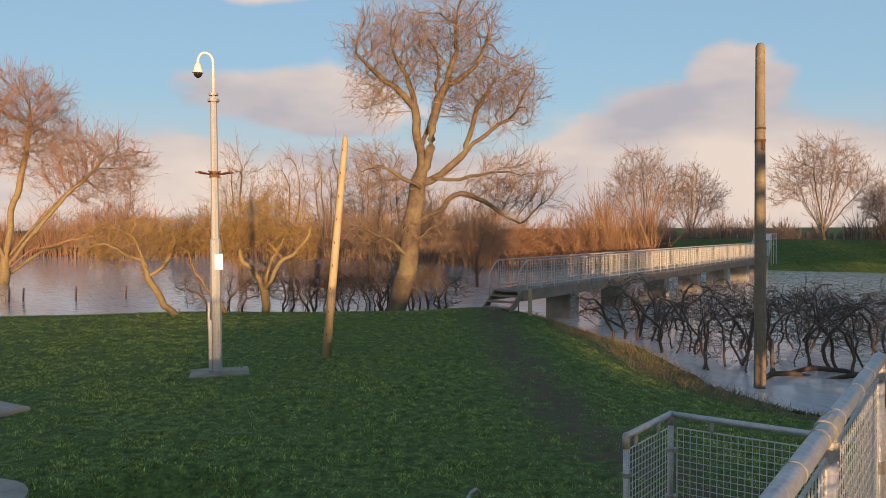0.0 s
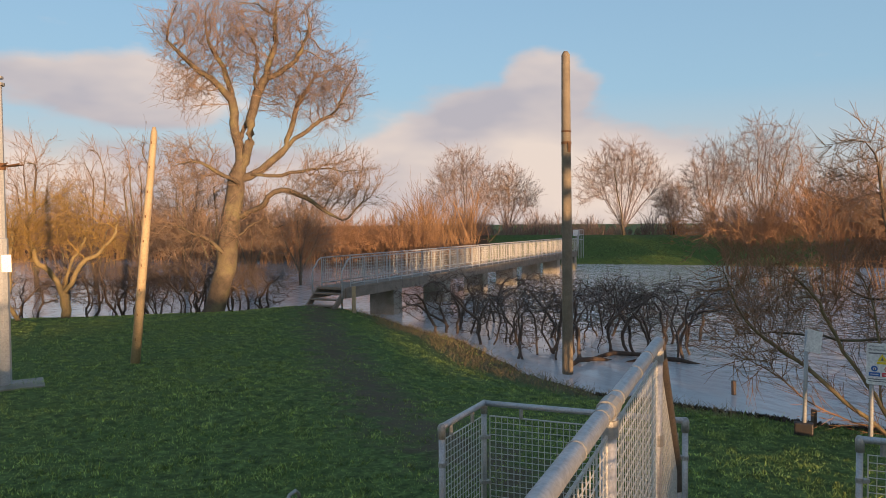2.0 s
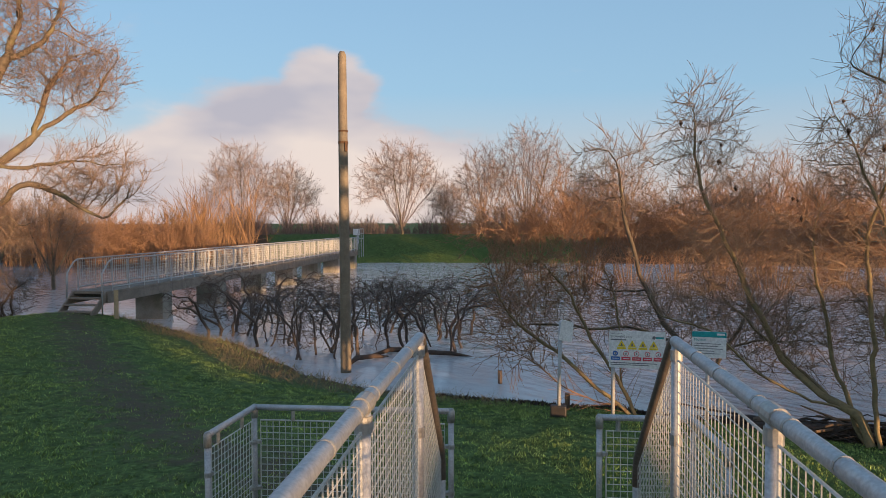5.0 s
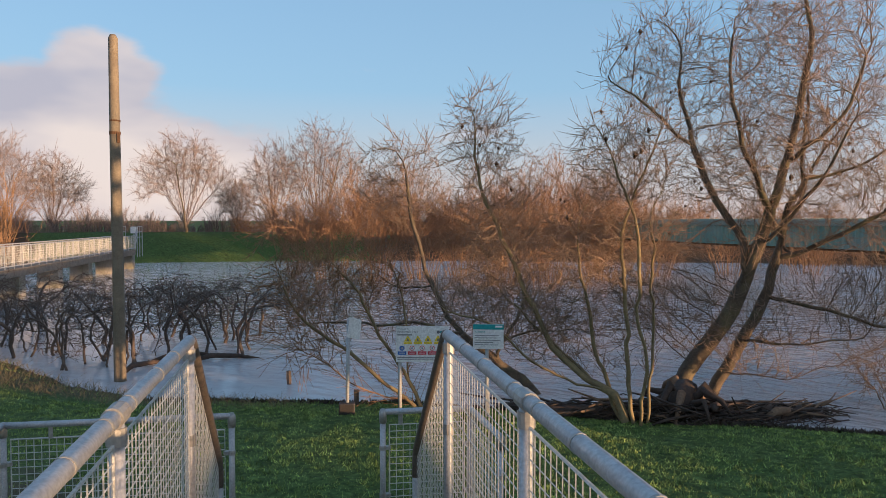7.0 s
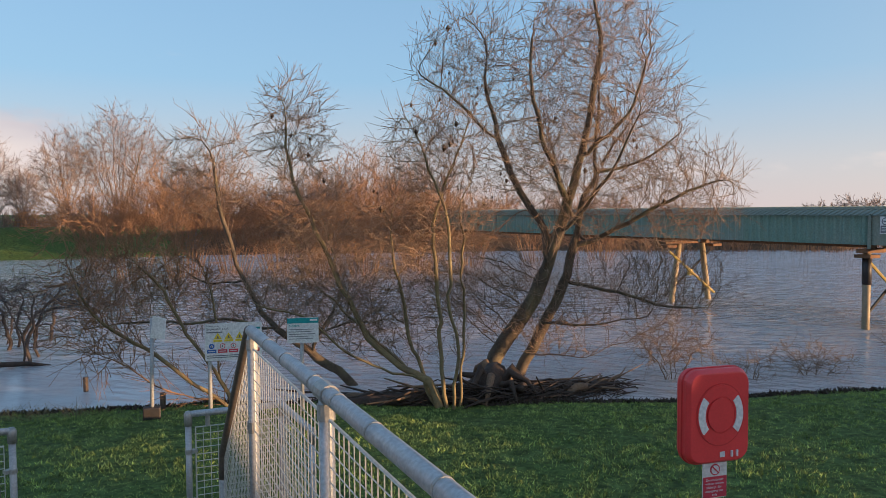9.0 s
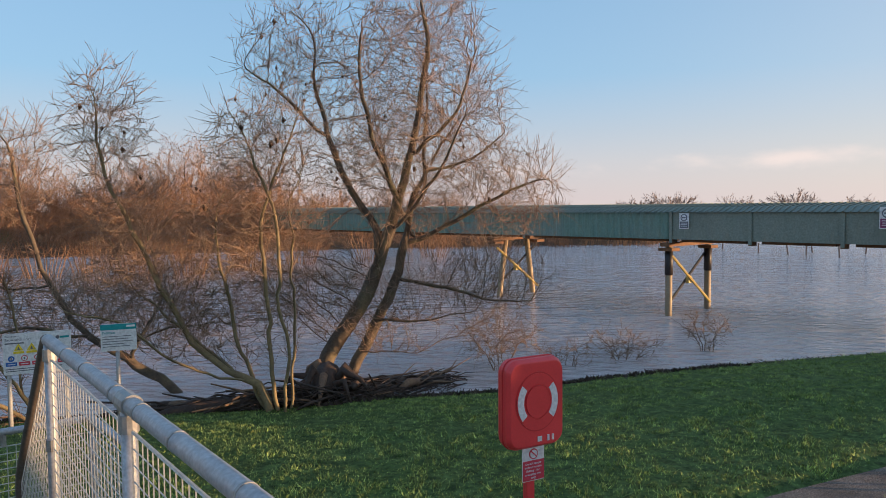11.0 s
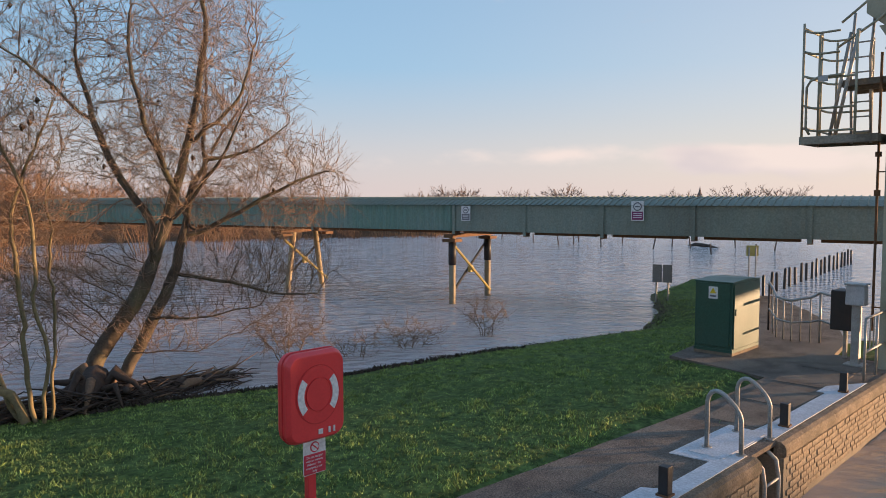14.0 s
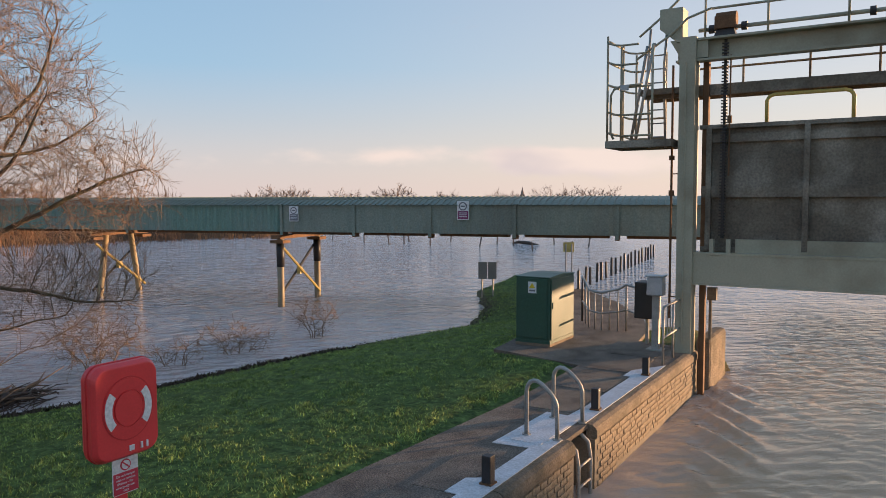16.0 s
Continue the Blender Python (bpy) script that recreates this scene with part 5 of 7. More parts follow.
# brown-backed sign by the spit, small warning sign and drowned posts
s4 = thing("back_of_sign", "grey back of a two-post sign at water edge", "sign", (26.4, -7.2, -0.6), math.degrees(math.atan2(-0.35, 0.94)) + 90)
for x in (-0.2, 0.2):
    part("post", Mesh().tube([(x, 0, -0.4), (x, 0, 1.1)], 0.03, 8), GALV_DULL, s4)
part("board", Mesh().box((-0.17, 0.05, 0.83), (0.32, 0.03, 0.62)), SIGN_BACK, s4)
part("board", Mesh().box((0.17, 0.05, 0.83), (0.32, 0.03, 0.62)), SIGN_BACK, s4)
ds = thing("warning_sign", "small sunlit yellow sign on posts in flood", "sign", (33.25, -12.9, -1.4), -100)
for x in (-0.14, 0.14):
    part("post", Mesh().tube([(x, 0, 0), (x, 0, 2.1)], 0.035, 6), GALV_DULL, ds)
part("board", Mesh().box((0, 0.05, 1.95), (0.50, 0.03, 0.46)), YELLOW, ds)

post_proto = thing("mooring_post", "dark drowned timber mooring post", "post", (28.2, -11.4, -1.6), 0, "posts standing in the flood")
part("shaft", Mesh().tube([(0, 0, 0), (0.0, 0, 1.55), (0, 0, 1.6)], [0.06, 0.055, 0.03], 7), BLACK, post_proto)
for i in range(1, 19):
    k = i / 18
    copy_thing(post_proto, pose(28.2 + 14.5 * k, -11.4 - 10.6 * k, -1.6 + 0.06 * math.sin(i * 2.3), 1.5 * math.sin(i * 1.7), 1.5 * math.cos(i * 2.9), 40 * i))
stake = thing("fence_stake", "thin dark fence stake in open flood", "post", (60.0, -9.0, -1.6), 0, "fence stakes in the flood")
part("shaft", Mesh().tube([(0, 0, 0), (0.02, 0, 1.6)], 0.05, 5), TWIG_DARK, stake)
for i, (az, d) in enumerate(((-95.5, 62), (-97.5, 60), (-99, 64), (-100.6, 58), (-102, 63), (-104.2, 57), (-105.6, 60), (-107, 58), (-108.5, 52), (-110, 60), (-111.3, 53), (-112.4, 57), (-93, 68), (-91.2, 70))):
    copy_thing(stake, pose(-d * math.sin(radians(az)), d * math.cos(radians(az)), -1.6 + 0.25 * math.sin(i * 3.1), 9 * math.sin(i * 5.3), 6 * math.cos(i * 1.9), 0))
for i, (x, y) in enumerate(((-21.5, 38.0), (-19.0, 38.4), (-16.6, 38.8), (-24.5, 37.6), (-21.9, 37.4))):
    copy_thing(stake, pose(x, y, -1.75, 2 * math.sin(i * 3), 2, 0))
fr = rail_run("field_fence_rail", "grey drowned field gate rail", [(-26.5, 37.8, -1.2), (-22.0, 37.4, -1.2)], 0.75, (0.72,), 0.03, GALV_DULL)
for i, (x, y) in enumerate(((9.6, 13.7), (9.05, 10.7))):
    copy_thing(stake, pose(x, y, -2.1 + 0.15 * i, 2, -3, 0))
drift = thing("floating_log", "dark log drifting low in the flood", "log", (57.5, -18.4, -0.8), 30)
part("trunk", Mesh().tube([(-1.5, 0, -0.05), (-0.5, 0.1, 0.12), (0.7, 0, 0.15), (1.6, -0.2, -0.02)], [0.08, 0.14, 0.13, 0.06], 7), DEAD, drift, smooth=True)

# ---------------------------------------------------------------- lifebuoy housing
lb = thing("lifebuoy_housing", "red plastic lifebuoy housing on red post", "lifebuoy", (6.0, 0.87, gz(6.0, 0.87)), LOCK_YAW)
zb = 1.29 - gz(6.0, 0.87)
W2, H2 = 0.53, 0.70
part("post", Mesh().box((0.0, 0.03, zb - 0.75), (0.075, 0.06, 1.5)), RED, lb, soft=0.008)
case = Mesh()
prof = rounded(W2, H2, 0.10, 6)
n0 = len(prof)
for off, k in ((0.085, 0.94), (0.05, 1.0), (-0.045, 1.0), (-0.085, 0.93)):
    case.v += [(a * k, off, zb + b * k) for a, b in prof]
for ring in range(3):
    for i in range(n0):
        j = (i + 1) % n0
        case.f.append((ring * n0 + i, ring * n0 + j, (ring + 1) * n0 + j, (ring + 1) * n0 + i))
case.f.append(tuple(range(n0))[::-1])
case.f.append(tuple(3 * n0 + i for i in range(n0)))
body = part("case", case, RED, lb, "rounded red plastic case", smooth=False, soft=0.006)
part("seam", Mesh().tube([(a * 1.004, 0.0, zb + b * 1.004) for a, b in prof] + [(prof[0][0] * 1.004, 0.0, zb + prof[0][1] * 1.004)], 0.007, 5), RED_DARK, body)


def annulus(r0, r1, a0, a1, y, h, seg=18):
    m = Mesh()
    for i in range(seg + 1):
        a = radians(a0 + (a1 - a0) * i / seg)
        for r, yy in ((r0, y), (r0, y - h), (r1, y - h), (r1, y)):
            m.v.append((r * math.cos(a), yy, zb + 0.02 + r * math.sin(a) * 1.12))
        if i:
            k = 4 * i
            for j in range(4):
                m.f.append((k - 4 + j, k - 4 + (j + 1) % 4, k + (j + 1) % 4, k + j))
    m.f += [(0, 1, 2, 3), tuple(4 * seg + j for j in (3, 2, 1, 0))]
    return m


part("ring_boss", annulus(0.122, 0.198, 0, 360, -0.07, 0.022, 40), RED, body, smooth=False)
for a0 in (140, -40):
    part("white_segment", annulus(0.134, 0.190, a0, a0 + 80, -0.088, 0.010), SIGN_WHITE, body, "white reflective ring segment")
part("ring_dish", annulus(0.0, 0.112, 0, 360, -0.07, 0.030, 28), RED, body)
part("rim_line", annulus(0.199, 0.208, 0, 360, -0.075, 0.013, 40), RED_DARK, body)
part("pictogram", Mesh().box((0.02, -0.089, zb - 0.275), (0.04, 0.006, 0.04)), SIGN_WHITE, body)
for x in (0.10, 0.145):
    part("latch", Mesh().box((x, -0.092, zb - 0.275), (0.014, 0.012, 0.045)), SIGN_WHITE, body)
card = part("instruction_card", Mesh().slab(rounded(0.21, 0.27, 0.012, 3), (0.01, -0.012, zb - 0.49), (1, 0, 0), (0, 0, 1), 0.006), SIGN_WHITE, lb)
part("red_panel", Mesh().box((0.01, -0.021, zb - 0.54), (0.20, 0.006, 0.155)), SIGN_RED, card)
part("no_entry_ring", Mesh().slab(disc(0.042, 20), (0.01, -0.019, zb - 0.41), (1, 0, 0), (0, 0, 1), 0.004), SIGN_RED, card)
part("ring_field", Mesh().slab(disc(0.033, 20), (0.01, -0.0235, zb - 0.41), (1, 0, 0), (0, 0, 1), 0.003), SIGN_WHITE, card)
part("slash", Mesh().slab([(-0.032, 0.022), (-0.026, 0.03), (0.032, -0.022), (0.026, -0.03)], (0.01, -0.027, zb - 0.41), (1, 0, 0), (0, 0, 1), 0.003), SIGN_RED, card)
for k, (words, indent) in enumerate((("Do not tamper", 0.0), ("with or remove", -0.004), ("lifebuoy - for", 0.006), ("emergency use", -0.004), ("only", 0.055))):
    text(words, 0.025, (-0.072 + indent, -0.0265, zb - 0.484 - k * 0.028), SIGN_WHITE, card)

# concrete things on the near lawn
sl = thing("concrete_slab", "worn pale concrete slab set in lawn", "slab", (-7.1, 11.5, gz(-7.1, 11.5)), -30)
part("slab", Mesh().box((0, 0, 0.03), (1.2, 0.7, 0.08)), CONCRETE, sl, soft=0.02)
sl2 = thing("lock_corner_stone", "grey rounded concrete corner at lock edge", "stone", (-5.05, 7.45, -0.05), -42)
part("block", Mesh().tube([(0, 0, 0), (0, 0, 0.10), (0, 0, 0.13)], [0.75, 0.75, 0.66], 24), CONCRETE, sl2)
sl3 = thing("mooring_ring", "galvanised mooring hoop in lawn", "mooring ring", (0.30, 7.55, gz(0.3, 7.55)), 60)
part("hoop", Mesh().tube([(-0.14, 0, 0), (-0.13, 0, 0.06), (-0.06, 0, 0.115), (0.06, 0, 0.115), (0.13, 0, 0.06), (0.14, 0, 0)], 0.02, 8), GALV_DULL, sl3, smooth=True)

# ---------------------------------------------------------------- trees
def unit(a):
    return a / np.maximum(np.linalg.norm(a, axis=-1, keepdims=True), 1e-9)


def tubes_mesh(name, runs, mats):
    """One mesh from runs of tubes: (points B x n x 3, radii B x n, sides, material index)."""
    vs, fs, mi, base = [], [], [], 0
    for P, R, sides, slot in runs:
        B, n, _ = P.shape
        T = np.empty_like(P)
        T[:, 1:-1] = P[:, 2:] - P[:, :-2]
        T[:, 0], T[:, -1] = P[:, 1] - P[:, 0], P[:, -1] - P[:, -2]
        T = unit(T)
        ref = np.where(np.abs(T[:, :1, 2:3]) > 0.85, np.array([1.0, 0.13, 0]), np.array([0.07, 0, 1.0]))
        E1 = unit(np.cross(T, np.broadcast_to(ref, T.shape)))
        E2 = np.cross(E1, T)
        a = 2 * np.pi * np.arange(sides) / sides
        ring = P[:, :, None, :] + R[:, :, None, None] * (E1[:, :, None, :] * np.cos(a)[None, None, :, None] + E2[:, :, None, :] * np.sin(a)[None, None, :, None])
        vs.append(ring.reshape(-1, 3))
        b = np.arange(B)[:, None, None] * n * sides
        i = np.arange(n - 1)[None, :, None] * sides
        k = np.arange(sides)[None, None, :]
        k2 = (k + 1) % sides
        q = np.stack([b + i + k, b + i + k2, b + i + sides + k2, b + i + sides + k], -1).reshape(-1, 4) + base
        fs.append(q)
        mi.append(np.full(len(q), slot))
        base += B * n * sides
    v, f, mi = np.concatenate(vs), np.concatenate(fs), np.concatenate(mi)
    me = bpy.data.meshes.new(name)
    me.vertices.add(len(v))
    me.vertices.foreach_set("co", v.astype(np.float32).ravel())
    me.loops.add(f.size)
    me.loops.foreach_set("vertex_index", f.astype(np.int32).ravel())
    me.polygons.add(len(f))
    me.polygons.foreach_set("loop_start", (np.arange(len(f)) * 4).astype(np.int32))
    me.polygons.foreach_set("use_smooth", np.ones(len(f), bool))
    for m in mats:
        me.materials.append(m)
    me.polygons.foreach_set("material_index", mi.astype(np.int32))
    me.update()
    return me


def resample(pts, n):
    pts = np.array(pts, float)
    seg = np.linalg.norm(np.diff(pts, axis=0), axis=1)
    s = np.concatenate([[0], np.cumsum(seg)])
    t = np.linspace(0, s[-1], n)
    out = np.stack([np.interp(t, s, pts[:, k]) for k in range(3)], 1)
    for _ in range(2):
        out[1:-1] = 0.25 * out[:-2] + 0.5 * out[1:-1] + 0.25 * out[2:]
    return out


def sprout(g, P, R, k, angle, length, rad, n, wander, lift, t0=0.2, spread=0.35, min_r=0.004, top_short=0.5, t1=1.0):
    """k side shoots from each run; returns their points and radii."""
    B, m, _ = P.shape
    t = t0 + (t1 - t0) * (np.arange(k)[None, :] + g.random((B, k))) / k
    x = t * (m - 1)
    i = np.minimum(x.astype(int), m - 2)
    fr = (x - i)[..., None]
    rows = np.arange(B)[:, None]
    A = P[rows, i] * (1 - fr) + P[rows, i + 1] * fr
    D = unit(P[rows, i + 1] - P[rows, i])
    r0 = R[rows, i] * (1 - fr[..., 0]) + R[rows, i + 1] * fr[..., 0]
    rnd = unit(g.normal(size=D.shape))
    side = unit(np.cross(D, rnd))
    ang = np.radians(angle) * (1 + spread * g.normal(size=(B, k, 1)))
    D = unit(D * np.cos(ang) + side * np.sin(ang))
    plen = np.linalg.norm(np.diff(P, axis=1), axis=2).sum(1)[:, None]
    L = (length * plen * (1 - top_short * (t - t0)) * (0.6 + 0.8 * g.random((B, k))))
    A, D, L, r0 = A.reshape(-1, 3), D.reshape(-1, 3), L.ravel(), r0.ravel()
    pts = [A]
    for s in range(n - 1):
        D = unit(D + wander * g.normal(size=D.shape) + np.array([0, 0, lift]))
        pts.append(pts[-1] + D * (L / (n - 1))[:, None])
    Pn = np.stack(pts, 1)
    rs = np.maximum(r0 * rad, min_r)
    Rn = rs[:, None] * np.linspace(1, 0.35, n)[None, :]
    return Pn, np.maximum(Rn, min_r * 0.6)


def grow_tree(name, label, place, stems, levels, bark, twig, seed, category="tree", group="", yaw=None, sides0=9, wood_levels=2):
    """stems: (list of (r, depth, z), base radius, tip radius) in a frame whose r runs to the right as seen from the footbridge."""
    g = np.random.default_rng(seed)
    yaw = math.degrees(math.atan2(place[1], place[0])) - 90 if yaw is None else yaw
    t = thing(name, label, category, place, yaw, group)
    n0 = 14
    P = np.stack([resample(s[0], n0) for s in stems])
    jig = np.cumsum(g.normal(size=P.shape) * 0.02, axis=1)
    jig -= jig[:, :1]
    P = P + jig * np.linalg.norm(P[:, -1] - P[:, 0], axis=1)[:, None, None] * 0.12
    R = np.stack([np.linspace(s[1], s[2], n0) for s in stems])
    wood, fine = [(P, R, sides0, 0)], []
    for li, lv in enumerate(levels):
        P, R = sprout(g, P, R, **lv)
        if li + 1 < wood_levels:
            wood.append((P, R, 5, 0))
        else:
            fine.append((P, R, 3, 0))
    if category == "bush":
        ob = new("crown", tubes_mesh("crown", wood + [(p, r, n, 1) for p, r, n, _ in fine], [bark, twig]))
        ob.parent = t
        tagged(ob, kind="stuff")
        return t
    ob = new("trunk", tubes_mesh("trunk", wood, [bark]))
    ob.parent = t
    ob = new("crown", tubes_mesh("crown", fine, [twig]))
    ob.parent = t
    tagged(ob, kind="stuff")
    return t


def lv(k, angle, length, rad, n, wander, lift, **kw):
    return dict(k=k, angle=angle, length=length, rad=rad, n=n, wander=wander, lift=lift, **kw)


# crowns that fill a given outline: branches grow towards free space, twigs finish them
def colony(g, stems, crowns, step, kill, jitter, up, most=9000):
    """Nodes, parents and count of stem nodes; stems are guide lines, crowns ellipsoids (centre, radii, number of buds)."""
    pos, par = np.zeros((most, 3)), np.full(most, -1)
    n = 0
    for si, (pts, _) in enumerate(stems):
        length = sum(math.dist(a, b) for a, b in zip(pts, pts[1:]))
        m = max(4, int(length / step) + 1)
        curve = resample(pts, m)
        jig = np.cumsum(g.normal(size=curve.shape) * jitter * step * 0.75, axis=0)
        curve = curve + jig - jig[0]
        last = -1
        if si and n:
            last = int(np.argmin(np.linalg.norm(pos[:n] - curve[0], axis=1)))
            if np.linalg.norm(pos[last] - curve[0]) < step * 0.7 or pts[0][2] > 0.3:
                curve = curve[1:]
            else:
                last = -1
        for p in curve:
            pos[n], par[n] = p, last
            last = n
            n += 1
    buds = []
    for c, r, count in crowns:
        u = unit(g.normal(size=(count, 3))) * (g.random((count, 1)) ** 0.40)
        buds.append(np.array(c) + u * np.array(r) * 0.94 * (1 + 0.10 * g.normal(size=(count, 1))))
    A = np.concatenate(buds)
    d = np.linalg.norm(A[:, None] - pos[None, :n], axis=2)
    near, dist = d.argmin(1), d.min(1)
    kids = np.bincount(par[:n][par[:n] >= 0], minlength=most)
    for _ in range(110):
        keep = dist > kill
        A, near, dist = A[keep], near[keep], dist[keep]
        act = (dist < step * 9) & (kids[near] < 4)
        if not act.any():
            break
        src, inv = np.unique(near[act], return_inverse=True)
        pull = np.zeros((len(src), 3))
        np.add.at(pull, inv, unit(A[act] - pos[near[act]]))
        old_dir = unit(pos[src] - pos[np.maximum(par[src], 0)])
        go = unit(unit(pull) + 0.35 * old_dir + jitter * g.normal(size=pull.shape) + np.array([0, 0, up]))
        k = min(len(src), most - n)
        if k <= 0:
            break
        pos[n:n + k], par[n:n + k] = pos[src[:k]] + go[:k] * step, src[:k]
        kids[src[:k]] += 1
        d = np.linalg.norm(A[:, None] - pos[None, n:n + k], axis=2)
        j, dm = d.argmin(1), d.min(1)
        better = dm < dist
        near, dist = np.where(better, j + n, near), np.minimum(dist, dm)
        n += k
    return pos[:n], par[:n]


def crown_tree(name, label, place, stems, crowns, bark, twig, seed, base=0.2, step=0.22, kill=0.35, jitter=0.22, up=0.06, tip=0.006, twigs=2, twig_len=0.5, sub=2, fine=0.0035,
               category="tree", group="", leaves=0, wood=0.022, shoots=2, thin_power=0.62, twig_lift=0.10, twig_angle=42, bend=0.16, yaw=None):
    """A bare tree: stems as (points, weight) in a frame whose x runs to the right as seen from the lock footbridge."""
    g = np.random.default_rng(seed)
    yaw = math.degrees(math.atan2(place[1], place[0])) - 90 if yaw is None else yaw
    t = thing(name, label, category, place, yaw, group)
    pos, par = colony(g, stems, crowns, step, kill, jitter, up)
    n = len(pos)
    tips = np.zeros(n)
    tips[np.bincount(par[par >= 0], minlength=n) == 0] = 1
    heavy, best = np.full(n, -1), np.zeros(n)
    for i in range(n - 1, -1, -1):
        p = par[i]
        if p >= 0:
            tips[p] += tips[i]
            if tips[i] > best[p]:
                best[p], heavy[p] = tips[i], i
    R = np.maximum(tip, base * (tips / tips.max()) ** thin_power)
    runs, starts = {}, [i for i in range(n) if par[i] < 0 or heavy[par[i]] != i]
    for s in starts:
        chain = [s]
        while heavy[chain[-1]] >= 0:
            chain.append(int(heavy[chain[-1]]))
        if par[s] >= 0:
            chain.insert(0, int(par[s]))
        if len(chain) < 2:
            continue
        rad = R[chain].copy()
        if par[s] >= 0:
            rad[0] = rad[1]
        rad[-1] *= 0.7
        m = 3 if len(chain) < 4 else 6 if len(chain) < 8 else 12 if len(chain) < 16 else 28
        f = np.linspace(0, len(chain) - 1, m)
        P = np.stack([np.interp(f, np.arange(len(chain)), pos[chain][:, k]) for k in range(3)], 1)
        rr = np.interp(f, np.arange(len(chain)), rad)
        big = rr.max() > wood
        key = (m, 9 if rr.max() > 0.09 else 6 if rr.max() > 0.03 else 4 if big else 3, big)
        runs.setdefault(key, []).append((P, rr))
    wood_runs, fine_runs = [], []
    for (m, sides, big), rows in runs.items():
        (wood_runs if big else fine_runs).append((np.stack([r[0] for r in rows]), np.stack([r[1] for r in rows]), sides, 0))
    thin = np.nonzero((R < wood * 0.9) & (par >= 0))[0]
    thick = np.nonzero((R >= wood * 0.9) & (pos[:, 2] > 0.6) & (par >= 0))[0]
    thin = np.concatenate([np.repeat(thin, twigs), np.repeat(thick, shoots)])
    A, D = pos[thin] - (pos[thin] - pos[par[thin]]) * g.random((len(thin), 1)), unit(pos[thin] - pos[par[thin]])
    side = unit(np.cross(D, unit(g.normal(size=D.shape))))
    ang = np.radians(twig_angle) * (1 + 0.35 * g.normal(size=(len(thin), 1)))
    D = unit(D * np.cos(ang) + side * np.sin(ang))
    L = twig_len * (0.4 + 0.9 * g.random(len(thin)))
    pts = [A]
    for _ in range(2):
        D = unit(D + bend * g.normal(size=D.shape) + np.array([0, 0, twig_lift]))
        pts.append(pts[-1] + D * (L / 2)[:, None])
    TP = np.stack(pts, 1)
    TR = fine * np.linspace(1.3, 0.65, 3)[None, :] * np.ones((len(thin), 1))
    fine_runs.append((TP, TR, 3, 0))
    ends = TP[:, -1]
    if sub:
        SP, SR = sprout(g, TP, TR, sub, 36, 0.55, 0.9, 2, 0.15, twig_lift, t0=0.15, min_r=fine * 0.75)
        fine_runs.append((SP, SR, 3, 0))
    if not wood_runs:
        wood_runs, fine_runs = fine_runs[:1], fine_runs[1:]
    ob = new("trunk", tubes_mesh("trunk", wood_runs, [bark]))
    ob.parent = t
    ob = new("crown", tubes_mesh("crown", fine_runs, [twig]))
    ob.parent = t
    tagged(ob, kind="stuff")
    if leaves:
        ends = ends[ends[:, 2] > 3.0]
        clumps = Mesh()
        for e in ends[g.choice(len(ends), leaves, replace=False)]:
            k = 0.022 + 0.026 * float(g.random())
            clumps.tube([(e[0], e[1], e[2] + k), (e[0] + 0.3 * k, e[1], e[2]), (e[0], e[1] + 0.4 * k, e[2] - 1.4 * k)], [0.3 * k, k, 0.2 * k], 5)
        tagged(part("leaf_clump", clumps, LEAF, t, "withered dark leaf clumps"), kind="stuff")
    return t


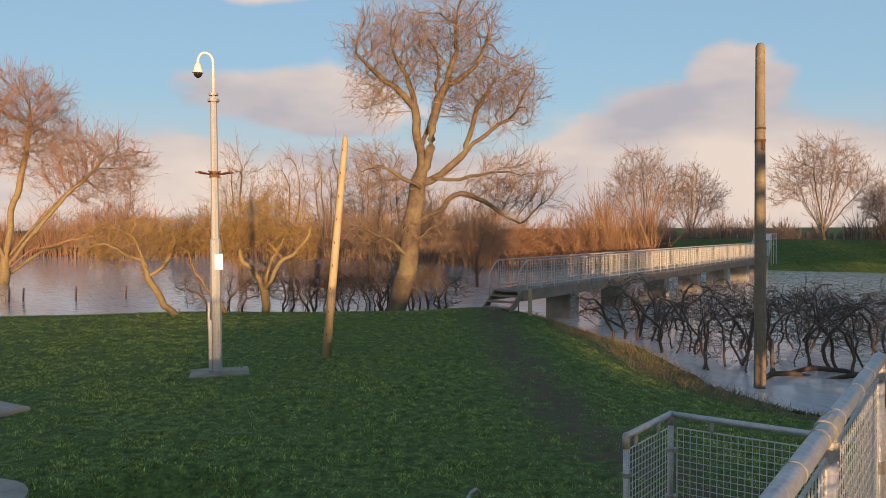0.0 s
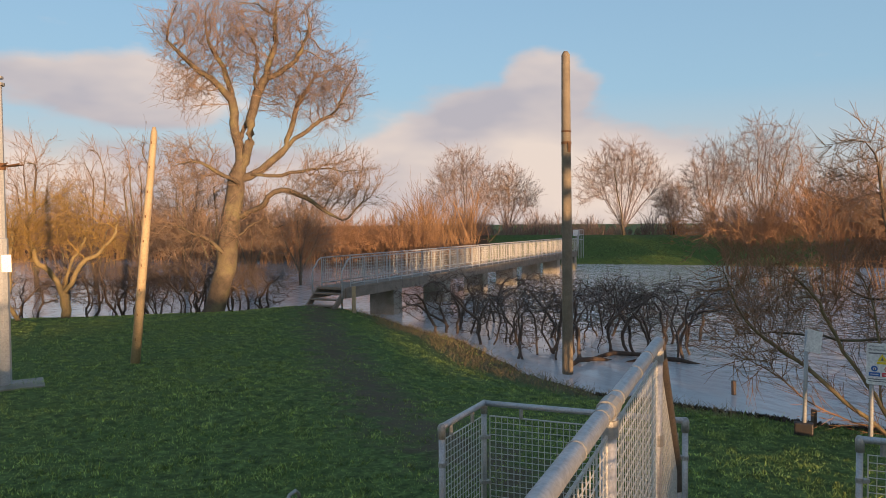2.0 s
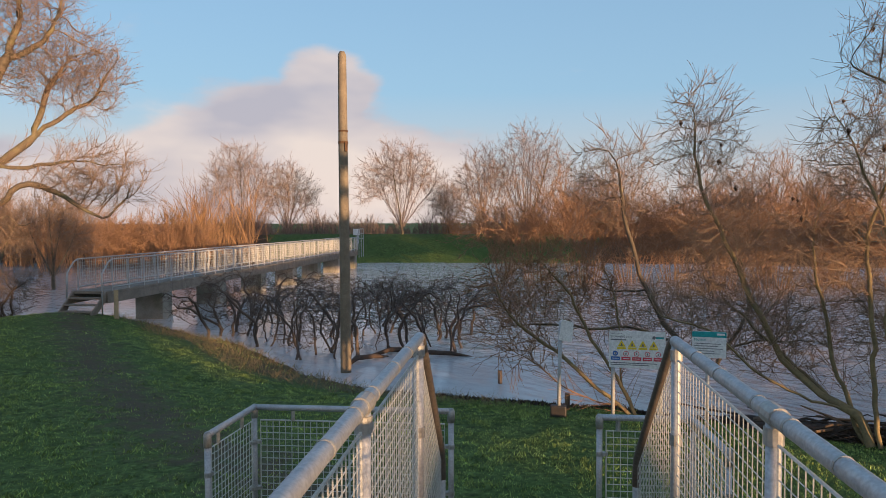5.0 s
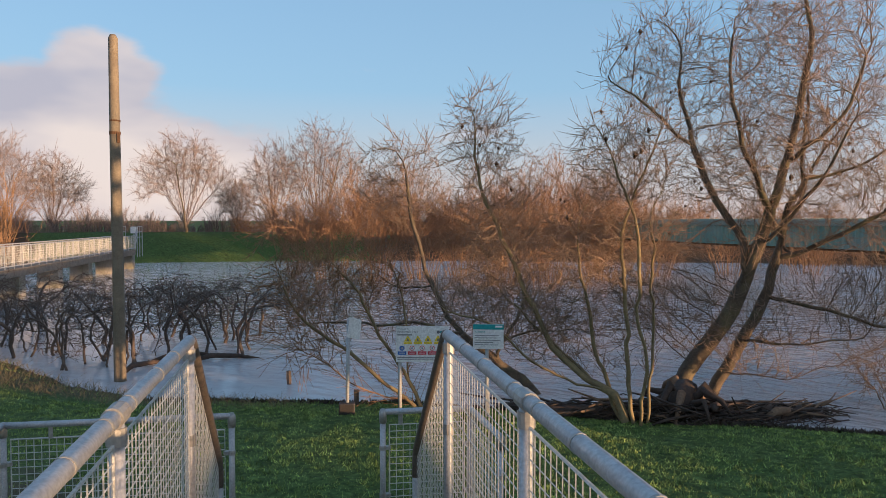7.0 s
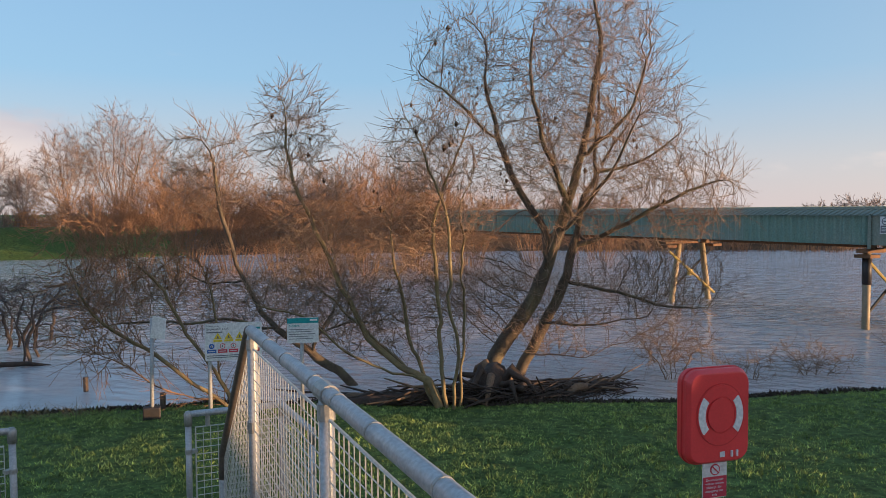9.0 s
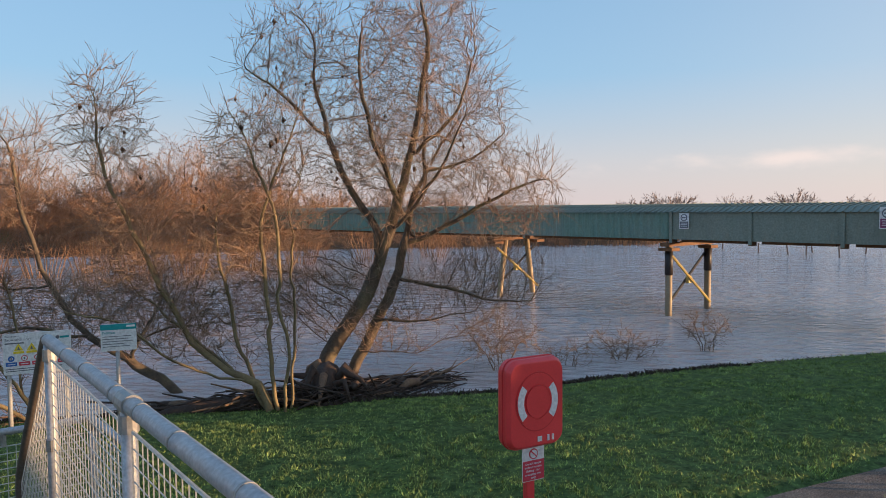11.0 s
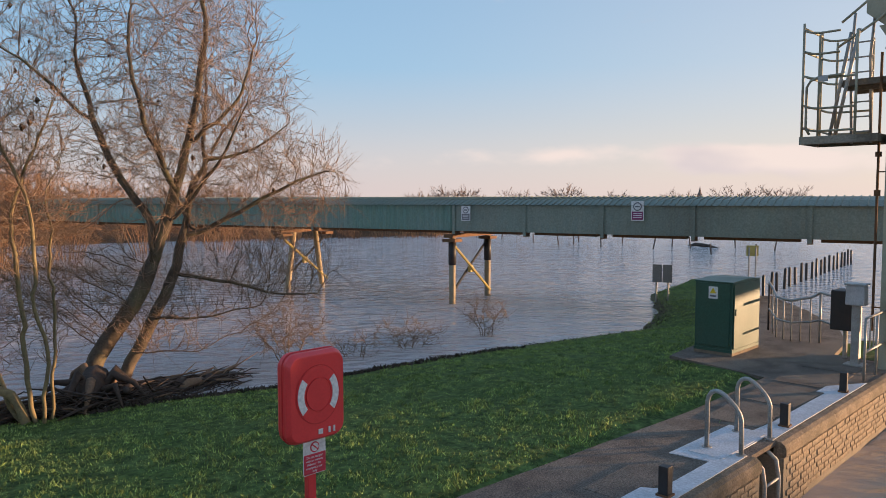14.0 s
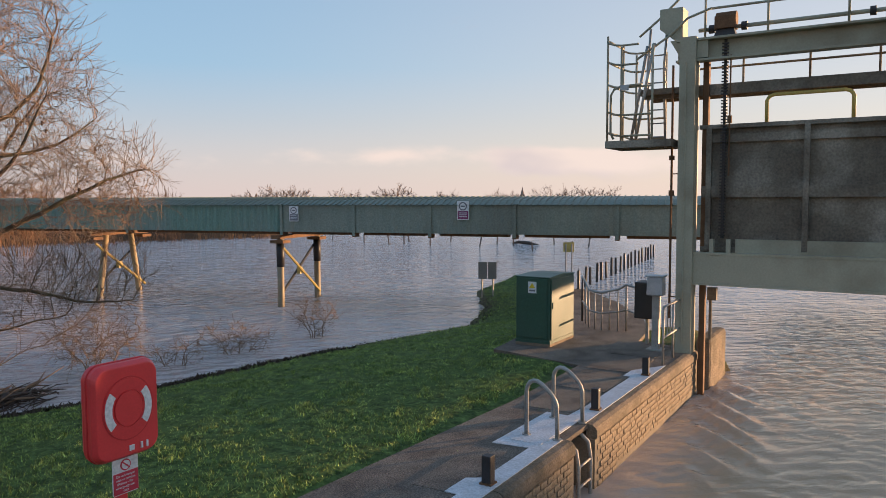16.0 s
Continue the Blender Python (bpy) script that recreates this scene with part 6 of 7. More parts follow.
# large pollard-like willow by the footbridge
crown_tree("willow_tree", "large bare leaning willow at flooded lawn edge", (-1.85, 28.4, -0.35),
           [([(0.0, 0, -0.2), (0.09, 0, 0.2), (0.52, 0, 1.67), (0.96, 0.05, 3.4), (1.18, 0.1, 4.87), (1.25, 0.1, 5.45)], 1),
            ([(1.25, 0.1, 5.45), (1.1, 0.3, 6.3), (0.81, 0.5, 7.9), (0.45, 0.8, 9.2), (-0.28, 1.0, 10.0)], 1),
            ([(1.2, 0.1, 5.3), (1.69, -0.2, 7.3), (2.27, -0.4, 8.5), (2.56, -0.5, 9.66), (2.4, -0.6, 11.0)], 1),
            ([(1.18, 0.1, 4.87), (1.69, 0.2, 5.2), (2.7, 0.4, 6.0), (3.57, 0.6, 6.75), (4.74, 0.7, 7.5)], 1),
            ([(0.96, 0.05, 3.4), (1.7, -0.5, 3.8), (2.4, -0.8, 4.4), (3.1, -1.0, 4.3), (3.87, -1.2, 3.7), (4.7, -1.4, 3.3)], 1),
            ([(1.15, 0.1, 4.7), (0.5, -0.5, 5.0), (-0.4, -0.9, 5.4)], 1), ([(1.3, 0.1, 5.1), (2.4, -0.5, 4.9), (3.6, -0.8, 5.1)], 1),
            ([(0.6, 0, 1.9), (-0.2, -0.5, 2.6), (-1.2, -0.8, 3.0)], 1), ([(0.75, 0, 2.6), (1.5, -0.3, 3.1), (1.9, -0.4, 3.3)], 1), ([(0.81, 0.5, 7.9), (-0.4, 0.4, 8.8), (-1.4, 0.4, 9.9)], 1), ([(2.27, -0.4, 8.5), (3.2, -0.6, 9.4), (3.6, -0.6, 10.4)], 1), ([(2.7, 0.4, 6.0), (3.3, 0.6, 7.4), (3.9, 0.8, 8.6)], 1), ([(1.1, 0.3, 6.3), (1.5, 0.9, 8.0), (1.4, 1.2, 9.8)], 1)],
           [((0.1, 0.6, 10.0), (2.2, 1.9, 1.9), 1147), ((2.5, -0.4, 10.3), (1.6, 1.7, 1.75), 963), ((4.3, 0.6, 8.5), (1.6, 1.6, 1.7), 889), ((-0.6, 0.4, 8.2), (1.0, 1.2, 0.9), 222), ((2.6, 0.2, 8.4), (1.6, 1.6, 1.4), 481),
            ((4.3, -1.0, 4.6), (1.9, 1.3, 1.25), 777), ((-0.6, -0.6, 5.3), (1.1, 1.0, 1.2), 276), ((-0.9, -0.7, 3.0), (1.5, 1.1, 0.9), 314), ((1.6, -0.4, 3.0), (1.1, 0.9, 0.9), 166)],
           BARK, TWIG, 5, base=0.38, step=0.22, kill=0.26, jitter=0.22, tip=0.009, twigs=2, twig_len=0.75, sub=2, fine=0.0062, wood=0.034, bend=0.1, twig_lift=0.14, twig_angle=36, thin_power=0.56)


def dome_willow(place, h, w, seed, label, bark=BARK, twig=TWIG, stems=6, buds=420, fine=0.012, trunk=0.8, droop=0.0, base=None, group="bare willows round the flood", name="willow_tree", category="tree", low=0.42):
    """A domed multi-stemmed willow, h high and w wide."""
    g = np.random.default_rng(seed)
    st = [([(0, 0, -0.3), (0.02 * w, 0, 0.5 * trunk), (0, 0, trunk)], 1)]
    for i in range(stems):
        a = -1 + 2 * (i + float(g.uniform(0.2, 0.8))) / stems
        dep = float(g.uniform(-0.3, 0.3)) * w
        top = h * (0.80 - 0.28 * a * a) * float(g.uniform(0.86, 1.05))
        st.append(([(0, 0, trunk * 0.8), (a * w * 0.13, dep * 0.4, trunk + (top - trunk) * 0.35), (a * w * 0.26, dep * 0.8, trunk + (top - trunk) * 0.75), (a * w * 0.31, dep, top)], 1))
    low *= h
    crowns = [((0, 0, (h + low) / 2), (w * 0.36, w * 0.32, (h - low) / 2), buds // 2)]
    for i in range(4):
        a = -0.75 + 0.5 * i
        ch = h * (0.62 - 0.10 * abs(a)) * float(g.uniform(0.85, 1.1))
        crowns.append(((a * w * 0.42, float(g.uniform(-0.1, 0.1)) * w, ch - droop), (w * 0.17, w * 0.2, h * 0.26), buds // 8))
    s = h / 26
    return crown_tree(name, label, place, st, crowns, bark, twig, seed, base=base or 0.017 * h, step=s, kill=s * 1.25, jitter=0.12, up=0.26, tip=fine * 1.3, twigs=2, twig_len=s * 3.2, sub=2, fine=fine, wood=fine * 4.2,
                      group=group, twig_lift=0.16, twig_angle=34, category=category)


def at(az, d):
    return -d * math.sin(radians(az)), d * math.cos(radians(az))


crown_tree("willow_tree", "bare willow with bark tinted sun-gold standing in flood", (-28.9, 48.4, -1.0),
           [([(0, 0, -0.5), (0.3, 0, 1.0), (0.4, 0, 2.0)], 1), ([(0.4, 0, 1.9), (0.6, 0.3, 5.0), (1.4, 0.5, 8.5), (2.0, 0.6, 12.0)], 1), ([(0.3, 0, 1.0), (2.0, -0.6, 3.2), (4.2, -1.0, 6.4), (6.5, -1.3, 9.0)], 1), ([(0.2, 0, 0.6), (2.2, 0.4, 2.2), (5.0, 0.8, 3.6), (9.0, 1.0, 4.6)], 1),
            ([(0.4, 0, 1.9), (-1.5, -0.4, 5.5), (-3.0, -0.8, 9.5)], 1), ([(0.4, 0, 1.8), (3.2, 1.0, 5.4), (5.4, 1.6, 7.6)], 1), ([(0.3, 0, 1.0), (1.6, -1.0, 2.6), (4.0, -1.6, 3.0), (6.4, -2.0, 3.1)], 1)],
           [((1.6, 0.3, 10.9), (3.4, 3.2, 3.7), 665), ((5.6, -0.4, 8.0), (4.0, 3.0, 2.9), 614), ((7.5, 0.2, 4.0), (3.8, 2.4, 1.2), 332), ((-3.2, -0.5, 9.5), (3.2, 3.0, 3.6), 332)],
           BARK_GOLD, TWIG_RED, 21, base=0.36, step=0.4, kill=0.46, jitter=0.2, tip=0.016, twigs=3, twig_len=1.3, sub=2, fine=0.01, wood=0.055, group="bare willows round the flood", bend=0.09, twig_lift=0.14, twig_angle=34)
for i, (az, d, h, w) in enumerate(((15.2, 47, 9.4, 4.2), (11.6, 44, 8.4, 3.4), (8.6, 46, 9.0, 4.0), (5.6, 43, 8.2, 4.4), (3.4, 45, 7.8, 4.4), (13.4, 42, 6.2, 4.0), (1.0, 47, 6.6, 4.8), (-2.6, 46, 6.0, 5.0))):
    dome_willow((*at(az, d), -1.0), h, w, 40 + i, "slender bare tree behind the flooded scrub", BARK, TWIG, stems=5, buds=380, fine=0.0085, trunk=1.0, low=0.35)
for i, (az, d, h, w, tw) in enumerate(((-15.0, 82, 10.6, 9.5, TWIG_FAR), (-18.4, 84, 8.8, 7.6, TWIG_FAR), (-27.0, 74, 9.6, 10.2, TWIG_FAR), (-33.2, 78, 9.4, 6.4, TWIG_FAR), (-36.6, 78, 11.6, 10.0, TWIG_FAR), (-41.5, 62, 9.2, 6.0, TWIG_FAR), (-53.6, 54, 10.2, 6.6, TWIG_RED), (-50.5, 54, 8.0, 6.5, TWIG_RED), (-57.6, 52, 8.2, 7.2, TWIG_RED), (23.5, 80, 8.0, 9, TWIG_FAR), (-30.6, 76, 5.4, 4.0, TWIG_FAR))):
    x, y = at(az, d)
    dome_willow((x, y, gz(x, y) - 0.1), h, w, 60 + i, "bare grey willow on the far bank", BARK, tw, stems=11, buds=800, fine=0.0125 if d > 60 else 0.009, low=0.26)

# small lichened trees at the lawn edge, low-sun gold put into their colour
crown_tree("elder_tree", "small crooked tree with lichened branches tinted sun-gold", (-6.5, 26.3, -0.6),
           [([(0.1, 0, -0.2), (0.08, 0, 0.5), (0.16, 0, 1.22)], 1), ([(0.16, 0, 1.22), (-0.38, 0.2, 2.3), (-1.05, 0.4, 3.4)], 1), ([(0.16, 0, 1.22), (0.7, -0.2, 2.16), (1.5, -0.3, 2.7), (1.63, -0.2, 3.5)], 1), ([(0.16, 0, 1.22), (0.2, 0.4, 2.3), (0.4, 0.6, 3.4)], 1)],
           [((0.1, 0.1, 3.7), (1.6, 1.2, 1.15), 384), ((-1.1, 0, 2.9), (0.9, 0.9, 0.8), 140), ((1.6, 0, 3.0), (0.8, 0.8, 0.9), 140)], BARK_GOLD, TWIG_GOLD, 81, base=0.15, step=0.15, kill=0.18, jitter=0.4, tip=0.0085, twigs=2, twig_len=0.42, sub=2, fine=0.0058, wood=0.03, group="lichened shore trees", twig_lift=0.02, bend=0.2)
crown_tree("elder_tree", "leaning multi-stemmed tree with lichened branches tinted sun-gold", (-7.6, 25.3, -0.6),
           [([(-0.2, 0, -0.1), (-0.38, 0, 0.05), (-1.1, -0.1, 0.52), (-1.74, -0.2, 1.04), (-2.0, -0.3, 1.94), (-2.26, -0.3, 2.72), (-3.1, -0.3, 3.3)], 1), ([(0.4, 0, 0.0), (-0.06, 0.1, 1.17), (-0.44, 0.2, 1.55), (-0.9, 0.3, 2.4), (-1.0, 0.3, 3.2)], 1),
            ([(-0.06, 0.1, 1.17), (0.2, 0.3, 2.2), (0.3, 0.3, 3.2)], 1), ([(-2.0, -0.3, 1.94), (-1.6, 0.1, 2.6), (-1.4, 0.3, 3.3)], 1), ([(-2.1, -0.3, 2.2), (-3.0, -0.4, 2.6), (-3.9, -0.5, 2.9)], 1)],
           [((-1.9, 0, 3.1), (1.95, 1.1, 0.8), 422), ((-0.06, 0.2, 3.4), (1.0, 0.9, 0.9), 192), ((-3.6, -0.3, 2.8), (0.9, 0.7, 0.6), 115)], BARK_GOLD, TWIG_GOLD, 82, base=0.11, step=0.15, kill=0.18, jitter=0.4, tip=0.0085, twigs=2, twig_len=0.42, sub=2, fine=0.0058, wood=0.03, group="lichened shore trees", twig_lift=0.02, bend=0.2)

# the tree group by the notices
crown_tree("willow_tree", "large leaning willow rooted at flooded bank", (14.2, 6.35, -0.75),
           [([(-0.5, 0, -0.1), (-0.35, 0, 0.5), (0.14, 0, 1.18), (0.72, 0, 2.25), (1.02, -0.1, 3.13), (1.16, -0.2, 3.7), (1.41, -0.4, 4.6), (1.6, -0.5, 5.7), (1.7, -0.6, 6.7), (1.5, -0.6, 7.6)], 1),
            ([(0.1, 0.2, -0.1), (0.2, 0.25, 0.25), (0.80, 0.3, 1.10), (1.30, 0.4, 2.0), (1.5, 0.5, 2.83), (1.7, 0.6, 3.7), (2.09, 0.7, 4.4), (2.7, 0.8, 5.3)], 1),
            ([(0.72, 0, 2.25), (0.58, 0.2, 3.3), (0.04, 0.4, 4.1), (-0.35, 0.6, 5.08), (-0.69, 0.7, 6.06), (-0.64, 0.7, 7.13)], 1), ([(-0.35, 0.6, 5.08), (-1.2, 0.4, 6.0), (-2.0, 0.3, 6.5)], 1),
            ([(1.5, 0.5, 2.83), (2.0, 0.3, 3.1), (2.87, 0.1, 3.5), (3.65, 0, 3.95), (4.3, 0, 4.0)], 1), ([(1.21, 0.4, 2.05), (2.2, 0, 1.95), (3.07, -0.3, 1.66), (3.9, -0.4, 1.6)], 1),
            ([(0.2, 0.2, 0.6), (1.5, -0.3, 0.6), (2.29, -0.5, 1.08), (2.9, -0.6, 1.5)], 1), ([(0.63, 0.3, 1.18), (1.7, -0.4, 1.3), (2.68, -0.6, 1.47)], 1), ([(1.02, -0.1, 3.13), (1.9, -0.8, 4.4), (2.2, -1.1, 5.4)], 1), ([(1.5, 0.5, 2.83), (1.0, 1.2, 4.2), (0.7, 1.5, 5.4)], 1), ([(1.16, -0.2, 3.7), (0.7, -0.6, 4.8), (0.4, -0.8, 6.0), (0.5, -0.8, 7.0)], 1), ([(1.7, 0.6, 3.7), (1.8, 1.0, 5.0), (2.0, 1.2, 6.4)], 1), ([(1.41, -0.4, 4.6), (2.3, -0.6, 5.4), (2.7, -0.7, 6.5)], 1), ([(2.09, 0.7, 4.4), (3.0, 0.5, 4.7), (3.5, 0.4, 5.2)], 1)],
           [((1.5, -0.1, 5.3), (2.05, 1.9, 2.4), 1872), ((3.45, 0.1, 3.95), (1.15, 1.1, 1.15), 536), ((-0.85, 0.5, 6.7), (1.3, 1.2, 1.3), 488), ((1.6, -0.2, 7.4), (1.35, 1.3, 1.1), 536), ((2.9, -0.3, 2.1), (1.5, 0.9, 0.85), 373), ((0.1, 0.3, 4.4), (1.0, 1.0, 0.9), 178), ((-0.7, 0.9, 2.1), (1.3, 1.2, 1.2), 294), ((0.6, -0.3, 1.5), (1.5, 0.9, 0.9), 226)],
           BARK, TWIG, 91, base=0.165, step=0.155, kill=0.18, jitter=0.18, tip=0.0055, twigs=2, twig_len=0.52, sub=1, fine=0.004, wood=0.02, leaves=26, bend=0.09, twig_lift=0.16, twig_angle=36, shoots=3, thin_power=0.58)
crown_tree("willow_tree", "clump of slender lichened willow stems tinted sun-gold on bank", (11.25, 6.1, -0.45),
           [([(-0.07, 0, -0.1), (-0.1, 0, 0.55), (-0.27, 0.1, 1.69), (-0.39, 0.15, 2.82), (-0.27, 0.2, 3.47), (0.09, 0.2, 4.2), (0.3, 0.2, 5.0)], 1), ([(0.05, -0.1, -0.1), (0.13, -0.1, 1.2), (-0.07, -0.1, 2.33), (-0.11, -0.1, 3.2), (-0.55, -0.1, 4.2), (-0.85, -0.1, 4.8)], 1),
            ([(0.15, 0.1, -0.1), (0.2, 0.1, 1.0), (0.26, 0.1, 2.0), (0.26, 0.2, 3.2), (0.5, 0.2, 3.9)], 1), ([(-0.2, 0, -0.1), (-0.31, 0, 0.31), (-0.74, 0.1, 0.55), (-1.36, 0.3, 1.03), (-1.77, 0.4, 1.93), (-2.19, 0.5, 2.75), (-2.56, 0.6, 3.64), (-2.8, 0.6, 4.6), (-2.94, 0.7, 5.6)], 1),
            ([(-0.25, 0.1, -0.1), (-0.55, 0.2, 0.7), (-0.8, 0.3, 1.3), (-0.92, 0.4, 2.33), (-1.0, 0.4, 3.06)], 1), ([(-0.5, 0.1, 0.4), (-1.6, -0.2, 0.8), (-2.4, -0.2, 1.4), (-3.3, -0.3, 1.75)], 1), ([(-0.74, 0.1, 0.55), (-1.7, 0.8, 1.2), (-2.6, 1.2, 2.0), (-3.1, 1.3, 3.0)], 1)],
           [((-0.25, 0.1, 4.3), (0.95, 0.8, 0.9), 660), ((0.3, 0.1, 3.1), (0.6, 0.6, 0.5), 220), ((-0.8, 0.2, 2.7), (0.9, 0.8, 1.1), 340), ((-2.8, 0.6, 4.6), (0.8, 0.8, 1.2), 380), ((-2.4, 0.6, 3.1), (1.0, 0.8, 1.0), 260), ((-2.9, 0.2, 1.9), (1.0, 0.8, 0.6), 220), ((-1.3, 0.7, 1.7), (1.9, 1.0, 1.2), 412)],
           BARK_GOLD, TWIG, 92, base=0.075, step=0.12, kill=0.145, jitter=0.24, tip=0.0056, twigs=2, twig_len=0.42, sub=1, fine=0.004, wood=0.016, leaves=20, bend=0.1, twig_lift=0.14, twig_angle=38, shoots=2)
crown_tree("willow_tree", "dark leaning willow trunk rising from flood", (12.6, 9.2, -1.1),
           [([(0.3, 0, 0), (-0.31, 0, 0.56), (-1.66, 0.1, 1.52), (-2.33, 0.2, 2.45), (-2.75, 0.2, 3.2), (-3.0, 0.3, 4.47), (-3.1, 0.3, 5.2)], 1), ([(-1.66, 0.1, 1.52), (-2.6, -0.4, 1.75), (-3.8, -0.6, 1.65), (-5.2, -0.8, 1.7)], 1), ([(-2.33, 0.2, 2.45), (-3.2, 0.2, 2.6), (-4.2, 0.2, 3.2)], 1),
            ([(-0.9, 0.05, 1.0), (-0.3, 0.6, 2.2), (-0.5, 0.9, 3.6)], 1), ([(-1.2, 0.1, 1.2), (-0.2, -0.4, 1.7), (0.9, -0.6, 1.8)], 1)],
           [((-2.95, 0.3, 4.8), (1.05, 0.9, 1.15), 416), ((-4.4, -0.3, 2.3), (1.3, 0.9, 0.8), 304), ((-0.5, 0.6, 3.0), (1.1, 0.9, 1.1), 272), ((0.3, -0.4, 1.7), (1.2, 0.7, 0.5), 160), ((-1.6, 0.4, 1.9), (2.2, 0.9, 0.9), 330)],
           BARK, TWIG, 93, base=0.095, step=0.15, kill=0.19, jitter=0.24, tip=0.0062, twigs=2, twig_len=0.5, sub=1, fine=0.0045, wood=0.02, bend=0.1, twig_lift=0.12, shoots=2)
crown_tree("willow_tree", "yellowish bent willow bough beside the notices", (9.3, 9.25, -1.0),
           [([(0.2, 0, 0.1), (-0.09, 0, 0.6), (-0.58, 0, 0.95), (-1.13, 0.1, 1.36), (-1.47, 0.1, 1.7), (-2.17, 0.2, 2.12), (-2.58, 0.2, 3.0)], 1), ([(0.05, 0.05, 0.4), (-0.23, 0.2, 0.95), (-0.92, 0.3, 1.84), (-1.27, 0.3, 2.53), (-1.95, 0.4, 3.3)], 1),
            ([(-0.09, 0, 0.6), (-0.45, -0.2, 0.75), (-1.35, -0.3, 1.1), (-1.85, -0.3, 1.55)], 1), ([(-0.23, 0.2, 0.95), (-0.3, 0.5, 1.9), (-0.6, 0.6, 2.8)], 1)],
           [((-2.0, 0.1, 2.7), (0.95, 0.7, 0.8), 304), ((-1.9, -0.1, 1.7), (0.8, 0.5, 0.5), 128), ((-0.7, 0.5, 2.6), (0.7, 0.6, 0.7), 144)],
           BARK_GOLD, TWIG_RED, 94, base=0.06, step=0.13, kill=0.16, jitter=0.22, tip=0.0062, twigs=2, twig_len=0.5, sub=1, fine=0.0045, wood=0.016, bend=0.1)

# flooded thorn bushes
def bush(name, label, place, h, w, seed, twig, bark, stems=7, k=(6, 6, 5), r=0.035, group="flooded thorn bushes", lift=0.0, fine=0.006, arch=0.6, wander=0.30, angle=58, n_last=3):
    g = np.random.default_rng(seed)
    st = []
    for i in range(stems):
        a = -1 + 2 * (i + float(g.random())) / stems
        dep = float(g.uniform(-0.5, 0.5)) * w * 0.7
        st.append(([(a * 0.12 * w, dep * 0.2, 0), (a * 0.22 * w, dep * 0.5, 0.45 * h), (a * 0.38 * w, dep * 0.8, h * float(g.uniform(0.75, 1.0))), (a * 0.55 * w, dep, h * (1 - arch * abs(a)) * float(g.uniform(0.8, 1.05)))], r * float(g.uniform(0.7, 1.2)), 0.01))
    return grow_tree(name, label, place, st, [lv(k[0], angle, 0.55, 0.6, 6, wander, lift, t0=0.25, min_r=fine * 1.8), lv(k[1], angle * 0.9, 0.55, 0.55, 4, wander, lift, t0=0.15, min_r=fine * 1.3), lv(k[2], angle * 0.8, 0.6, 0.6, n_last, wander, 0, min_r=fine)], bark, twig, seed, "bush", group, wood_levels=1, sides0=6)


def thorn(place, h, w, seed, label, stems=7, buds=230):
    """A spreading bush on crooked dark stems whose feet stand in the flood."""
    g = np.random.default_rng(seed)
    st, crowns = [], []
    for i in range(stems):
        a = -1 + 2 * (i + float(g.random())) / stems
        d = float(g.uniform(-0.35, 0.35)) * w
        x0 = a * 0.22 * w + float(g.normal()) * 0.1
        lean = float(g.choice([-1, 1])) * float(g.uniform(0.1, 0.4))
        st.append(([(x0, d * 0.5, -0.2), (x0 + lean * 0.7, d * 0.6, 0.4 * h), (x0 + a * 0.12 * w + lean * 0.2, d * 0.8, 0.62 * h), (a * 0.44 * w, d, h * float(g.uniform(0.68, 0.9)))], 1))
    for a in (-0.36, 0.0, 0.36):
        crowns.append(((a * w, float(g.uniform(-0.15, 0.15)) * w, h * (0.72 - 0.2 * abs(a))), (0.27 * w, 0.25 * w, 0.30 * h), buds // 3))
    crowns.append(((float(g.uniform(-0.4, 0.4)) * w, -0.1 * w, h * 0.36), (0.3 * w, 0.2 * w, 0.14 * h), buds // 7))
    return crown_tree("thorn_bush", label, place, st, crowns, TWIG_DARK, TWIG_DARK, seed, base=0.05, step=0.14, kill=0.19, jitter=0.42, up=-0.02, tip=0.0075, twigs=2, twig_len=0.32, sub=1, fine=0.0042, wood=0.02,
                      category="bush", group="flooded thorn bushes", twig_lift=0.02, twig_angle=55, bend=0.28)


for i, (x, y, h, w) in enumerate(((6.3, 24.2, 1.9, 2.9), (6.9, 21.4, 2.0, 2.9), (7.4, 19.0, 2.25, 2.8), (8.9, 18.7, 2.3, 2.9), (10.5, 18.0, 2.2, 2.8), (9.6, 21.8, 2.3, 3.4), (12.0, 20.0, 2.2, 3.2), (8.0, 26.5, 2.2, 3.6), (12.5, 24.5, 2.0, 3.2))):
    thorn((x, y, -1.1), h * 1.06, w * 1.25, 120 + i, "dark bare thorn bush drowned in flood")
for i, (x, y, h, w) in enumerate(((-3.2, 29.8, 2.6, 3.2), (-4.6, 30.6, 2.8, 3.0), (-0.6, 30.0, 2.2, 2.5), (-6.0, 31.0, 2.6, 3.0), (-2.2, 31.2, 2.6, 3.4), (-8.6, 29.5, 2.2, 2.6))):
    thorn((x, y, -0.9), h, w * 1.3, 140 + i, "tangled dark bush at shaded flood edge", stems=10, buds=560)
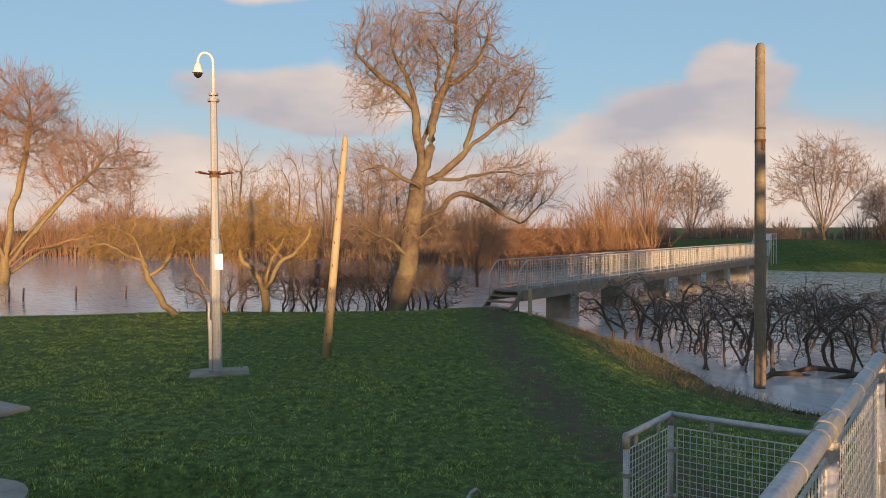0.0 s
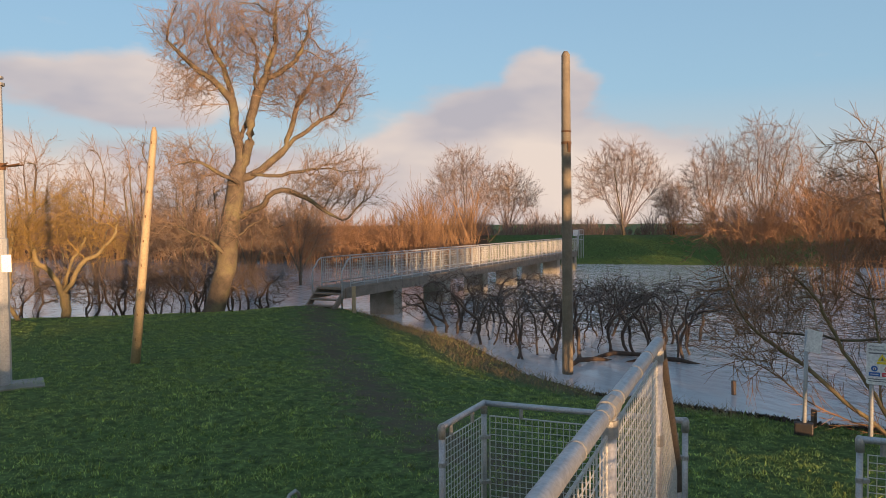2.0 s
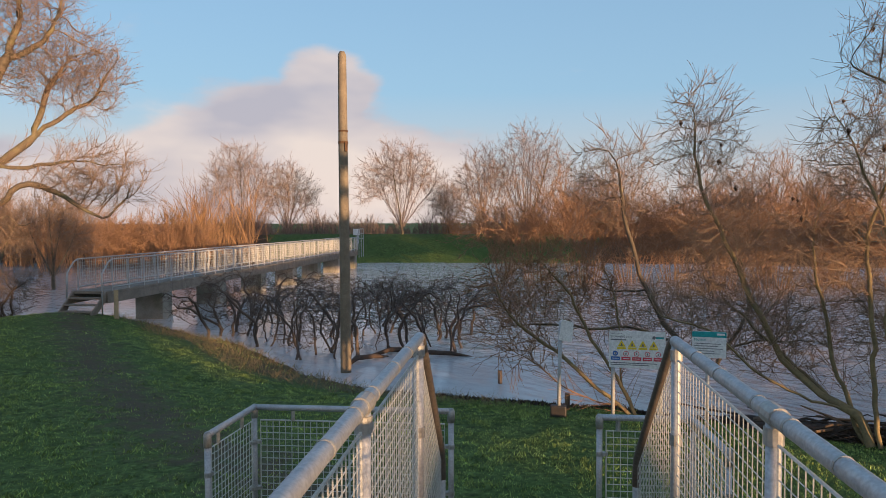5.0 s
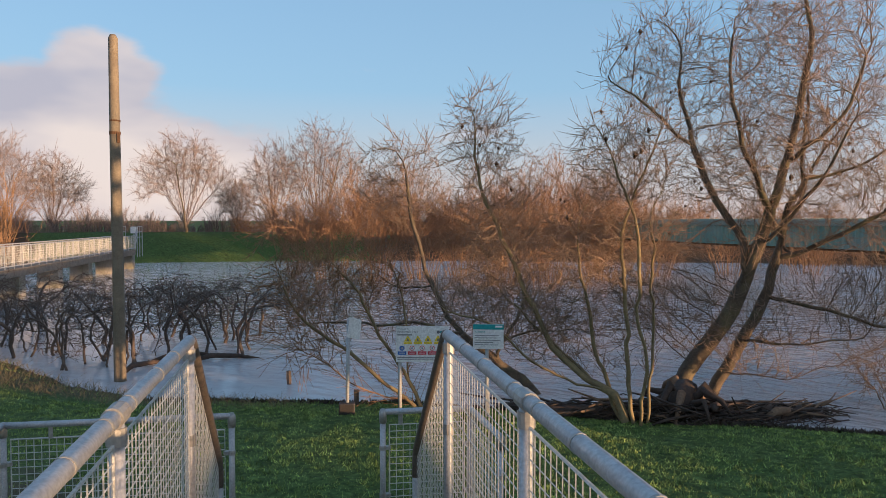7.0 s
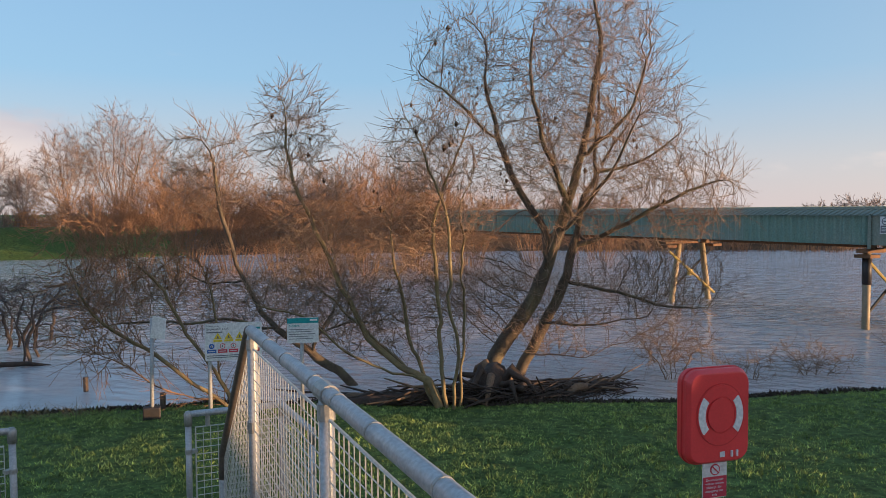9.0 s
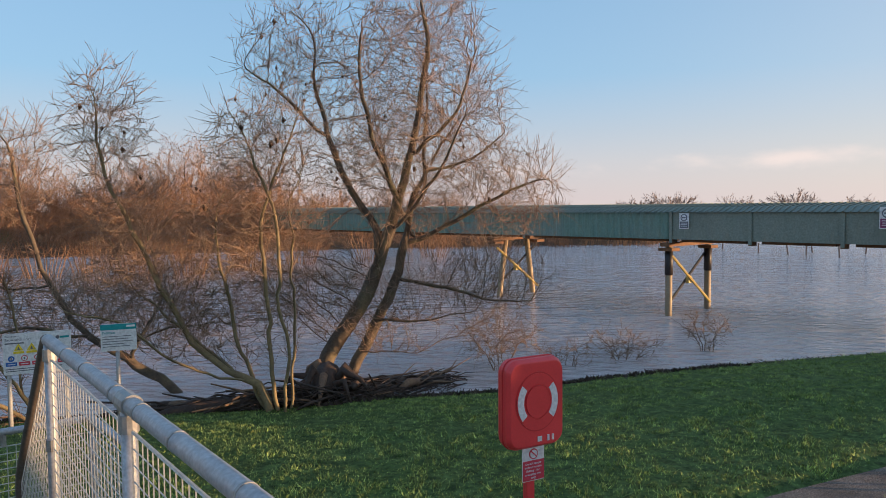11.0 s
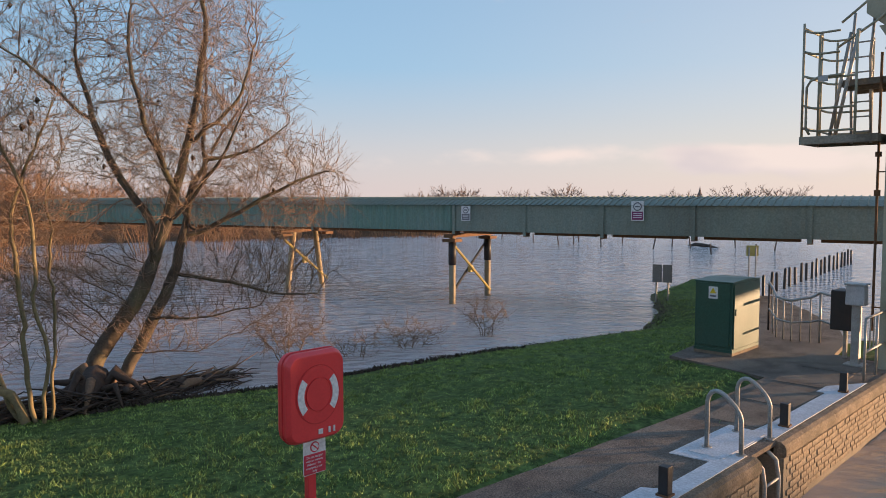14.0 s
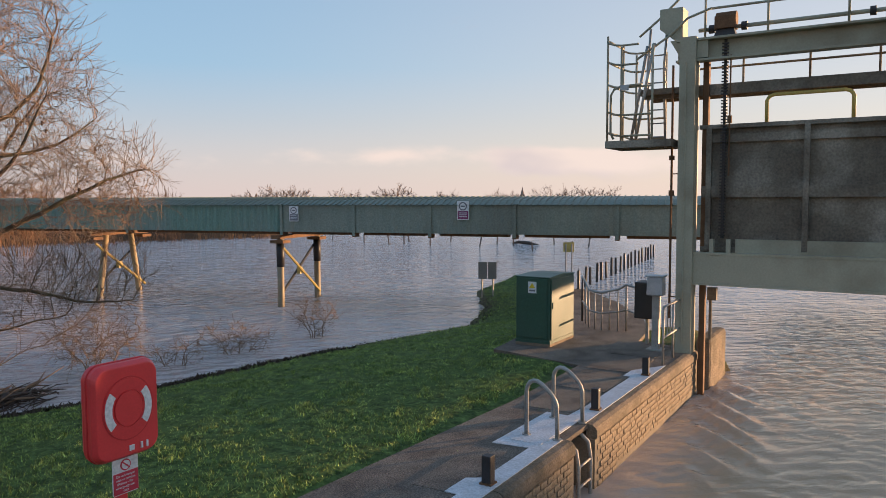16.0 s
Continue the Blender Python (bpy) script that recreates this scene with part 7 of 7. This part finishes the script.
for i, (x, y, h, w, buds) in enumerate(((16.4, 3.6, 1.55, 2.0, 330), (18.2, 1.0, 0.95, 1.9, 130), (19.9, -0.9, 1.25, 1.3, 110), (17.2, 2.2, 0.75, 1.2, 70))):
    fan = [([(0.1 * k, 0, -0.1), (0.22 * k * w, 0.1 * k, 0.5 * h), (0.40 * k * w, 0.15 * k, (0.85 - 0.25 * abs(k)) * h)], 1) for k in (-0.9, -0.4, 0.1, 0.5, 1.0)]
    crown_tree("drowned_shrub", "thin russet shrub twigs poking out of flood", (x, y, -1.0), fan, [((0, 0, 0.6 * h), (0.55 * w, 0.4 * w, 0.42 * h), buds)], TWIG, TWIG, 150 + i, base=0.016, step=0.11, kill=0.14, jitter=0.35, tip=0.0055, twigs=2, twig_len=0.30, sub=1,
               fine=0.0040, wood=0.010, category="bush", group="drowned shrubs", bend=0.22)
for i, (az, d, h, w) in enumerate(((-37.5, 46, 4.6, 7.0), (-41.0, 44, 5.2, 6.5), (-44.5, 46, 4.4, 6.5), (-47.5, 48, 4.6, 7), (-35.0, 52, 4.0, 5), (-50.5, 42, 4.4, 6.5), (-54.0, 44, 5.0, 6.5), (-58, 46, 4.8, 6.5), (-62, 50, 4.2, 7), (-67, 54, 3.6, 7), (-72, 56, 3.2, 7), (-2.5, 62, 3.6, 6), (-6, 66, 3.4, 6), (1.5, 60, 3.8, 6), (-10.5, 64, 3.2, 6))):
    bush("willow_scrub", "russet bare willow scrub on flooded margin", (-d * math.sin(radians(az)), d * math.cos(radians(az)), -1.0), h, w, 170 + i, TWIG_RED, TWIG_RED, stems=14, k=(8, 6, 3), r=0.03, group="russet willow scrub", lift=0.10, fine=0.010, arch=0.35, wander=0.15, angle=40, n_last=2)

# far belt of scrub and reed
def belt(seed, count, az0, az1, inner, outer, h0, h1, mat, name, label, spread=0.25):
    g = np.random.default_rng(seed)
    az = np.radians(az0 + (az1 - az0) * g.random(count))
    deg = (np.degrees(az) + 180) % 360 - 180
    R = np.where((deg < -136) | (deg > 150), 104, np.interp(deg, FAR_AZ, FAR_R)) + inner + (outer - inner) * g.random(count) ** 1.3
    x, y = -R * np.sin(az), R * np.cos(az)
    clump = 0.75 + 0.25 * np.sin(az * 60 + 2 * np.sin(az * 23)) + 0.2 * np.sin(az * 171)
    h = (h0 + (h1 - h0) * g.random(count)) * clump
    z0 = np.maximum(ground_height(x, y), WATER_Z - 0.3) - 0.1
    P = np.empty((count, 4, 3))
    lean = g.normal(size=(count, 2)) * spread
    for i, f in enumerate((0, 0.4, 0.75, 1.0)):
        P[:, i, 0], P[:, i, 1], P[:, i, 2] = x + lean[:, 0] * h * f ** 1.5, y + lean[:, 1] * h * f ** 1.5, z0 + h * f
    Rr = 0.04 * np.linspace(1, 0.35, 4)[None, :] * (0.6 + 0.8 * g.random((count, 1)))
    C, Cr = sprout(g, P, Rr, 4, 30, 0.42, 0.7, 2, 0.15, 0.06, t0=0.15, min_r=0.014)
    ob = new(name, tubes_mesh(name, [(P, Rr, 3, 0), (C, Cr, 3, 0)], [mat]))
    return tagged(ob, label, "scrub", kind="stuff")


belt(301, 4600, -16, 40, -6, 22, 3.0, 6.0, REED, "scrub_belt", "orange-brown bare scrub along far shore")
belt(302, 2600, -90, -30, 9, 26, 1.2, 3.0, REED, "scrub_belt", "brown scrub behind the far bank")
belt(303, 1500, -104, -70, -3, 8, 0.8, 1.7, REED, "reed_bed", "russet reeds along far water edge", 0.15)
# Out of view: added to break up the edge of the bank's shadow.
belt(305, 1100, -205, -167, 2, 10, 0.4, 1.3, REED, "scrub_belt", "low scrub added on the unseen shading bank across the river")
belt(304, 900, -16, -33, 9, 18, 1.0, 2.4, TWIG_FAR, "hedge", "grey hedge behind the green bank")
for i, (az, d, h, w) in enumerate(((-89.5, 330, 9, 22), (-97.5, 380, 10, 20), (-87, 360, 7, 16), (-101.5, 500, 8, 16), (-110, 420, 9, 26), (-113, 430, 9, 24), (-106, 520, 8, 24), (-94, 500, 8, 20))):
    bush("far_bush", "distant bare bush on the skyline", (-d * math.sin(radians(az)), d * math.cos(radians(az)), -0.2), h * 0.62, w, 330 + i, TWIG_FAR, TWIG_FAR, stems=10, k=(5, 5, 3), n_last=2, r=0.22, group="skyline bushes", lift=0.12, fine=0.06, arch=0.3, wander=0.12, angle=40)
spire = thing("church_spire", "tiny distant dark church spire", "church", (600 * math.sin(radians(107.3)), 600 * math.cos(radians(107.3)), 0))
part("tower", Mesh().box((0, 0, 3), (3, 3, 7)), TWIG_FAR, spire)
part("spire", Mesh().tube([(0, 0, 6.4), (0, 0, 12.5)], [1.5, 0.1], 8), TWIG_FAR, spire)

# driftwood under the willow: a heap along the waterline, with a raft at its outer end
HEAP = [(11.2, 8.6), (11.7, 7.1), (12.4, 6.2), (13.5, 5.6), (14.4, 5.0), (15.3, 4.6)]


def heap_spot(g):
    k = float(g.random()) * (len(HEAP) - 1.001)
    i = int(k)
    (x0, y0), (x1, y1) = HEAP[i], HEAP[i + 1]
    f = k - i
    return x0 + (x1 - x0) * f + float(g.normal()) * 0.22, y0 + (y1 - y0) * f + float(g.normal()) * 0.30, math.degrees(math.atan2(y1 - y0, x1 - x0)), k


for i in range(96):
    g = np.random.default_rng(500 + i)
    x, y, along, k = heap_spot(g)
    L, a = float(g.uniform(0.5, 2.1)), along + float(g.normal()) * 26
    crest = 0.30 * math.exp(-((k - 2.0) ** 2) / 1.4)
    z = max(gz(x, y), WATER_Z) + 0.03 + float(g.random()) * (0.10 + crest)
    dw = thing("driftwood", "wet brown driftwood branch at waterline", "driftwood", (x, y, z), a, "driftwood pile")
    big = i % 8 == 0
    tilt = float(g.normal()) * 0.10 * L
    part("branch", Mesh().tube([(-L / 2, 0, -0.02 - tilt), (-L / 6, 0.06 * L * float(g.normal()), 0.04), (L / 5, 0.06 * L * float(g.normal()), 0.03), (L / 2, 0, tilt)], [0.06, 0.085, 0.07, 0.03] if big else [0.012, 0.024, 0.02, 0.006], 7), PALE_DRIFT if i % 5 == 1 else DEAD, dw, smooth=True)
litter = Mesh()
g = np.random.default_rng(77)
for i in range(900):
    x, y, along, k = heap_spot(g)
    L, a = float(g.uniform(0.15, 0.8)), radians(along + float(g.normal()) * 40)
    z = max(gz(x, y), WATER_Z) + float(g.random()) * (0.06 + 0.28 * math.exp(-((k - 2.0) ** 2) / 1.2))
    dx, dy = math.cos(a) * L / 2, math.sin(a) * L / 2
    litter.tube([(x - dx, y - dy, z - 0.01), (x + 0.02, y, z + 0.03), (x + dx, y + dy, z + float(g.normal()) * 0.05)], [0.008, 0.012, 0.005], 4, False)
tagged(new("driftwood_litter", litter.data("driftwood_litter", DEAD, True)), "dark tangled flood litter of sticks under willow", "driftwood", kind="stuff")
stump = thing("root_stump", "dark broken root stump with torn wood", "stump", (12.9, 6.1, -0.7), 20)
part("bole", Mesh().tube([(-0.55, 0.1, 0.02), (-0.25, 0.05, 0.28), (0.15, 0, 0.36), (0.55, -0.05, 0.22), (0.9, -0.1, 0.05)], [0.10, 0.22, 0.26, 0.18, 0.08], 9), DEAD, stump, smooth=True)
for i in range(11):
    a = i * 0.62
    part("root", Mesh().tube([(0.1 * math.cos(a), 0.1 * math.sin(a), 0.15), (0.35 * math.cos(a), 0.35 * math.sin(a), 0.42 + 0.16 * math.sin(3 * a)), (0.7 * math.cos(a), 0.7 * math.sin(a), 0.22 + 0.2 * math.sin(2 * a)), (0.95 * math.cos(a), 0.95 * math.sin(a), 0.05)], [0.12, 0.08, 0.05, 0.015], 7), PALE_DRIFT if i % 4 == 1 else DEAD, stump, smooth=True)
fl = thing("fallen_log", "dark fallen log lying in shallow flood", "log", (11.0, 7.6, -0.72), -42)
part("trunk", Mesh().tube([(-1.5, 0, -0.1), (-0.4, 0.1, 0.1), (0.6, 0, 0.14), (1.5, -0.1, 0.05)], [0.06, 0.11, 0.12, 0.09], 8), DEAD, fl, smooth=True)
for i, (x, y, a) in enumerate(((9.3, 18.2, -10), (9.9, 17.3, -20), (8.0, 17.6, 30))):
    dl = thing("fallen_log", "dark drowned branch floating by thorn bushes", "log", (x, y, -0.78), a)
    part("trunk", Mesh().tube([(-0.9, 0, -0.05), (-0.2, 0.1, 0.1), (0.5, 0, 0.06), (1.0, -0.1, -0.04)], [0.03, 0.07, 0.06, 0.03], 6), DEAD, dl, smooth=True)

# ---------------------------------------------------------------- grass
def lattice(x, y, size, seed):
    """Smooth random heights from 0 to 1 on a lattice of the given size."""
    table = np.random.default_rng(seed).random((64, 64))
    fx, fy = x / size, y / size
    ix, iy = np.floor(fx).astype(int), np.floor(fy).astype(int)
    tx, ty = smooth01(fx - ix), smooth01(fy - iy)
    a, b, c, d = table[ix % 64, iy % 64], table[(ix + 1) % 64, iy % 64], table[ix % 64, (iy + 1) % 64], table[(ix + 1) % 64, (iy + 1) % 64]
    return (a * (1 - tx) + b * tx) * (1 - ty) + (c * (1 - tx) + d * tx) * ty


def blades(name, label, count, box, keep, h0, h1, width, mat, seed, lean=0.5, rise=0.3):
    g = np.random.default_rng(seed)
    x, y = g.uniform(box[0], box[1], count), g.uniform(box[2], box[3], count)
    ok = keep(x, y, g)
    x, y = x[ok], y[ok]
    z = ground_height(x, y)
    n = len(x)
    a = g.random(n) * 2 * np.pi
    clump = 0.6 * lattice(x + 0.3 * y, y, 0.16, 21) + 0.4 * lattice(x, y - 0.2 * x, 0.45, 22)
    h = g.uniform(h0, h1, n) * (1 + rise * (3.2 * clump - 1.6))
    w = width * (0.6 + 0.8 * g.random(n))
    lx, ly = g.normal(size=n) * lean * h, g.normal(size=n) * lean * h
    v = np.empty((n, 3, 3))
    v[:, 0] = np.stack([x - w * np.cos(a), y - w * np.sin(a), z - 0.01], 1)
    v[:, 1] = np.stack([x + w * np.cos(a), y + w * np.sin(a), z - 0.01], 1)
    v[:, 2] = np.stack([x + lx, y + ly, z + h], 1)
    me = bpy.data.meshes.new(name)
    me.vertices.add(3 * n)
    me.vertices.foreach_set("co", v.astype(np.float32).ravel())
    me.loops.add(3 * n)
    me.loops.foreach_set("vertex_index", np.arange(3 * n, dtype=np.int32))
    me.polygons.add(n)
    me.polygons.foreach_set("loop_start", (np.arange(n) * 3).astype(np.int32))
    me.materials.append(mat)
    me.update()
    return tagged(new(name, me), label, "grass", kind="stuff")


def on_lawn(x, y, g):
    sd = inside_distance(x, y, LAWN)
    u = (x - LOCK_O[0]) * LU[0] + (y - LOCK_O[1]) * LU[1]
    v = (x - LOCK_O[0]) * LV[0] + (y - LOCK_O[1]) * LV[1]
    mud = segment_distance(x, y, MUD_TRACK)
    d = np.hypot(x, y)
    bare = (mud < 1.3) & (g.random(len(x)) < 0.82 - 0.42 * mud + 0.25 * wobble(x * 3.1, y * 2.7))
    path = (v > -1.62 + 0.1 * np.sin(u * 2.1)) & (u > -13.5)
    apron = (u > 5.6) & (u < 15) & (v > -3.0 + 0.05 * u) & (v < 0)
    cabinet = np.hypot(x - 14.2, y + 5.3) < 0.75
    thin = g.random(len(x)) < np.clip(14.0 / np.maximum(d, 1), 0.25, 1)
    scrub = (segment_distance(x, y, [(4.5, 26), (5.2, 21), (5.3, 17), (6.5, 13.6)]) < 1.2) & (g.random(len(x)) < 0.8)
    return (sd > 0.25) & ~scrub & ~bare & ~path & ~apron & ~cabinet & thin & (d > 4.5)


blades("lawn_grass", "short damp green winter grass", 1350000, (-16, 31, -9, 31), on_lawn, 0.018, 0.034, 0.0070, BLADE, 701, 0.7, 0.75)


def in_tufts(x, y, g):
    clump = 0.6 * lattice(x + 0.3 * y, y, 0.16, 21) + 0.4 * lattice(x, y - 0.2 * x, 0.45, 22)
    return (clump > 0.60) & on_lawn(x, y, g)


blades("grass_tufts", "taller yellow-green grass tufts in lawn", 420000, (-16, 31, -9, 31), in_tufts, 0.030, 0.048, 0.009, BLADE, 705, 0.8, 0.2)
blades("rank_grass", "dead straw-coloured grass on bank edge", 16000, (3.0, 8.5, 11, 28), lambda x, y, g: (inside_distance(x, y, LAWN) > -0.2) & (inside_distance(x, y, LAWN) < 1.7) & (g.random(len(x)) < 0.6), 0.08, 0.22, 0.006, STRAW, 702, 0.9)
blades("rank_grass", "ragged dark grass along flood edge", 30000, (-18, 27, -8, 31), lambda x, y, g: np.abs(inside_distance(x, y, LAWN) - 0.3) < 0.4, 0.05, 0.14, 0.008, BLADE, 703, 0.8)
blades("shore_debris", "dark flood debris and mud along waterline", 110000, (-18, 27, -8, 31), lambda x, y, g: np.abs(inside_distance(x, y, LAWN) - 0.22 - 0.18 * wobble(x * 1.3, y * 1.1)) < 0.38 * g.random(len(x)) ** 0.7, 0.02, 0.07, 0.022, DEAD, 704, 1.6)
blades("shore_clods", "dark trampled clods of mud along lawn edge", 150000, (3, 18, -4, 14), lambda x, y, g: np.abs(inside_distance(x, y, LAWN) - 0.25 - 0.15 * wobble(x * 2.3, y * 2.1)) < 0.34 * g.random(len(x)), 0.04, 0.09, 0.045, DEAD, 706, 0.5)
